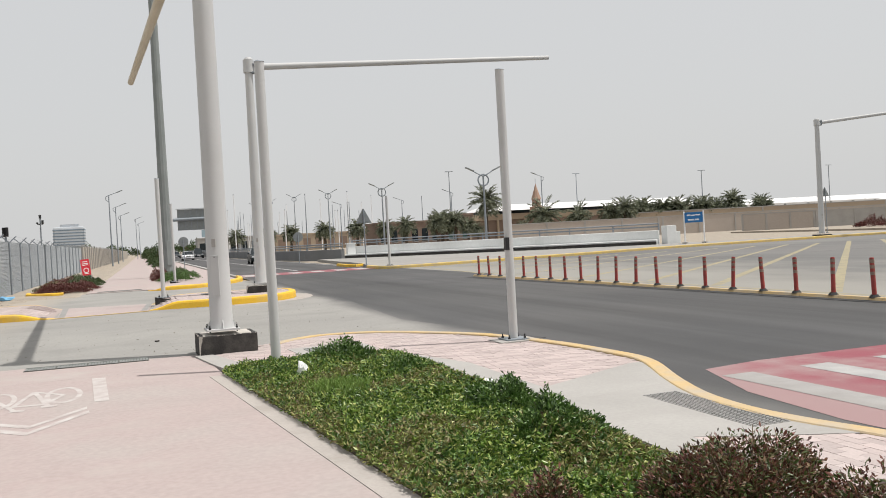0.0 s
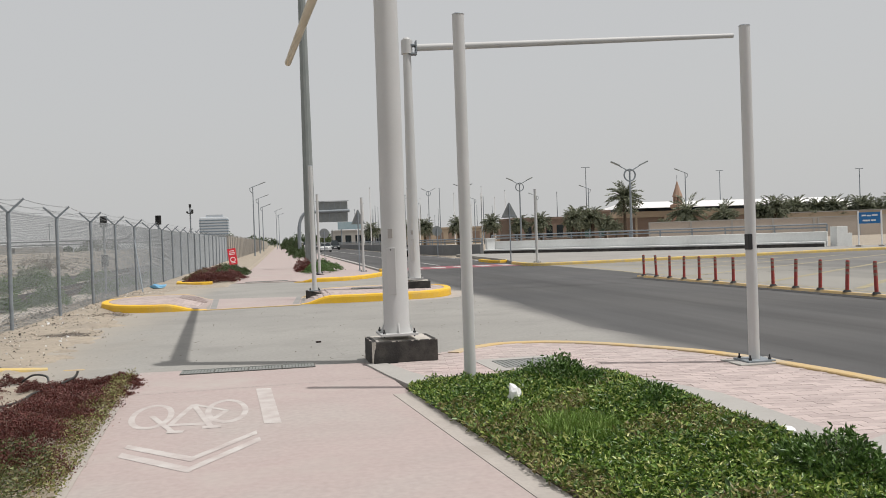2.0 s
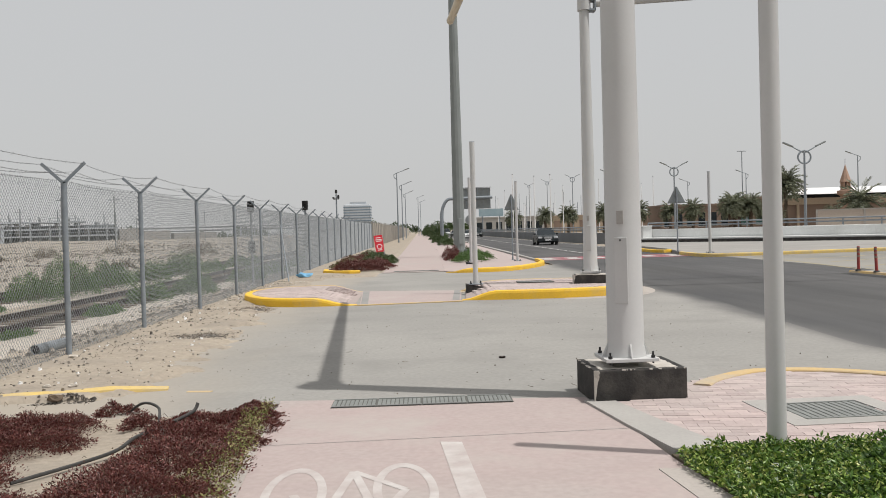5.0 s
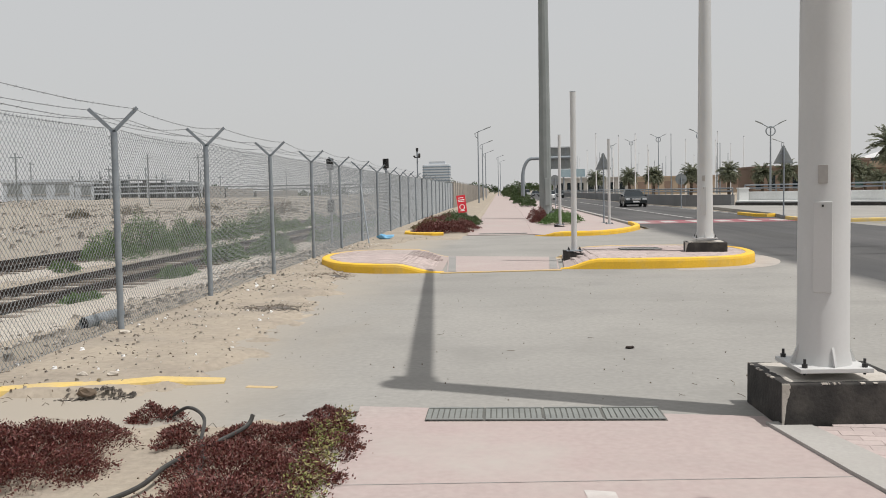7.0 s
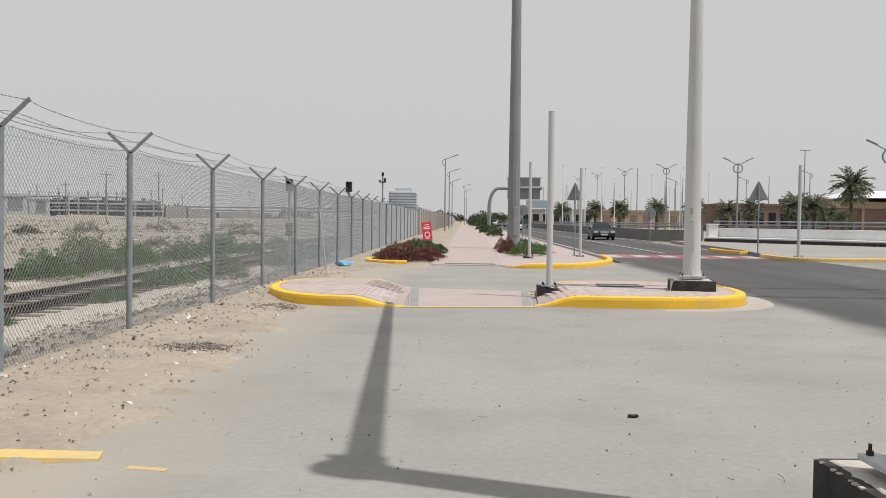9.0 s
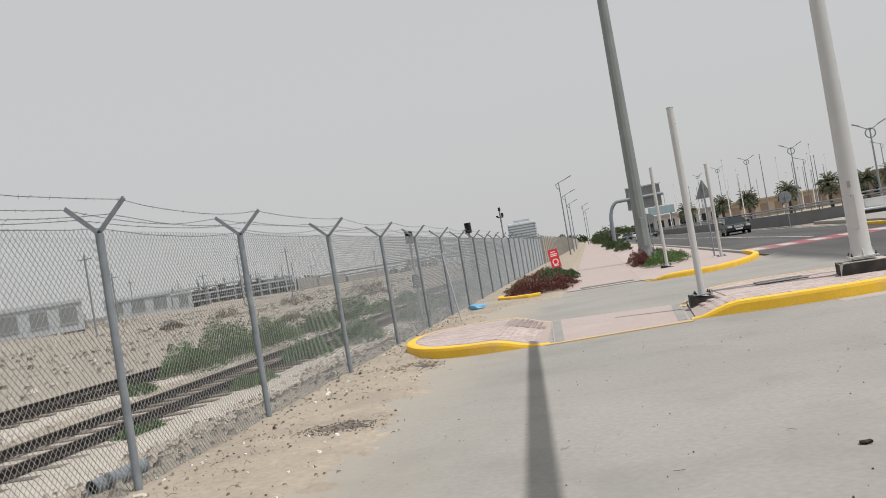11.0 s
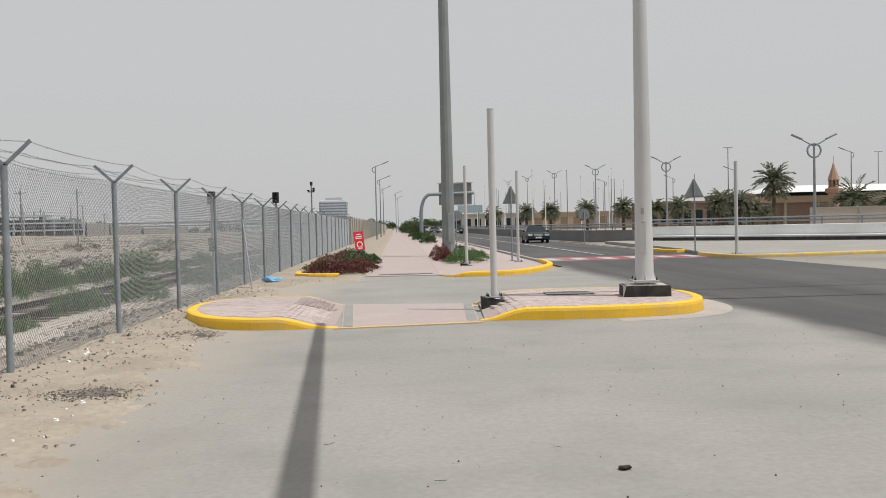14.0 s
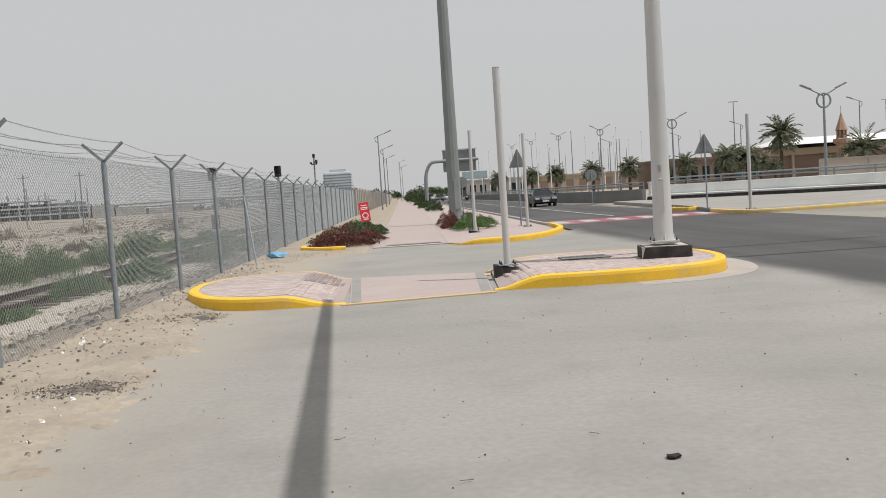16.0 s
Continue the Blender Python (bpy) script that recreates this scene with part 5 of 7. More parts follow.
bush("shrub", (2.12, 5.15, 0.03), 0.26, 0.26, 0.26, 3600, 0.032, L_BRONZE, "low bronze-leaved shrub in the green bed", 46)
bush("shrub", (3.35, 4.1, 0.03), 0.4, 0.45, 0.34, 6000, 0.036, L_BRONZE, "bronze-leaved shrub at the bed's near end", 47)
bush("shrub", (2.3, 3.9, 0.03), 0.5, 0.6, 0.26, 2600, 0.05, L_GREEN, "low leafy green shrub", 48)

# strip beside the path's other edge: dark red plants in sand
k = 50
for x, y, rx, ry, h in ((-2.12, 14.50, 0.16, 0.14, 0.13), (-2.15, 14.05, 0.30, 0.24, 0.17), (-2.45, 13.86, 0.32, 0.22, 0.17), (-1.98, 13.65, 0.20, 0.30, 0.17), (-2.50, 13.30, 0.34, 0.40, 0.24), (-2.12, 13.05, 0.30, 0.34, 0.22),
                        (-2.30, 12.4, 0.46, 0.50, 0.27), (-2.35, 11.6, 0.52, 0.55, 0.30), (-2.40, 10.8, 0.56, 0.6, 0.32), (-2.25, 9.9, 0.52, 0.6, 0.32), (-3.2, 11.2, 0.5, 0.6, 0.28), (-3.3, 10.1, 0.5, 0.6, 0.3),
                        (-3.38, 14.42, 0.20, 0.14, 0.20), (-2.98, 13.75, 0.16, 0.13, 0.13), (-3.02, 14.0, 0.13, 0.11, 0.10), (-3.75, 13.75, 0.44, 0.34, 0.27), (-3.70, 13.25, 0.46, 0.36, 0.30), (-4.15, 13.5, 0.42, 0.42, 0.34), (-4.3, 12.8, 0.5, 0.5, 0.34), (-3.9, 12.2, 0.5, 0.5, 0.30)):
    k += 1
    bush("shrub", (x, y, ground_z(x, y)), rx, ry, h * (0.62 if y > 12.8 else 0.9), int((18000 if y > 12.8 else 16000) * rx * ry / 0.3) + 300, 0.021, L_RED, "low dark red succulent-leaved shrub in sand", k, 12, 0.45, 0.7)
bush("shrub", (-5.0, 12.8, 0.0), 0.5, 0.6, 0.45, 2600, 0.045, L_DGREEN, "dark green shrub beside the red plants", 71)


def strip_ok(x, y):
    e = path_left(y) - 0.12
    return e - (0.22 if 10.0 < y < 12.6 else 0.4 if y <= 10.0 else 0.12) - 0.25 * nz(y, 0, 1.0) < x < e + 0.12 and (y < 9.8 or nz(x, y, 1.3, 2) > -0.1)


cover("ground_cover_edge", 7000, strip_ok, 0.028, L_YELL, "straggling yellow-green ground cover along the path edge", (-3.2, -1.2, 6.5, 14.3), lambda x, y: 0.10, 72)
cover("ground_cover_verge", 30000, lambda x, y: path_left(y) - 1.7 < x < path_left(y) - 0.15 and y < 9.8 + 0.6 * nz(x, y, 1.2), 0.032, L_VERGE, "low mixed green and brown planting beside the path", (-3.3, -1.2, 2.0, 10.4), lambda x, y: 0.19 + 0.10 * nz(x, y, 3), 73)

# irrigation pipe loops and bits lying on the sand
def hose(pts, r, label):
    bm = bmesh.new(); tube(bm, smooth_line(pts, 8), r, 8)
    tagged(part("irrigation_hose", bm, M_HOSE, smooth=True), label, "hose")


hose([(-3.3, 14.42, 0.0), (-3.1, 14.3, 0.12), (-2.85, 13.92, 0.15), (-2.72, 13.5, 0.12), (-2.57, 13.06, 0.10), (-2.6, 12.7, 0.05), (-2.75, 12.3, 0.02)], 0.012, "loop of black irrigation hose lying in sand")
hose([(-3.3, 12.2, 0.02), (-2.87, 12.77, 0.05), (-2.79, 13.15, 0.08), (-2.62, 13.5, 0.11), (-2.5, 13.7, 0.15), (-2.47, 13.75, 0.21)], 0.014, "stiff black irrigation hose end sticking up")
hose([(-3.9, 11.95, 0.03), (-3.6, 12.0, 0.035), (-3.4, 12.1, 0.04)], 0.012, "short piece of worn hose on sand")

pp = thing("drain_pipe", (-5.74, 18.62, ground_z(-5.74, 18.62) + 0.06), "grey plastic pipe lying behind the fence", "pipe", rz=-12)
bm = bmesh.new()
for rr, inv in ((0.072, False), (0.065, True)):
    k0 = len(bm.verts); tube(bm, [(0, -0.33, 0), (0, 0.36, 0.02)], rr, 20, False)
part("tube", bm, M_GALV, pp, smooth=True)
# dark disc stands for the unlit inside of the pipe
bm = bmesh.new(); tube(bm, [(0, -0.30, 0), (0, -0.29, 0)], 0.064, 20); part("dark_bore", bm, M_DARK, pp)


def crumple(name, at, s, material, label, seed, cat="litter"):
    r = random.Random(seed)
    bm = bmesh.new(); bmesh.ops.create_icosphere(bm, subdivisions=2, radius=1.0)
    for v in bm.verts:
        d = 0.55 + 0.45 * r.random()
        v.co = Vector((v.co.x * s[0] * d, v.co.y * s[1] * d, (v.co.z * 0.5 + 0.5) * s[2] * d))
    o = part(name, bm, material); o.location = at
    return tagged(o, label, cat)


crumple("paper_litter", (1.83, 10.72, 0.07), (0.075, 0.06, 0.22), M_WHITE, "crumpled white plastic cup caught in the plants", 1)
crumple("paper_litter", (3.28, 8.85, 0.10), (0.13, 0.07, 0.08), M_WHITE, "crumpled white paper on the shrubs", 2)
crumple("plastic_bag", (-4.75, 37.6, 0.03), (0.35, 0.25, 0.22), M_BLUEBAG, "crumpled pale blue plastic bag at the fence foot", 3)
crumple("stone", (0.38, 17.05, 0.003), (0.055, 0.04, 0.035), M_RAIL, "dark clod of dirt lying on the concrete", 4, "clod")
crumple("stone", (-4.2, 15.05, 0.02), (0.10, 0.07, 0.09), M_TWIG, "small brown rock beside the worn kerb", 5, "stone")
crumple("stone", (-4.55, 15.7, 0.04), (0.06, 0.05, 0.06), M_STONE, "pale flat stone on the sand", 6, "stone")
crumple("stone", (-4.3, 15.75, 0.04), (0.07, 0.05, 0.06), M_STONE, "pale flat stone on the sand", 7, "stone")
crumple("stone", (-5.2, 18.0, 0.03), (0.08, 0.07, 0.08), M_STONE, "pale lump of concrete at a fence post", 8, "stone")
crumple("bin_bag", (-3.35, 41.2, 0.08), (0.14, 0.12, 0.14), M_WHITE, "small white litter at the planted bed", 9, "litter")
crumple("bin_bag", (-2.95, 41.0, 0.08), (0.2, 0.15, 0.2), M_WHITE, "small white litter at the planted bed", 10, "litter")


def pebbles(name, n, ok, bounds, smin, smax, material, label, seed, zf=ground_z):
    r = np.random.RandomState(seed)
    verts, faces = [], []
    for x, y in scatter(n, ok, *bounds, r):
        s = smin + (smax - smin) * r.uniform() ** 3
        a = r.uniform(0, 6.28, 3); z = zf(x, y)
        k = len(verts)
        for q, rad in ((0, s), (2.1, s * 0.8), (4.2, s * 0.9)):
            verts.append((x + rad * math.cos(a[0] + q), y + rad * math.sin(a[0] + q), z - 0.01))
        for q, rad in ((0.5, s * 0.6), (2.6, s * 0.5), (4.7, s * 0.6)):
            verts.append((x + rad * math.cos(a[0] + q), y + rad * math.sin(a[0] + q), z + s * r.uniform(0.35, 0.9)))
        faces += [(k, k + 1, k + 4, k + 3), (k + 1, k + 2, k + 5, k + 4), (k + 2, k, k + 3, k + 5), (k + 3, k + 4, k + 5)]
    return tagged(raw(name, verts, faces, material), label, "stones", kind="stuff")


pebbles("gravel", 1800, lambda x, y: ground_z(x, y) > 0.0 and rg.uniform() < 0.3 + 0.7 * smooth01(-3.6, -5.2, x), (-5.6, -2.9, 14.5, 38), 0.005, 0.035, M_STONE, "small stones and debris scattered on sand", 81)
pebbles("fence_debris", 650, lambda x, y: ground_z(x, y) > 0.0 and rg.uniform() < 0.02 + 3.0 * max(0.0, nz(x, y, 1.4, 6)) * (0.3 + smooth01(-3.8, -5.2, x)), (-5.6, -3.2, 14.8, 38), 0.003, 0.02, M_TWIG, "brown crumbs and dry debris on sand by the fence", 92)
pebbles("grit", 420, lambda x, y: True, (-3.8, 4.5, 14.9, 25.7), 0.003, 0.012, M_TWIG, "scattered grit and dry leaves on concrete", 82, lambda x, y: 0.007)
pebbles("pale_litter", 130, lambda x, y: ground_z(x, y) > 0.0, (-5.5, -3.6, 15.5, 36), 0.008, 0.045, M_WHITE, "small pale bits of litter and broken plaster on sand", 93)
pebbles("dark_litter", 55, lambda x, y: ground_z(x, y) > 0.0 and rg.uniform() < 0.2 + smooth01(-4.2, -5.3, x), (-5.5, -3.5, 15.5, 36), 0.015, 0.06, M_ASH, "dark clods and scraps lying on sand by the fence", 94)
pebbles("rubble", 8000, lambda x, y: True, (-9.3, -5.5, 12, 60), 0.01, 0.09, M_STONE, "stones and rubble behind the fence", 83)
pebbles("ballast_stones", 7000, lambda x, y: True, (-18.6, -8.4, 14, 60), 0.02, 0.06, M_BALL, "loose ballast stones along the tracks", 84, lambda x, y: ground_z(x, y) + 0.02 if -13.4 > x > -13.6 else -0.50)
pebbles("far_rubble", 5000, lambda x, y: True, (-70, -19, 20, 120), 0.05, 0.30, M_STONE, "pale rubble on waste ground", 85)
pebbles("heaped_rubble", 7000, lambda x, y: nz(x * 0.30, y * 0.06, 1.0, 3) > 0.06 and x < -24 - 10 * rg.uniform(), (-75, -22, 40, 180), 0.05, 0.32, M_BALL, "heaps of grey rubble on waste ground", 90)
pebbles("dark_rubble", 900, lambda x, y: nz(x * 0.30, y * 0.06, 1.0, 8) > 0.10, (-75, -26, 45, 180), 0.05, 0.30, M_SLEEP, "dark debris scattered on waste ground", 91)
pebbles("litter_dirt", 1100, lambda x, y: (x + 4.02) ** 2 / 0.30 + (y - 20.15) ** 2 / 0.16 < 0.4 + 0.6 * rg.uniform(), (-4.7, -3.3, 19.5, 20.8), 0.004, 0.018, M_ASH, "dark patch of ash and debris on sand", 86)
pebbles("litter_dirt", 320, lambda x, y: (x + 4.0) ** 2 / 0.4 + (y - 24.8) ** 2 / 0.4 < 1, (-4.8, -3.3, 24.0, 25.6), 0.005, 0.025, M_TWIG, "dry twigs and dirt by the island", 87)
pebbles("litter_dirt", 80, lambda x, y: True, (-5.0, -2.2, 12.0, 15.4), 0.004, 0.016, M_TWIG, "dry leaves and twigs on sand", 88)


def dirt_patch(cx, cy, rx, ry, label):
    """A ragged dark patch lying on the sand."""
    verts, faces = [(cx, cy, ground_z(cx, cy) + 0.012)], []
    n, rings = 40, 5
    for k in range(1, rings + 1):
        for i in range(n):
            a = 2 * math.pi * i / n
            q = k / rings * (0.85 + 0.7 * nz(math.cos(a) * 2, math.sin(a) * 2, 1.0, cx) + 0.6 * nz(math.cos(a) * 7, math.sin(a) * 7, 1.0, cy))
            x, y = cx + rx * q * math.cos(a), cy + ry * q * math.sin(a)
            verts.append((x, y, ground_z(x, y) + (0.006 if k < rings - 1 else -0.006) + 0.006 * nz(x, y, 9)))
    for i in range(n):
        faces.append((0, 1 + i, 1 + (i + 1) % n))
        for k in range(rings - 1):
            b = 1 + k * n
            faces.append((b + i, b + n + i, b + n + (i + 1) % n, b + (i + 1) % n))
    tagged(raw("dirt_patch", verts, faces, M_ASH), label, "dirt", kind="stuff")


dirt_patch(-4.02, 20.15, 0.42, 0.30, "dark patch of ash on the sand")
dirt_patch(-3.98, 24.75, 0.3, 0.2, "dark dirt under dry twigs by the kerb")
pebbles("broken_asphalt", 420, lambda x, y: ((x + 4.15) / 0.36) ** 2 + ((y - 15.06 - 0.15 * (x + 4.15)) / 0.09) ** 2 < 1.0 + 0.8 * nz(x, y, 6.0), (-4.8, -3.6, 14.8, 15.3), 0.006, 0.03, M_ASH, "dark broken asphalt crumbs along the worn kerb", 89, lambda x, y: ground_z(x, y) + 0.012)


def twigs(name, n, cx, cy, rx, ry, seed, label, z=None):
    r = random.Random(seed); bm = bmesh.new()
    for _ in range(n):
        x, y = cx + r.gauss(0, rx), cy + r.gauss(0, ry)
        a = r.uniform(0, 6.28); L = r.uniform(0.03, 0.11); zz = (ground_z(x, y) if z is None else z) + 0.01
        tube(bm, [(x, y, zz), (x + L * 0.5 * math.cos(a), y + L * 0.5 * math.sin(a), zz + r.uniform(0, 0.05 if z is None else 0.01)), (x + L * math.cos(a + 0.25), y + L * math.sin(a + 0.25), zz + r.uniform(0, 0.02))], 0.0022, 4)
    tagged(part(name, bm, M_TWIG), label, "twigs", kind="stuff")


twigs("dry_twigs", 90, -4.0, 24.85, 0.28, 0.2, 1, "heap of dry twigs by the yellow kerb")
twigs("dry_twigs", 14, -4.2, 15.0, 0.5, 0.15, 2, "dry twigs along the worn kerb")
twigs("dry_twigs", 40, -4.0, 20.15, 0.35, 0.22, 3, "dry twigs on a dark dirt patch")
twigs("dry_twigs", 5, 0.6, 15.2, 1.6, 0.4, 4, "scattered dry twigs on concrete", 0.006)
twigs("dry_twigs", 7, -0.5, 19.5, 2.0, 2.5, 6, "scattered dry twigs on concrete", 0.006)
twigs("dry_twigs", 26, -4.5, 20, 0.5, 4.0, 7, "dry twigs and stalks scattered on the sand")
twigs("dry_twigs", 30, -2.9, 13.6, 0.6, 0.5, 8, "dry stalks between the red plants")
twigs("dry_twigs", 70, -5.1, 22, 0.2, 5.0, 5, "dry twigs along the fence foot")

# weeds along the tracks and scrub beyond
k = 100
for x, y, rx, ry, h in ((-14.3, 37.6, 0.9, 1.5, 1.15), (-14.2, 40.3, 1.0, 1.8, 1.5), (-13.8, 43.6, 1.0, 2.0, 1.45), (-13.6, 48.5, 0.8, 1.6, 1.2), (-13.6, 54.5, 1.0, 2.6, 1.5), (-13.4, 60, 0.7, 2.2, 0.8), (-13.9, 33.5, 0.35, 0.7, 0.4),
                        (-9.4, 30.6, 0.45, 1.2, 0.45), (-9.6, 35.2, 0.6, 1.4, 0.8), (-9.2, 39.5, 0.7, 2.0, 0.9), (-8.9, 48, 0.7, 2.6, 0.9), (-9.3, 25.2, 0.3, 0.7, 0.3),
                        (-8.9, 56, 0.7, 3, 0.7), (-8.9, 67, 0.8, 5, 0.7), (-13.3, 69, 0.8, 5, 0.8)):
    k += 1
    bush("weed_clump", (x, y, -0.6), rx, ry, h, int(3600 * rx * ry) + 1200, 0.10, L_WEED, "feathery green weeds growing along the railway", k, 10, 0.22, 0.5)
for x, y, r_, h in ((-40, 98.8, 1.5, 1.6), (-36, 110, 1.9, 1.4), (-30, 122, 2.6, 2.2), (-24, 100, 1.6, 1.3), (-34, 75, 0.9, 0.7), (-21, 66, 0.9, 0.7)):
    k += 1
    bush("scrub_bush", (x, y, ground_z(x, y)), r_, r_ * 1.1, h, 1500, 0.16, L_DRY, "dry grey-brown desert scrub bush", k, 14, 0.25, 0.5)

# far beds and hedges
for x, y, rx, ry, h, n, mt, lb in ((-3.1, 41.6, 1.0, 1.2, 0.36, 7500, L_RED, "dark red shrub in the far planted bed"), (-2.6, 43.6, 0.8, 1.5, 0.40, 7500, L_RED, "dark red shrub in the far planted bed"), (-3.6, 44.6, 0.8, 1.8, 0.5, 4800, L_BRONZE, "bronze-leaved shrub in the far planted bed"),
                                  (-2.65, 47.4, 0.8, 2.0, 0.46, 5200, L_HEDGE, "dark green shrub in the far planted bed"), (-3.7, 49.0, 0.75, 2.0, 0.55, 4400, L_RED, "dark red shrub in the far planted bed"), (-2.6, 51.2, 0.75, 1.8, 0.48, 4800, L_HEDGE, "dark green shrub in the far planted bed"), (-3.4, 57.5, 0.8, 2.4, 0.6, 3600, L_HEDGE, "green shrub behind the red warning board"),
                                  (1.75, 47.6, 0.75, 1.1, 0.42, 4200, L_WEED, "bright green shrub at the mast's foot"), (2.3, 51.2, 0.8, 1.6, 0.55, 4200, L_WEED, "bright green shrub at the mast's foot"), (1.05, 50.6, 0.4, 1.2, 0.4, 4200, L_RED, "dark red shrub beside the mast"), (1.1, 54.0, 0.5, 1.8, 0.6, 3200, L_RED, "dark red shrub beside the mast"), (2.2, 60.0, 0.8, 2.0, 0.6, 3000, L_HEDGE, "green shrub behind the mast")):
    k += 1
    bush("shrub", (x, y, 0.03), rx, ry, h, n, 0.07, mt, lb, k, 12)
for i in range(8):
    y = 92 + i * 9.5
    k += 1
    bush("hedge_shrub", (1.9 + 0.5 * math.sin(i * 2.1), y, 0.04), 0.62, 2.6, 0.72 + 0.3 * math.sin(i * 1.7), 2400, 0.15, L_HEDGE, "green roadside hedge shrub", k, 10)
r2 = random.Random(9)
for i in range(16):
    y = 175 + i * 13; k += 1
    x = 1.9 if i % 2 else 2.9
    bush("roadside_tree", (x, y, 0.1), 1.5, 2.6, r2.uniform(2.0, 3.2), 1500, 0.34, L_HEDGE, "distant green roadside tree", k, 10)

# ---- underpass parapets ----
def parapet(name, pts, h, th, material, label, rail=True, plinth=False):
    p = thing(name, (0, 0, 0), label, "parapet")
    line = [Vector(q) for q in pts]
    def sweep(off0, off1, z0, z1):
        bm = bmesh.new(); rows = []
        for i, q in enumerate(line):
            a, b = line[max(i - 1, 0)], line[min(i + 1, len(line) - 1)]
            d = (b - a).normalized(); n = Vector((-d.y, d.x))
            rows.append([bm.verts.new((*(q + n * o), z)) for o, z in ((off0, z0), (off0, z1 - 0.03), (off0 + 0.03, z1), (off1 - 0.03, z1), (off1, z1 - 0.03), (off1, z0))])
        for a, b in zip(rows, rows[1:]):
            for k in range(6):
                bm.faces.new((a[k], b[k], b[(k + 1) % 6], a[(k + 1) % 6]))
        bm.faces.new(rows[0]); bm.faces.new(rows[-1][::-1])
        bmesh.ops.recalc_face_normals(bm, faces=bm.faces)
        return bm
    part("wall", sweep(0, th, 0, h), material, p)
    if plinth:
        part("plinth", sweep(-0.9, -0.02, 0, 0.50), M_WHITEW, p, "sloping white plinth")
        part("black_base", sweep(-1.0, -0.92, 0, 0.38), M_BLACK, p, "black painted base")
    if rail:
        for q in range(len(line) - 1):
            a, b = line[q], line[q + 1]
            n = max(1, int((b - a).length / 2.4))
            nn = Vector((-(b - a).y, (b - a).x)).normalized() * th * 0.5
            for i in range(n + 1):
                c = a.lerp(b, i / n) + nn
                bm = bmesh.new(); box(bm, c.x - 0.04, c.y - 0.04, h, c.x + 0.04, c.y + 0.04, h + 0.48); part("rail_post", bm, M_GALV, p)
            for z in (0.26, 0.48):
                bm = bmesh.new(); tube(bm, [(*(a + nn), h + z), (*(b + nn), h + z)], 0.05, 8); part("rail_bar", bm, M_GALV, p)
    return p


parapet("underpass_parapet", [(35.4, 55.0), (30.6, 59.6), (24, 66.6), (17.4, 74.8)][::-1], 1.15, 0.35, M_WHITEW, "white painted underpass parapet with a steel handrail", True, True)
parapet("underpass_parapet_grey", [(16.9, 75.4), (14.6, 80), (13.9, 92), (13.9, 140), (14.0, 210), (14.4, 330)], 0.95, 0.35, M_GREYW, "long grey concrete underpass parapet with a handrail", True)
pr = thing("parapet_pier", (17.3, 74.6, 0.1), "white concrete pier at the parapet's end", "pier")
bm = bmesh.new(); box(bm, -0.35, -0.3, 0, 0.35, 0.3, 1.25, None, 0.02); part("shaft", bm, M_WHITEW, pr)
bm = bmesh.new(); box(bm, -0.4, -0.35, 1.25, 0.4, 0.35, 1.35, None, 0.02); part("cap", bm, M_WHITEW, pr)
pr2 = thing("parapet_pier", (35.95, 54.5, 0.1), "white concrete pier at the parapet's end", "pier")
bm = bmesh.new(); box(bm, -0.4, -0.35, 0, 0.4, 0.35, 1.35, None, 0.02); part("shaft", bm, M_WHITEW, pr2)
bm = bmesh.new(); box(bm, 0.4, -0.3, 0, 0.75, 0.3, 0.9, None, 0.02); part("step", bm, M_WHITEW, pr2)


# ---- street lamps ----
def ring_lamp(at, h, scale=1.0):
    s = thing("street_lamp", at, "tall grey double-arm street lamp with a ring ornament", "street lamp", "double-arm street lamps")
    bm = bmesh.new(); tube(bm, [(0, 0, 0), (0, 0, h)], [0.13, 0.07], 10); part("pole", bm, M_GALV, s)
    bm = bmesh.new(); zc = h - 0.35; R = 0.5
    pts = [(R * math.sin(a), 0, zc + R * math.cos(a)) for a in [2 * math.pi * i / 28 for i in range(29)]]
    tube(bm, pts, 0.07, 8, False); part("ring", bm, M_GALV, s, "round metal ring ornament")
    for d in (-1, 1):
        bm = bmesh.new(); tube(bm, [(0, 0, h - 0.02), (d * 0.5, 0, h + 0.22), (d * 1.0, 0, h + 0.5)], [0.06, 0.05, 0.045], 8); a = part("arm", bm, M_GALV, s)
        bm = bmesh.new(); box(bm, 0, -0.13, -0.05, 0.85, 0.13, 0.06, Matrix.Translation((d * 0.9, 0, h + 0.47)) @ Matrix.Rotation(-d * radians(24), 4, "Y") @ Matrix.Diagonal((d, 1, 1, 1)), 0.03); part("lamp_head", bm, M_SIGNB, a, "flat grey lamp head")
    return s


for (x, y), zr in (((29.5, 73.4), 6.42), ((29.5, 108), 7.62), ((31.7, 152), 9.78), ((33.8, 200), 11.96), ((37.3, 262), 14.4), ((39.3, 320), 16.3)):
    ring_lamp((x, y, 0.0), zr + 0.35)


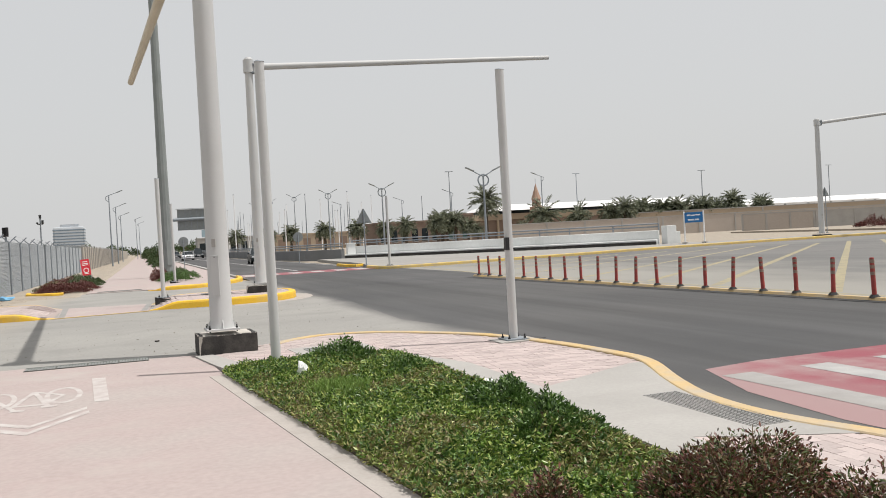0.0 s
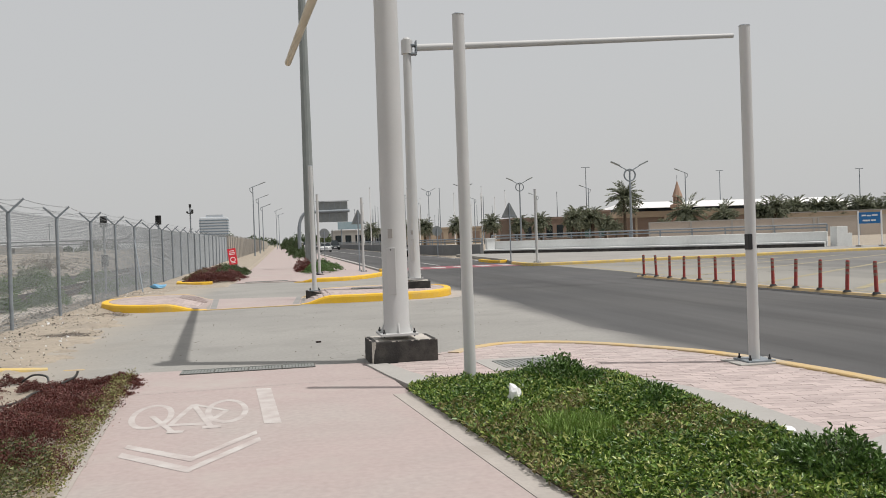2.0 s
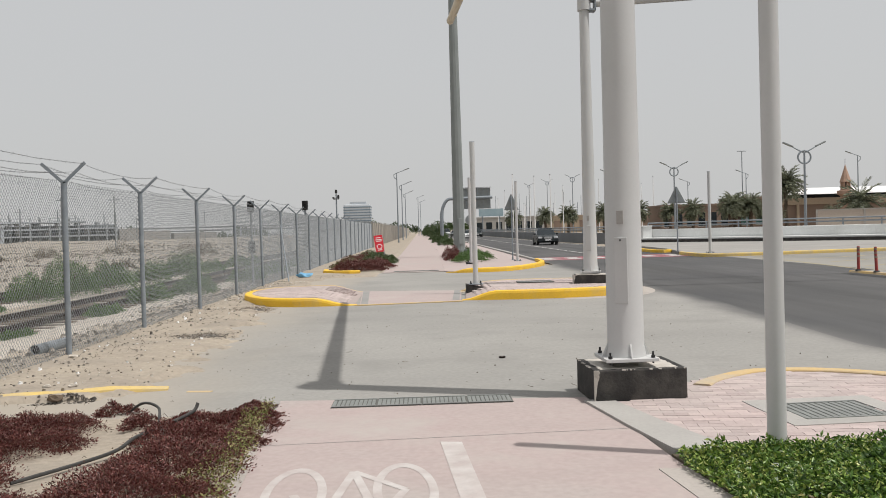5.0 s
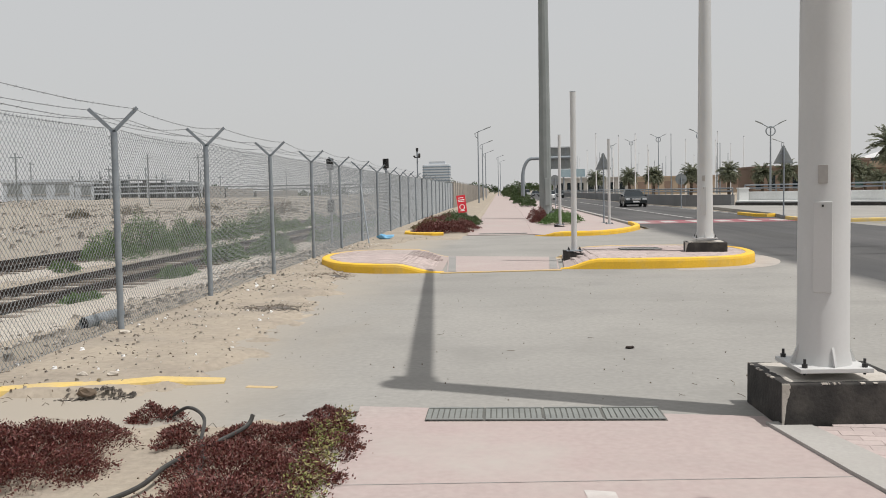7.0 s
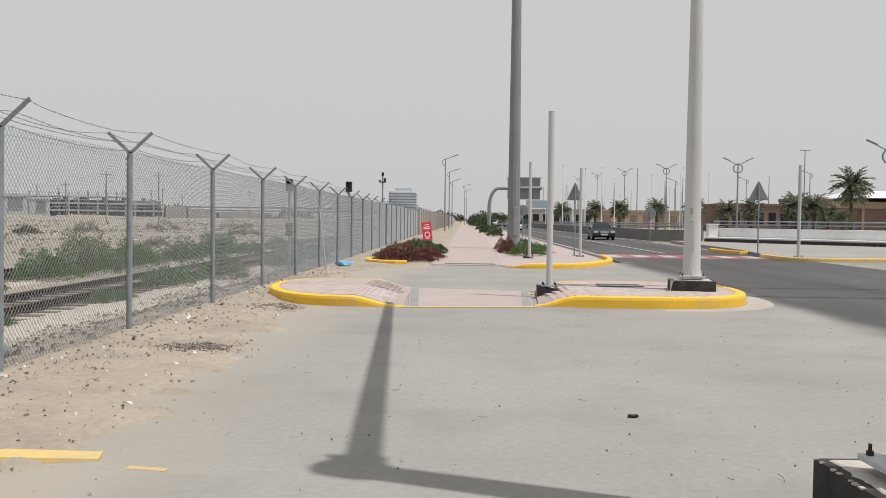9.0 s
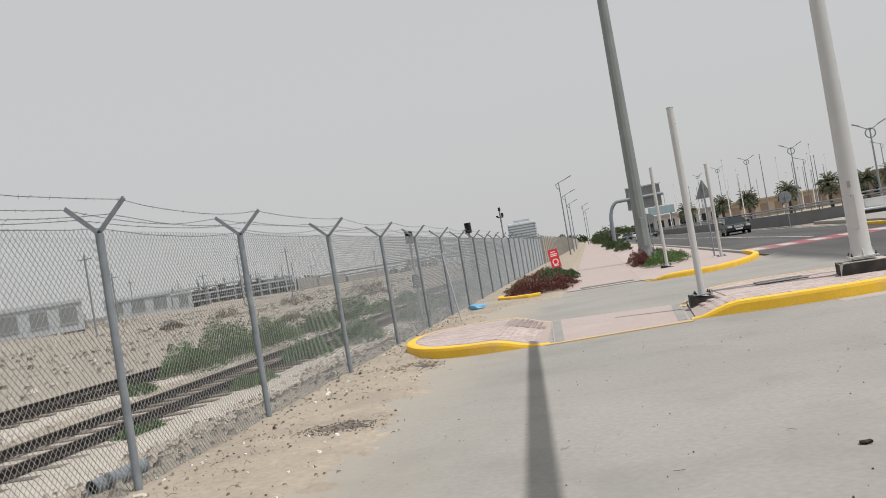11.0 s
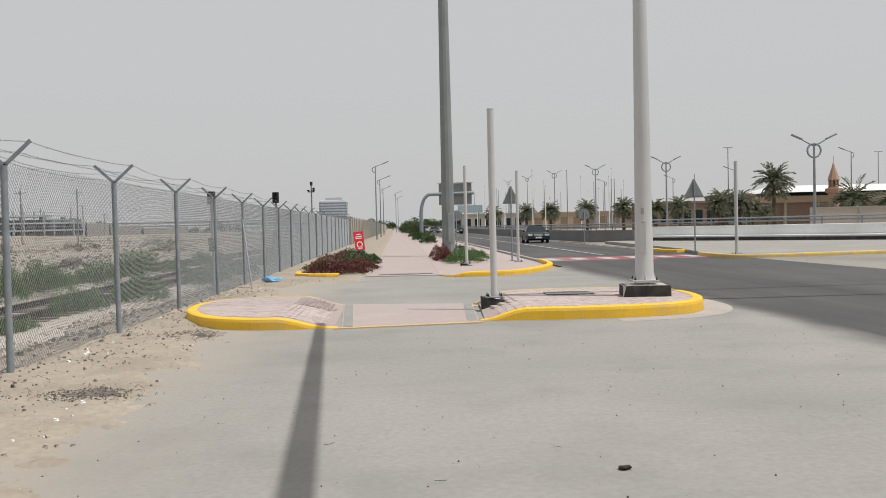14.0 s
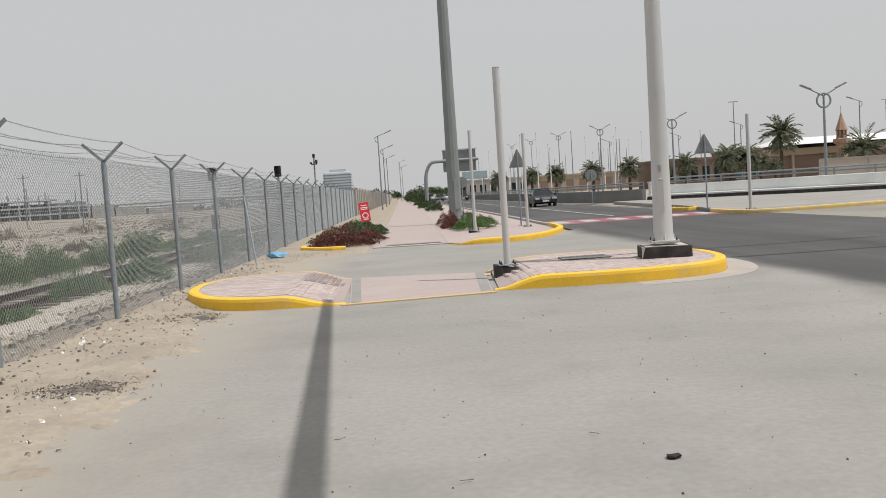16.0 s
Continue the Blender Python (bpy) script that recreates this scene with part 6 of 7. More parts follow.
def single_lamp(at, h, d, label, arm=1.7):
    s = thing("street_lamp", at, label, "street lamp")
    bm = bmesh.new(); tube(bm, [(0, 0, 0), (0, 0, h)], [0.11, 0.06], 10); part("pole", bm, M_GALV, s)
    bm = bmesh.new(); tube(bm, [(0, 0, h - 0.9), (-d * 0.35, 0, h - 0.6), (-d * 0.4, 0, h - 0.2), (0, 0, h), (d * arm * 0.6, 0, h + 0.35)], 0.05, 8); a = part("arm", bm, M_GALV, s)
    bm = bmesh.new(); box(bm, 0, -0.13, -0.05, 0.85, 0.13, 0.06, Matrix.Translation((d * arm * 0.55, 0, h + 0.33)) @ Matrix.Rotation(-d * radians(20), 4, "Y") @ Matrix.Diagonal((d, 1, 1, 1)), 0.03); part("lamp_head", bm, M_SIGNB, a)
    return s


for i, (x, y) in enumerate(((-3.5, 124), (-3.5, 155), (-3.5, 190), (-0.9, 260), (-0.2, 300))):
    single_lamp((x, y, 0.05), 9.4 if y < 200 else 11.2, 1, "tall single-arm street lamp beside the pavement")
for x, y, h, d in ((61, 126.7, 10.3, -1), (54, 150, 9.5, -1), (52, 175, 9.6, -1), (40, 180, 9.5, -1)):
    single_lamp((x, y, 0), h, d, "tall single-arm street lamp beyond the underpass")
r = random.Random(77)
for i in range(44):
    x = 18 + 42 * r.random() ** 0.8; y = 175 + 130 * r.random()
    s = thing("flagpole", (x, y, 0), "slender white flagpole without a flag", "flagpole", "row of flagpoles")
    h = r.uniform(8, 13)
    bm = bmesh.new(); tube(bm, [(0, 0, 0), (0, 0, h)], [0.12, 0.06], 8); part("pole", bm, M_WHITE if r.random() < 0.6 else M_GALV, s)
    bm = bmesh.new(); tube(bm, [(0, 0, h), (0, 0, h + 0.15)], 0.1, 8); part("finial", bm, M_GALV, s)
for x, y, h in ((62.4, 174, 15.1), (119, 165, 13), (164, 175, 14), (101, 190, 15)):
    s = thing("mast", (x, y, 0), "tall slender lighting mast", "mast")
    bm = bmesh.new(); tube(bm, [(0, 0, 0), (0, 0, h)], [0.14, 0.08], 8); part("pole", bm, M_GALV, s)
    bm = bmesh.new(); box(bm, -0.9, -0.1, h, 0.9, 0.1, h + 0.12); part("head", bm, M_GALV, s)


# ---- date palms ----
def palm(at, trunk_h, R, label, seed, fronds=84):
    r_ = np.random.RandomState(seed)
    p = thing("date_palm", at, label, "palm tree", "date palms")
    bm = bmesh.new(); n = 9
    pts = [(0.06 * math.sin(i * 1.3), 0.05 * math.cos(i), trunk_h * i / n) for i in range(n + 1)]
    tube(bm, pts, [0.30 - 0.07 * i / n + 0.03 * (i % 2) for i in range(n + 1)], 10); part("trunk", bm, M_TRUNK, p)
    base, dirs, bm = [], [], bmesh.new()
    for k in range(fronds):
        a = r_.uniform(0, 6.28); el = radians(r_.uniform(-38, 80)); L = R * r_.uniform(0.85, 1.15)
        d = Vector((math.cos(a) * math.cos(el), math.sin(a) * math.cos(el), math.sin(el)))
        pos = Vector((0, 0, trunk_h)); pl = [pos.copy()]
        for s in range(10):
            d = (d + Vector((0, 0, -0.135))).normalized()
            pos = pos + d * (L / 10); pl.append(pos.copy())
            side = d.cross(Vector((0, 0, 1))).normalized()
            if s > 0:
                for sg in (-1, 1):
                    for q in range(3):
                        b = pos - d * (L / 10) * q / 3
                        base.append(b); dirs.append(d * 0.75 + side * sg * 0.9 + Vector((0, 0, r_.uniform(-0.1, 0.35))))
        tube(bm, pl, [0.035] * 5 + [0.02] * 6, 4)
    part("rib_frame", bm, L_PALM, p)
    leaf_mesh("crown", base, dirs, R * 0.22, L_PALM, p, "", "", 0.17, seed)
    return p


palm((63.0, 155.5, 0), 7.6, 3.3, "tall date palm with a full drooping crown", 1, 64)
pb = palm((58.9, 122, 0), 3.7, 3.0, "squat date palm with a wide crown", 2, 60)
pc = palm((52, 143, 0), 4.1, 2.2, "date palm with an arching crown", 3)
rp = random.Random(4)
for x, y, s in ((48, 141, 0.95), (50.5, 146, 1.05), (54.5, 139, 0.6), (62.5, 138, 0.6), (44, 160, 0.9), (47.5, 158, 0.95), (55, 156, 1.0), (57, 150, 0.8), (41, 170, 1.0), (36, 178, 1.0), (31, 190, 1.0), (27.5, 200, 1.0), (22, 215, 1.0)):
    o = copy_thing(pc, pose(x, y, 0, 0, 0, rp.uniform(0, 360))); o.scale = (s, s, s)
for i in range(18):
    x = 72 + i * 1.95 + rp.uniform(-0.8, 0.8); s = rp.uniform(0.82, 1.02)
    o = copy_thing(pc if i % 3 else pb, pose(x, 131 + rp.uniform(-4, 4), 0.2, 0, 0, rp.uniform(0, 360))); o.scale = (s, s, s * rp.uniform(0.95, 1.1))

# ---- walls and buildings across the road ----
def wall_run(name, pts, z, material, label, piers=6.0):
    w = thing(name, (0, 0, 0), label, "wall", kind="structure")
    for a, b in zip(pts, pts[1:]):
        a, b = Vector(a), Vector(b); d = (b - a); L = d.length; ang = math.atan2(d.y, d.x)
        m = Matrix.Translation((a.x, a.y, 0)) @ Matrix.Rotation(ang, 4, "Z")
        bm = bmesh.new(); box(bm, 0, -0.12, -0.1, L, 0.12, z, m); part("wall_panel", bm, material, w)
        bm = bmesh.new(); box(bm, 0, -0.18, z + 0.002, L, 0.18, z + 0.14, m); part("coping", bm, M_SLAB, w)
        bm = bmesh.new()
        for k in range(int(L / piers) + 1):
            box(bm, k * piers - 0.12, -0.2, -0.1, k * piers + 0.12, -0.122, z, m)
        part("piers", bm, M_SLAB, w)
    return w


wall_run("wall_compound", [(51.5, 119.1), (76, 116), (125, 108)], 2.66, M_BEIGEW, "long beige compound wall behind the underpass")
wall_run("wall_tan", [(78, 128), (140, 119)], 3.62, M_TANW, "tan rendered wall below the palms", 12)
wall_run("wall_boundary", [(73, 93.5), (81.5, 90)], 2.15, M_BEIGEW, "pinkish block boundary wall", 3)
wall_run("wall_boundary_white", [(81.6, 90), (101, 84)], 2.1, M_SLAB, "pale grey boundary wall", 5)
tagged(slab("side_verge", [(62, 55), (110, 55), (110, 82), (81, 88), (70, 92)], 0.12, 0.2, M_SAND), "raised sandy verge by the boundary wall", "verge", kind="structure")
for x, y in ((70, 70), (73, 70.5), (76, 70), (79, 69.5), (82, 69), (86, 68), (91, 68), (96, 67)):
    k += 1
    bush("verge_shrub", (x, y, 0.1), 1.7, 1.0, 1.0 if x < 85 else 1.7, 1200, 0.2, L_RED if x < 76 else L_BRONZE if x < 85 else L_HEDGE, "clipped shrub on the far verge", k, 10)

shed = thing("long_shed", (150, 188, 0), "long low building with a white sheet roof", "building")
bm = bmesh.new(); box(bm, -70, -8, -0.1, 80, 8, 5.0); part("wall", bm, M_TANW, shed)
bm = bmesh.new()
for a, b, c in ((-72, 82, 0),):
    v = [bm.verts.new(q) for q in ((a, -9.5, 5.0), (b, -9.5, 5.0), (b, 0, 6.7), (a, 0, 6.7), (a, 9.5, 5.0), (b, 9.5, 5.0), (a, -9.5, 4.7), (b, -9.5, 4.7))]
    for f in ((0, 1, 2, 3), (3, 2, 5, 4), (6, 7, 1, 0)):
        bm.faces.new([v[i] for i in f])
roof = part("roof", bm, M_ROOFW, shed, "white sheet metal roof")
bm = bmesh.new()
for i in range(40):
    u = -71 + i * 3.9
    v = [bm.verts.new(q) for q in ((u, -9.5, 5.04), (u + 0.15, -9.5, 5.04), (u + 0.15, 0, 6.74), (u, 0, 6.74))]
    bm.faces.new(v)
part("roof_seams", bm, M_SLAB, roof)
for i in range(18):
    bm = bmesh.new(); box(bm, -66 + i * 8, -8.12, 1.6, -63 + i * 8, -8.02, 3.6); part("window", bm, M_GLASSD, shed)

gal = thing("covered_walkway", (118, 150, 0), "long steel-framed white canopy", "canopy")
bm = bmesh.new(); box(bm, -16, -2, 4.4, 34, 2, 4.6); part("roof", bm, M_ROOFW, gal)
for i in range(9):
    bm = bmesh.new(); box(bm, -15 + i * 6, -1.8, -0.1, -14.7 + i * 6, -1.5, 4.4); part("column", bm, M_SIGNB, gal)


def block_house(at, w, d, h, material, label, nw, floors, glass, rz=0):
    b = thing("building", at, label, "building", rz=rz)
    bm = bmesh.new(); box(bm, -w / 2, -d / 2, -0.1, w / 2, d / 2, h); part("wall", bm, material, b)
    bm = bmesh.new(); box(bm, -w / 2 - 0.15, -d / 2 - 0.15, h, w / 2 + 0.15, d / 2 + 0.15, h + 0.4); part("parapet", bm, material, b)
    for f in range(floors):
        for i in range(nw):
            x = -w / 2 + (i + 0.5) * w / nw; z = h / floors * f + 0.9; ww = w / nw * 0.3
            bm = bmesh.new(); box(bm, x - ww, -d / 2 - 0.03, z, x + ww, -d / 2 + 0.05, z + h / floors * 0.55); wi = part("window", bm, glass, b)
            bm = bmesh.new(); box(bm, x - ww - 0.1, -d / 2 - 0.12, z - 0.12, x + ww + 0.1, -d / 2 - 0.0, z - 0.002); part("sill", bm, M_SLAB, wi)
    return b


block_house((52, 172, 0), 15, 10, 4.6, M_BROWN, "low brown rendered building with arched shade", 7, 1, M_GLASSD)
block_house((61, 170, 0), 6, 9, 5.6, M_BROWN, "brown building end with green glass", 2, 1, M_GLASSG)
hall = thing("building", (86, 170, 0), "long brown hall with a tan fascia and a white roof", "building")
bm = bmesh.new(); box(bm, -24, -4, -0.1, 30, 6, 4.3); part("wall", bm, M_BROWN, hall)
bm = bmesh.new(); box(bm, -24.4, -4.4, 4.3, 30.4, 6.4, 5.5); part("fascia", bm, M_TANW, hall)
# dark box fills the gap below the roof as painted shade
bm = bmesh.new(); box(bm, -19, -3, 5.5, 29, 5, 6.15); part("clerestory", bm, M_GLASSD, hall, "dark strip standing in for shade under the roof")
bm = bmesh.new()
v = [bm.verts.new(q) for q in ((-20, -5.5, 6.15), (31, -5.5, 6.15), (31, 1, 7.55), (-17, 1, 7.55), (-20, 7.5, 6.15), (31, 7.5, 6.15))]
for f in ((0, 1, 2, 3), (3, 2, 5, 4), (0, 3, 4), (1, 5, 2), (0, 4, 5, 1)):
    bm.faces.new([v[i] for i in f])
bmesh.ops.recalc_face_normals(bm, faces=bm.faces); part("roof", bm, M_ROOFW, hall, "white sheet metal roof")
for i in range(9):
    bm = bmesh.new(); box(bm, -23 + i * 6.2, -4.9, -0.1, -22.6 + i * 6.2, -4.5, 4.3); part("column", bm, M_TANW, hall)
block_house((46, 232, 0), 26, 10, 4.0, M_TANW, "low tan rendered building far off", 8, 1, M_BROWN)
block_house((10.5 + 22, 300, 0), 30, 10, 5, M_SLAB, "low white building far off", 9, 1, M_GLASSD)

mn = thing("minaret", (76.0, 160.5, -0.4), "tan stone minaret with a pointed spire", "minaret")
M_PINKST = mat("pinkish_stone", (0.40, 0.27, 0.20), (0.35, 0.235, 0.18), 0.9, 0.5, 8, 0.1)
bm = bmesh.new(); tube(bm, [(0, 0, 0), (0, 0, 7.2)], 0.95, 8); part("shaft", bm, M_PINKST, mn)
bm = bmesh.new(); tube(bm, [(0, 0, 6.0), (0, 0, 6.3), (0, 0, 6.9), (0, 0, 7.0)], [1.0, 1.5, 1.5, 1.0], 8); part("balcony", bm, M_PINKST, mn)
for kk in range(8):
    a = kk * math.pi / 4
    bm = bmesh.new(); box(bm, 0.62, -0.13, 6.9, 0.85, 0.13, 8.4, Matrix.Rotation(a, 4, "Z")); part("column", bm, M_PINKST, mn)
bm = bmesh.new(); tube(bm, [(0, 0, 6.9), (0, 0, 8.4)], 0.45, 8); part("core", bm, M_BROWN, mn)
bm = bmesh.new(); tube(bm, [(0, 0, 8.4), (0, 0, 8.6), (0, 0, 10.5), (0, 0, 11.6)], [1.05, 1.0, 0.35, 0.03], 8); part("spire", bm, M_PINKST, mn)
bm = bmesh.new(); tube(bm, [(0, 0, 11.5), (0, 0, 12.6)], 0.04, 6); part("finial", bm, M_GALV, mn)

tw = thing("office_tower", (-51, 720, 0), "pale round-cornered office tower on the horizon, haze painted into its colour", "tower")
bm = bmesh.new(); box(bm, -11, -9, -1, 11, 9, 24.5, None, 1.5); part("wall", bm, M_TOWER, tw)
for f in range(9):
    bm = bmesh.new(); box(bm, -11.1, -9.1, 4 + f * 2.2, 11.1, 9.1, 5.0 + f * 2.2, None, 0.3); part("window_band", bm, M_TBAND, tw)
bm = bmesh.new(); box(bm, -6, -6, 24.5, 7, 6, 26.5); part("roof_plant", bm, M_TOWER, tw)

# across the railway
# pale M_TOWER grey carries the haze of distance; none is modelled
pl = thing("industrial_plant", (-102, 248, 0.4), "pale grey multi-storey industrial plant with open floors, haze painted into its colour", "industrial plant", rz=22)
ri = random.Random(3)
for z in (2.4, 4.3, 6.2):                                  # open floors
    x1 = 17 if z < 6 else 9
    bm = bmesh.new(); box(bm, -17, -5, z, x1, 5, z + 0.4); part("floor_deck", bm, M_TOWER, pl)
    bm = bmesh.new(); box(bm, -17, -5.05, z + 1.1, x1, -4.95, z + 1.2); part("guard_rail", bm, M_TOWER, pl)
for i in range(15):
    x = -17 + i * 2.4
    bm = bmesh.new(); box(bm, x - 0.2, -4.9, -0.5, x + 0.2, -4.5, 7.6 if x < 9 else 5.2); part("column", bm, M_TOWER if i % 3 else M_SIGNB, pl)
for z in (0.0, 2.9, 4.8):
    for i in range(13):
        x = -16 + i * 2.5 + ri.uniform(-0.6, 0.6)
        if ri.random() < 0.3:
            continue
        bm = bmesh.new()
        if i % 2:
            tube(bm, [(x, -2, z), (x, -2, z + 1.35)], ri.uniform(0.5, 1.0), 12)
        else:
            box(bm, x - 0.9, -3, z, x + 0.8, 1, z + ri.uniform(0.7, 1.4))
        part("vessel", bm, M_SIGNB if ri.random() < 0.55 else M_SLAB, pl)
# darker box stands for the shade deep inside the open floors
bm = bmesh.new(); box(bm, -16.5, 3.5, -0.5, 16.5, 4.6, 5.5); part("rear_wall", bm, M_SIGNB, pl)
bm = bmesh.new(); box(bm, -20.5, -5, -0.5, -17.3, 4, 6.4); part("stair_block", bm, M_SIGNB, pl)
for x0, x1, h in ((17.4, 23, 4.2), (23.4, 31, 3.4), (32, 44, 2.6), (-34, -27, 4.6)):
    bm = bmesh.new(); box(bm, x0, -4, -0.5, x1, 4, h); part("annex", bm, M_SLAB, pl)
for i in range(7):
    x = -15 + i * 5.5 + ri.uniform(-2, 2)
    bm = bmesh.new(); tube(bm, [(x, 0, 0), (x, 0, ri.uniform(8.0, 10.5))], 0.14, 6); part("vent_stack", bm, M_SIGNB, pl)
rk = thing("pipe_rack", (-62, 330, 0.5), "long pale pipe rack on trestles", "pipe rack", rz=12)
for z in (3.2, 4.4):
    bm = bmesh.new(); box(bm, -45, -0.6, z, 45, 0.6, z + 0.45); part("pipe_run", bm, M_SIGNB, rk)
# trestles in the same grey with haze painted in
for i in range(19):
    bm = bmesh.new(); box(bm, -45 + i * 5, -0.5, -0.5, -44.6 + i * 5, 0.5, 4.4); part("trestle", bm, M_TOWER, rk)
# haze is put into the bluish walls and the softened grey window panes
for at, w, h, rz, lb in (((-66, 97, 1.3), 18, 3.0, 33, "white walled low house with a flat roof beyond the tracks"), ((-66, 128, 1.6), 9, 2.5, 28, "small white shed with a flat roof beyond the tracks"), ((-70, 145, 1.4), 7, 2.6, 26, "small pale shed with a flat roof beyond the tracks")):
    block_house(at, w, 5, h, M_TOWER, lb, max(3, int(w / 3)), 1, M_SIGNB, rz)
wt = thing("water_tank", (-63, 93.5, 4.72), "white water tank on a flat roof", "water tank")
bm = bmesh.new(); tube(bm, [(0, 0, -0.04), (0, 0, 1.0), (0, 0, 1.25)], [0.7, 0.7, 0.25], 14); part("tank", bm, M_WHITEW, wt)
for i, (x, y, w, h) in enumerate(((-150, 210, 40, 4.5), (-118, 190, 14, 2.6), (-190, 260, 60, 5))):
    block_house((x, y, -0.2), w, 8, h, M_SLAB, "low pale shed beyond the railway", 6, 1, M_GLASSD)
for i in range(14):
    x, y = -30 - ri.uniform(0, 130), ri.uniform(90, 260)
    s = thing("utility_pole", (x, y, -0.2), "slender utility pole on waste ground", "utility pole")
    h = ri.uniform(6, 9)
    bm = bmesh.new(); tube(bm, [(0, 0, 0), (0, 0, h)], 0.1, 6); part("pole", bm, M_SIGNB, s)
    bm = bmesh.new(); box(bm, -0.8, -0.05, h - 0.6, 0.8, 0.05, h - 0.5); part("crossarm", bm, M_SIGNB, s)
# tree line and low town on the horizon
for i in range(26):
    x = -150 + i * 16 + ri.uniform(-5, 5); k += 1
    if -75 < x < 8:
        continue
    bush("far_tree", (x, 400 + ri.uniform(-40, 60), 0), 9, 6, ri.uniform(4, 8), 700, 1.2, L_HEDGE, "distant hazy tree on the horizon", k, 8)
for x in (-30, -22, -14, -8, 9, 15, 22, 30, 38):
    k += 1
    bush("far_tree", (x, 470 + ri.uniform(-20, 40), 0), 7, 6, ri.uniform(4.5, 7.5), 600, 1.2, L_HEDGE, "distant hazy tree on the horizon", k, 8)


# ---- cars ----
def car(at, rz, paint, label, suv=False):
    c = thing("car", at, label, "car", rz=rz)
    L, W, H = (5.0, 1.82, 1.44) if not suv else (5.1, 2.0, 1.9)
    body = [(-L / 2, 0.35), (-L / 2 + 0.04, 0.62), (-L / 2 + 0.25, 0.78), (-L / 2 + 1.35, 0.90), (L / 2 - 1.2, 0.94), (L / 2 - 0.08, 0.88), (L / 2, 0.60), (L / 2 - 0.04, 0.32), (L / 2 - 0.5, 0.22), (-L / 2 + 0.4, 0.22)]
    def loft(prof, w0, top_in, z_in):
        bm = bmesh.new(); rows = []
        for s, k in ((-1, 0.86), (-1, 1.0), (1, 1.0), (1, 0.86)):
            sh = 0.985 if k < 1 else 1.0
            rows.append([bm.verts.new((x * sh if k == 1 else x * 0.965, s * (w0 / 2) * (k if k == 1 else 0.9) * (1 - top_in * max(0, z - z_in)) if k == 1 else s * (w0 / 2) * 0.5, z)) for x, z in prof])
        order = [rows[1], rows[2]]
        n = len(prof)
        a, b = order
        for i in range(n):
            bm.faces.new((a[i], a[(i + 1) % n], b[(i + 1) % n], b[i]))
        bm.faces.new(a[::-1]); bm.faces.new(b)
        bmesh.ops.delete(bm, geom=[v for v in bm.verts if not v.link_faces], context="VERTS")
        bmesh.ops.recalc_face_normals(bm, faces=bm.faces)
        es = [e for e in bm.edges if abs(e.verts[0].co.y - e.verts[1].co.y) < 0.1]
        bmesh.ops.bevel(bm, geom=es, offset=0.06, segments=2, affect="EDGES")
        return bm
    bd = part("body", loft(body, W, 0.10, 0.6), paint, c)
    cab = [(-L / 2 + 1.4, 0.86), (-L / 2 + 2.25, H - 0.07), (-L / 2 + 2.6, H - 0.01), (L / 2 - 1.85, H - 0.01), (L / 2 - 1.5, H - 0.08), (L / 2 - 0.85, 0.9)]
    part("cabin", loft(cab, W * 0.94, 0.42, 0.9), M_GLASSD, c, "dark tinted glasshouse")
    bm = bmesh.new(); box(bm, -L / 2 + 2.5, -W * 0.355, H - 0.03, L / 2 - 1.8, W * 0.355, H + 0.012, None, 0.02); part("roof", bm, paint, c)
    for sx in (-L / 2 + 0.92, L / 2 - 1.0):
        for sy in (-1, 1):
            bm = bmesh.new(); tube(bm, [(sx, sy * (W / 2 - 0.2), 0.32), (sx, sy * (W / 2 + 0.015), 0.32)], 0.32, 22); wh = part("wheel", bm, M_RUBB, c)
            bm = bmesh.new(); tube(bm, [(sx, sy * (W / 2 + 0.016), 0.32), (sx, sy * (W / 2 + 0.025), 0.32)], 0.2, 16); part("rim", bm, M_CHROME, wh)
    for sy in (-1, 1):
        bm = bmesh.new(); box(bm, -L / 2 + 0.0, sy * 0.68 - 0.18, 0.58, -L / 2 + 0.2, sy * 0.68 + 0.18, 0.74, None, 0.03); part("headlight", bm, M_LENS, c, "clear headlight")
        bm = bmesh.new(); box(bm, -0.75, sy * (W / 2 + 0.08) - 0.09, 0.9, -0.6, sy * (W / 2 + 0.08) + 0.09, 1.04, None, 0.03); part("mirror", bm, paint, c)
    bm = bmesh.new(); box(bm, -L / 2 - 0.015, -0.36, 0.55, -L / 2 + 0.1, 0.36, 0.74, None, 0.02); part("grille", bm, M_CHROME, c, "chrome grille")
    bm = bmesh.new(); box(bm, -L / 2 - 0.03, -0.26, 0.40, -L / 2 + 0.02, 0.26, 0.51); part("number_plate", bm, M_WHITE, c, "plain white plate")
    return c


car((10.6, 84.0, 0.0), 88, M_CAR, "dark green sedan driving along the road")
car((7.2, 148, 0.0), 90, M_CARW, "white car far along the road")
car((10.6, 178, 0.0), 90, M_CAR, "dark car far along the road", True)
car((7.4, 205, 0.0), 90, M_CAR, "dark car far along the road")
car((10.9, 232, 0.0), 90, M_CARW, "white car far along the road")
car((7.4, 262, 0.0), 90, M_CARW, "white car far along the road", True)

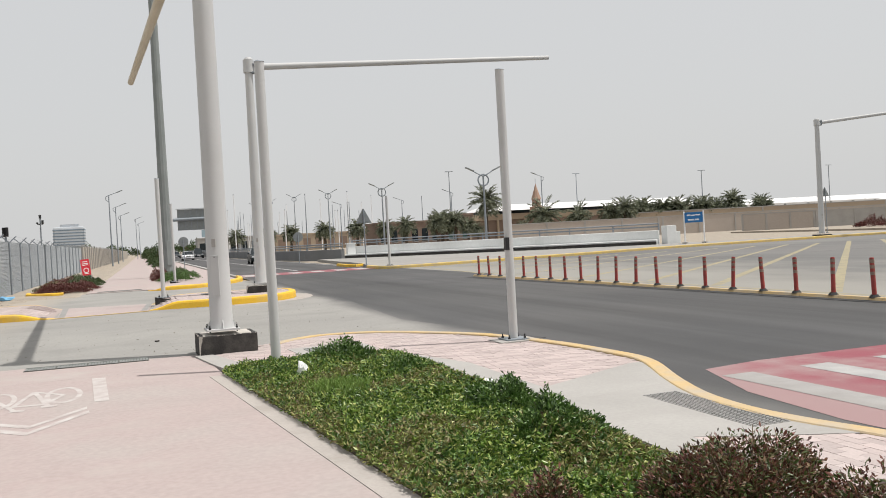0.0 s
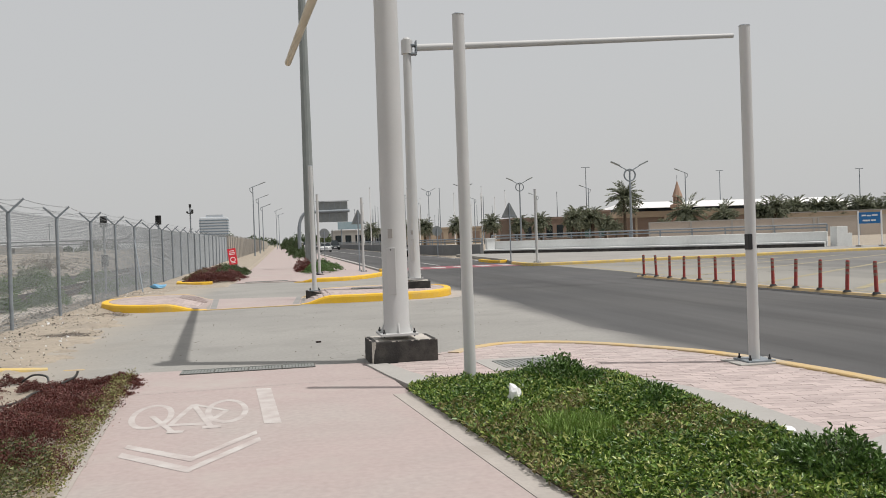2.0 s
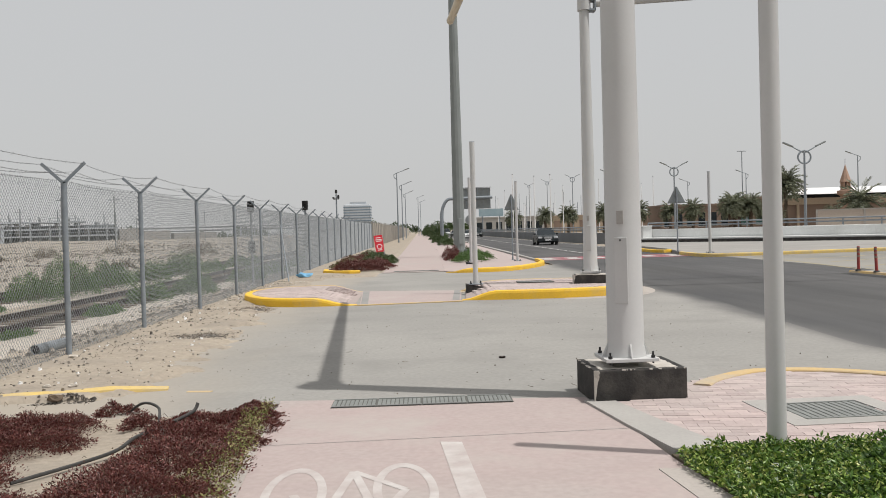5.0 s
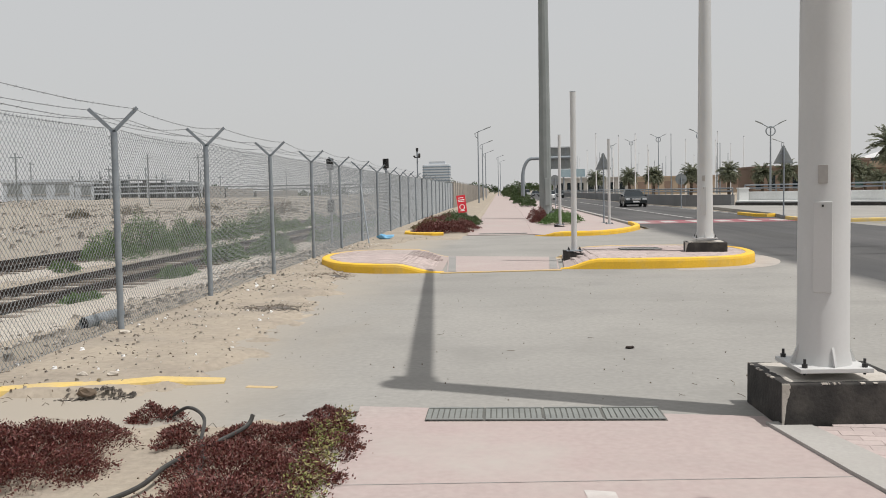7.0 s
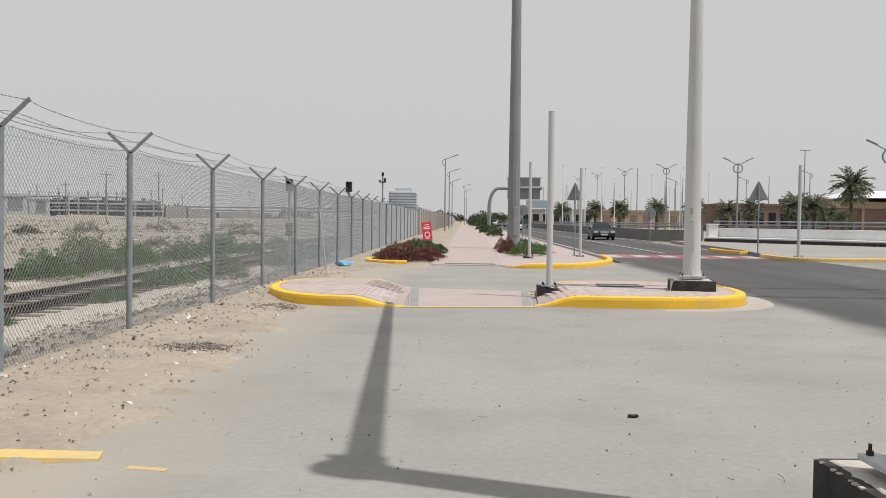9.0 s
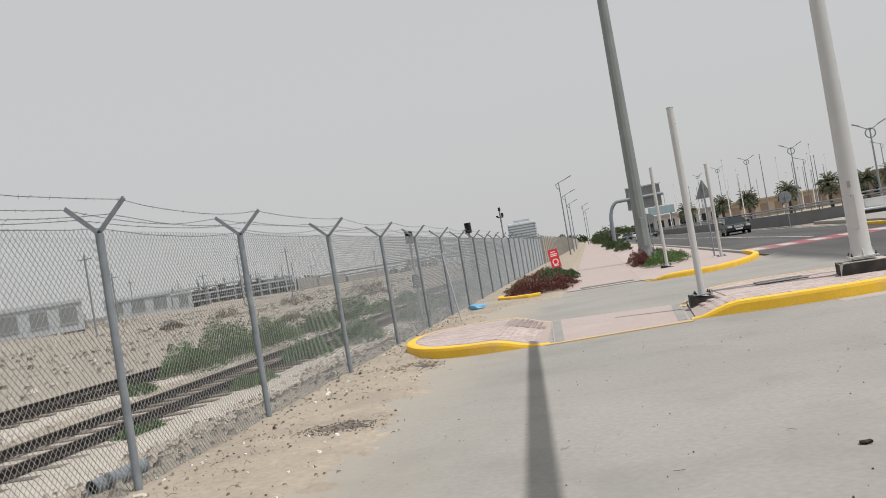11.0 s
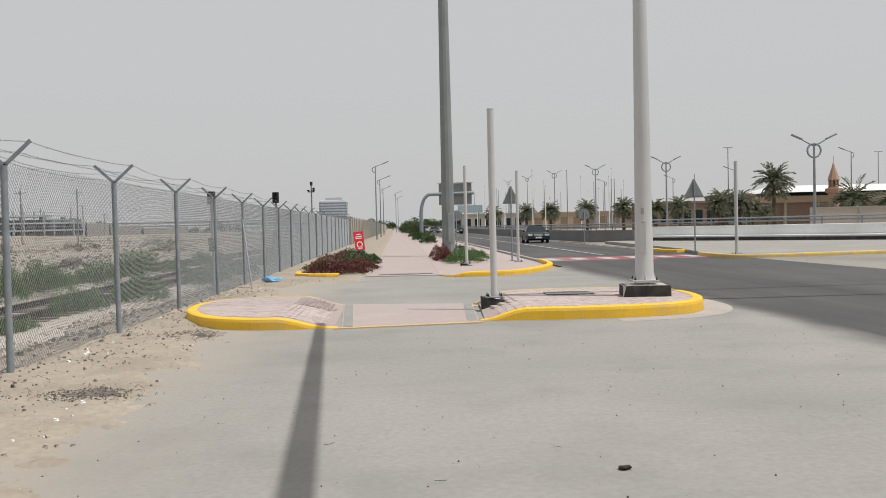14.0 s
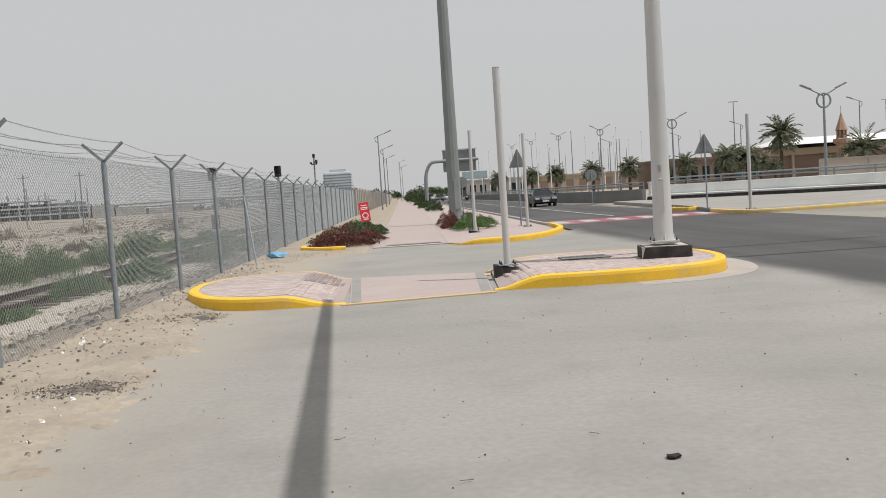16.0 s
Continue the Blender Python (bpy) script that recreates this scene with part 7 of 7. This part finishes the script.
# ---- block paving, piece by piece ----
def pave(parent, ok, bounds, zf, ang, origin, near, budget, lw=0.20, lb=0.10, hh=0.05):
    """Running-bond blocks: those inside the near stretch are pieces of their own, the rest one mesh."""
    rr = random.Random(8)
    g = 0.0016
    me = None
    verts, faces, count = [], [], 0
    ca, sa = math.cos(radians(ang)), math.sin(radians(ang))
    x0, x1, y0, y1 = bounds
    R = int(max(x1 - x0, y1 - y0) / lb) + 4
    for j in range(-R, R):
        for i in range(-R // 2, R // 2):
            u = (i + 0.5 * (j % 2)) * lw; v = j * lb
            x, y = origin[0] + u * ca - v * sa, origin[1] + u * sa + v * ca
            if not (x0 < x < x1 and y0 < y < y1 and ok(x, y)):
                continue
            z = zf(x, y) + rr.uniform(-0.0012, 0.0012)
            if near(x, y) and count < budget:
                count += 1
                if me is None:
                    bm = bmesh.new(); box(bm, -lw / 2 + g, -lb / 2 + g, -hh, lw / 2 - g, lb / 2 - g, 0)
                    o = part("paving_block", bm, M_PAVE, parent); me = o.data
                else:
                    o = new("paving_block", me); o.parent = parent
                o.location = (x, y, z); gx, gy = (zf(x + 0.05, y) - zf(x - 0.05, y)) / 0.1, (zf(x, y + 0.05) - zf(x, y - 0.05)) / 0.1
                o.rotation_mode = "QUATERNION"
                o.rotation_quaternion = Vector((0, 0, 1)).rotation_difference(Vector((-gx, -gy, 1))) @ Euler((rr.uniform(-0.004, 0.004), rr.uniform(-0.004, 0.004), radians(ang))).to_quaternion()
            else:
                k = len(verts)
                for du, dv, dz in ((-1, -1, 0), (1, -1, 0), (1, 1, 0), (-1, 1, 0), (-1, -1, -hh), (1, -1, -hh), (1, 1, -hh), (-1, 1, -hh)):
                    a, b = du * (lw / 2 - g), dv * (lb / 2 - g)
                    verts.append((x + a * ca - b * sa, y + a * sa + b * ca, z + dz))
                faces += [(k, k + 1, k + 2, k + 3), (k, k + 4, k + 5, k + 1), (k + 1, k + 5, k + 6, k + 2), (k + 2, k + 6, k + 7, k + 3), (k + 3, k + 7, k + 4, k)]
    if verts:
        o = raw("paving_blocks", verts, faces, M_PAVE, parent)
        o["kind"] = "stuff"


corner_poly = [(1.26, 12.40), (1.0, 13.6), (1.0, 14.12), (1.74, 14.12), (1.8, 14.6)] + [(p[0] - 0.2, p[1] - 0.16) for p in kr if p[1] > 9.9][2:] + [(5.4, 9.5), (3.75, 8.55), (3.75, 11.2), (3.6, 12.1)]
pave(bpy.data.objects["pavement_corner"], lambda x, y: inside(x, y, corner_poly) and not (2.34 < x < 3.14 and 13.1 < y < 13.8) and not (4.85 < x < 5.5 and 12.15 < y < 12.75), (1.0, 5.7, 8.8, 15.5), lambda x, y: 0.031, -7, (3, 12), lambda x, y: y < 12.9 and x > 3.6, 300)
south = [(3.8, 6.6), (4.4, 6.3), (5.0, 5.8), (5.15, 3.0), (5.2, -2), (3.8, -2)]
pave(bpy.data.objects["pavement_corner"], lambda x, y: inside(x, y, south), (3.7, 5.3, -2, 6.7), lambda x, y: 0.031, 90, (4, 4), lambda x, y: False, 0)
ir = [(p[0], p[1]) for p in irl]
il = [(p[0], p[1]) for p in ill]


def shrink(poly, k):
    cx, cy = sum(p[0] for p in poly) / len(poly), sum(p[1] for p in poly) / len(poly)
    return [(cx + (x - cx) * k, cy + (y - cy) * k) for x, y in poly]


irs, ils = shrink(ir, 0.88), shrink(il, 0.85)
pave(bpy.data.objects["pavement_island_a"], lambda x, y: inside(x, y, irs) and not (1.8 < x < 2.8 and 28.05 < y < 28.75), (0, 5, 25.5, 30), lambda x, y: isl_r_h(x, y) - 0.004, 45, (2, 27), lambda x, y: y < 27.0, 300)
pave(bpy.data.objects["pavement_island_b"], lambda x, y: inside(x, y, ils), (-5.2, -1.8, 25.5, 30.5), lambda x, y: isl_l_h(x, y) - 0.004, 0, (-3, 27), lambda x, y: y < 28.0, 300)
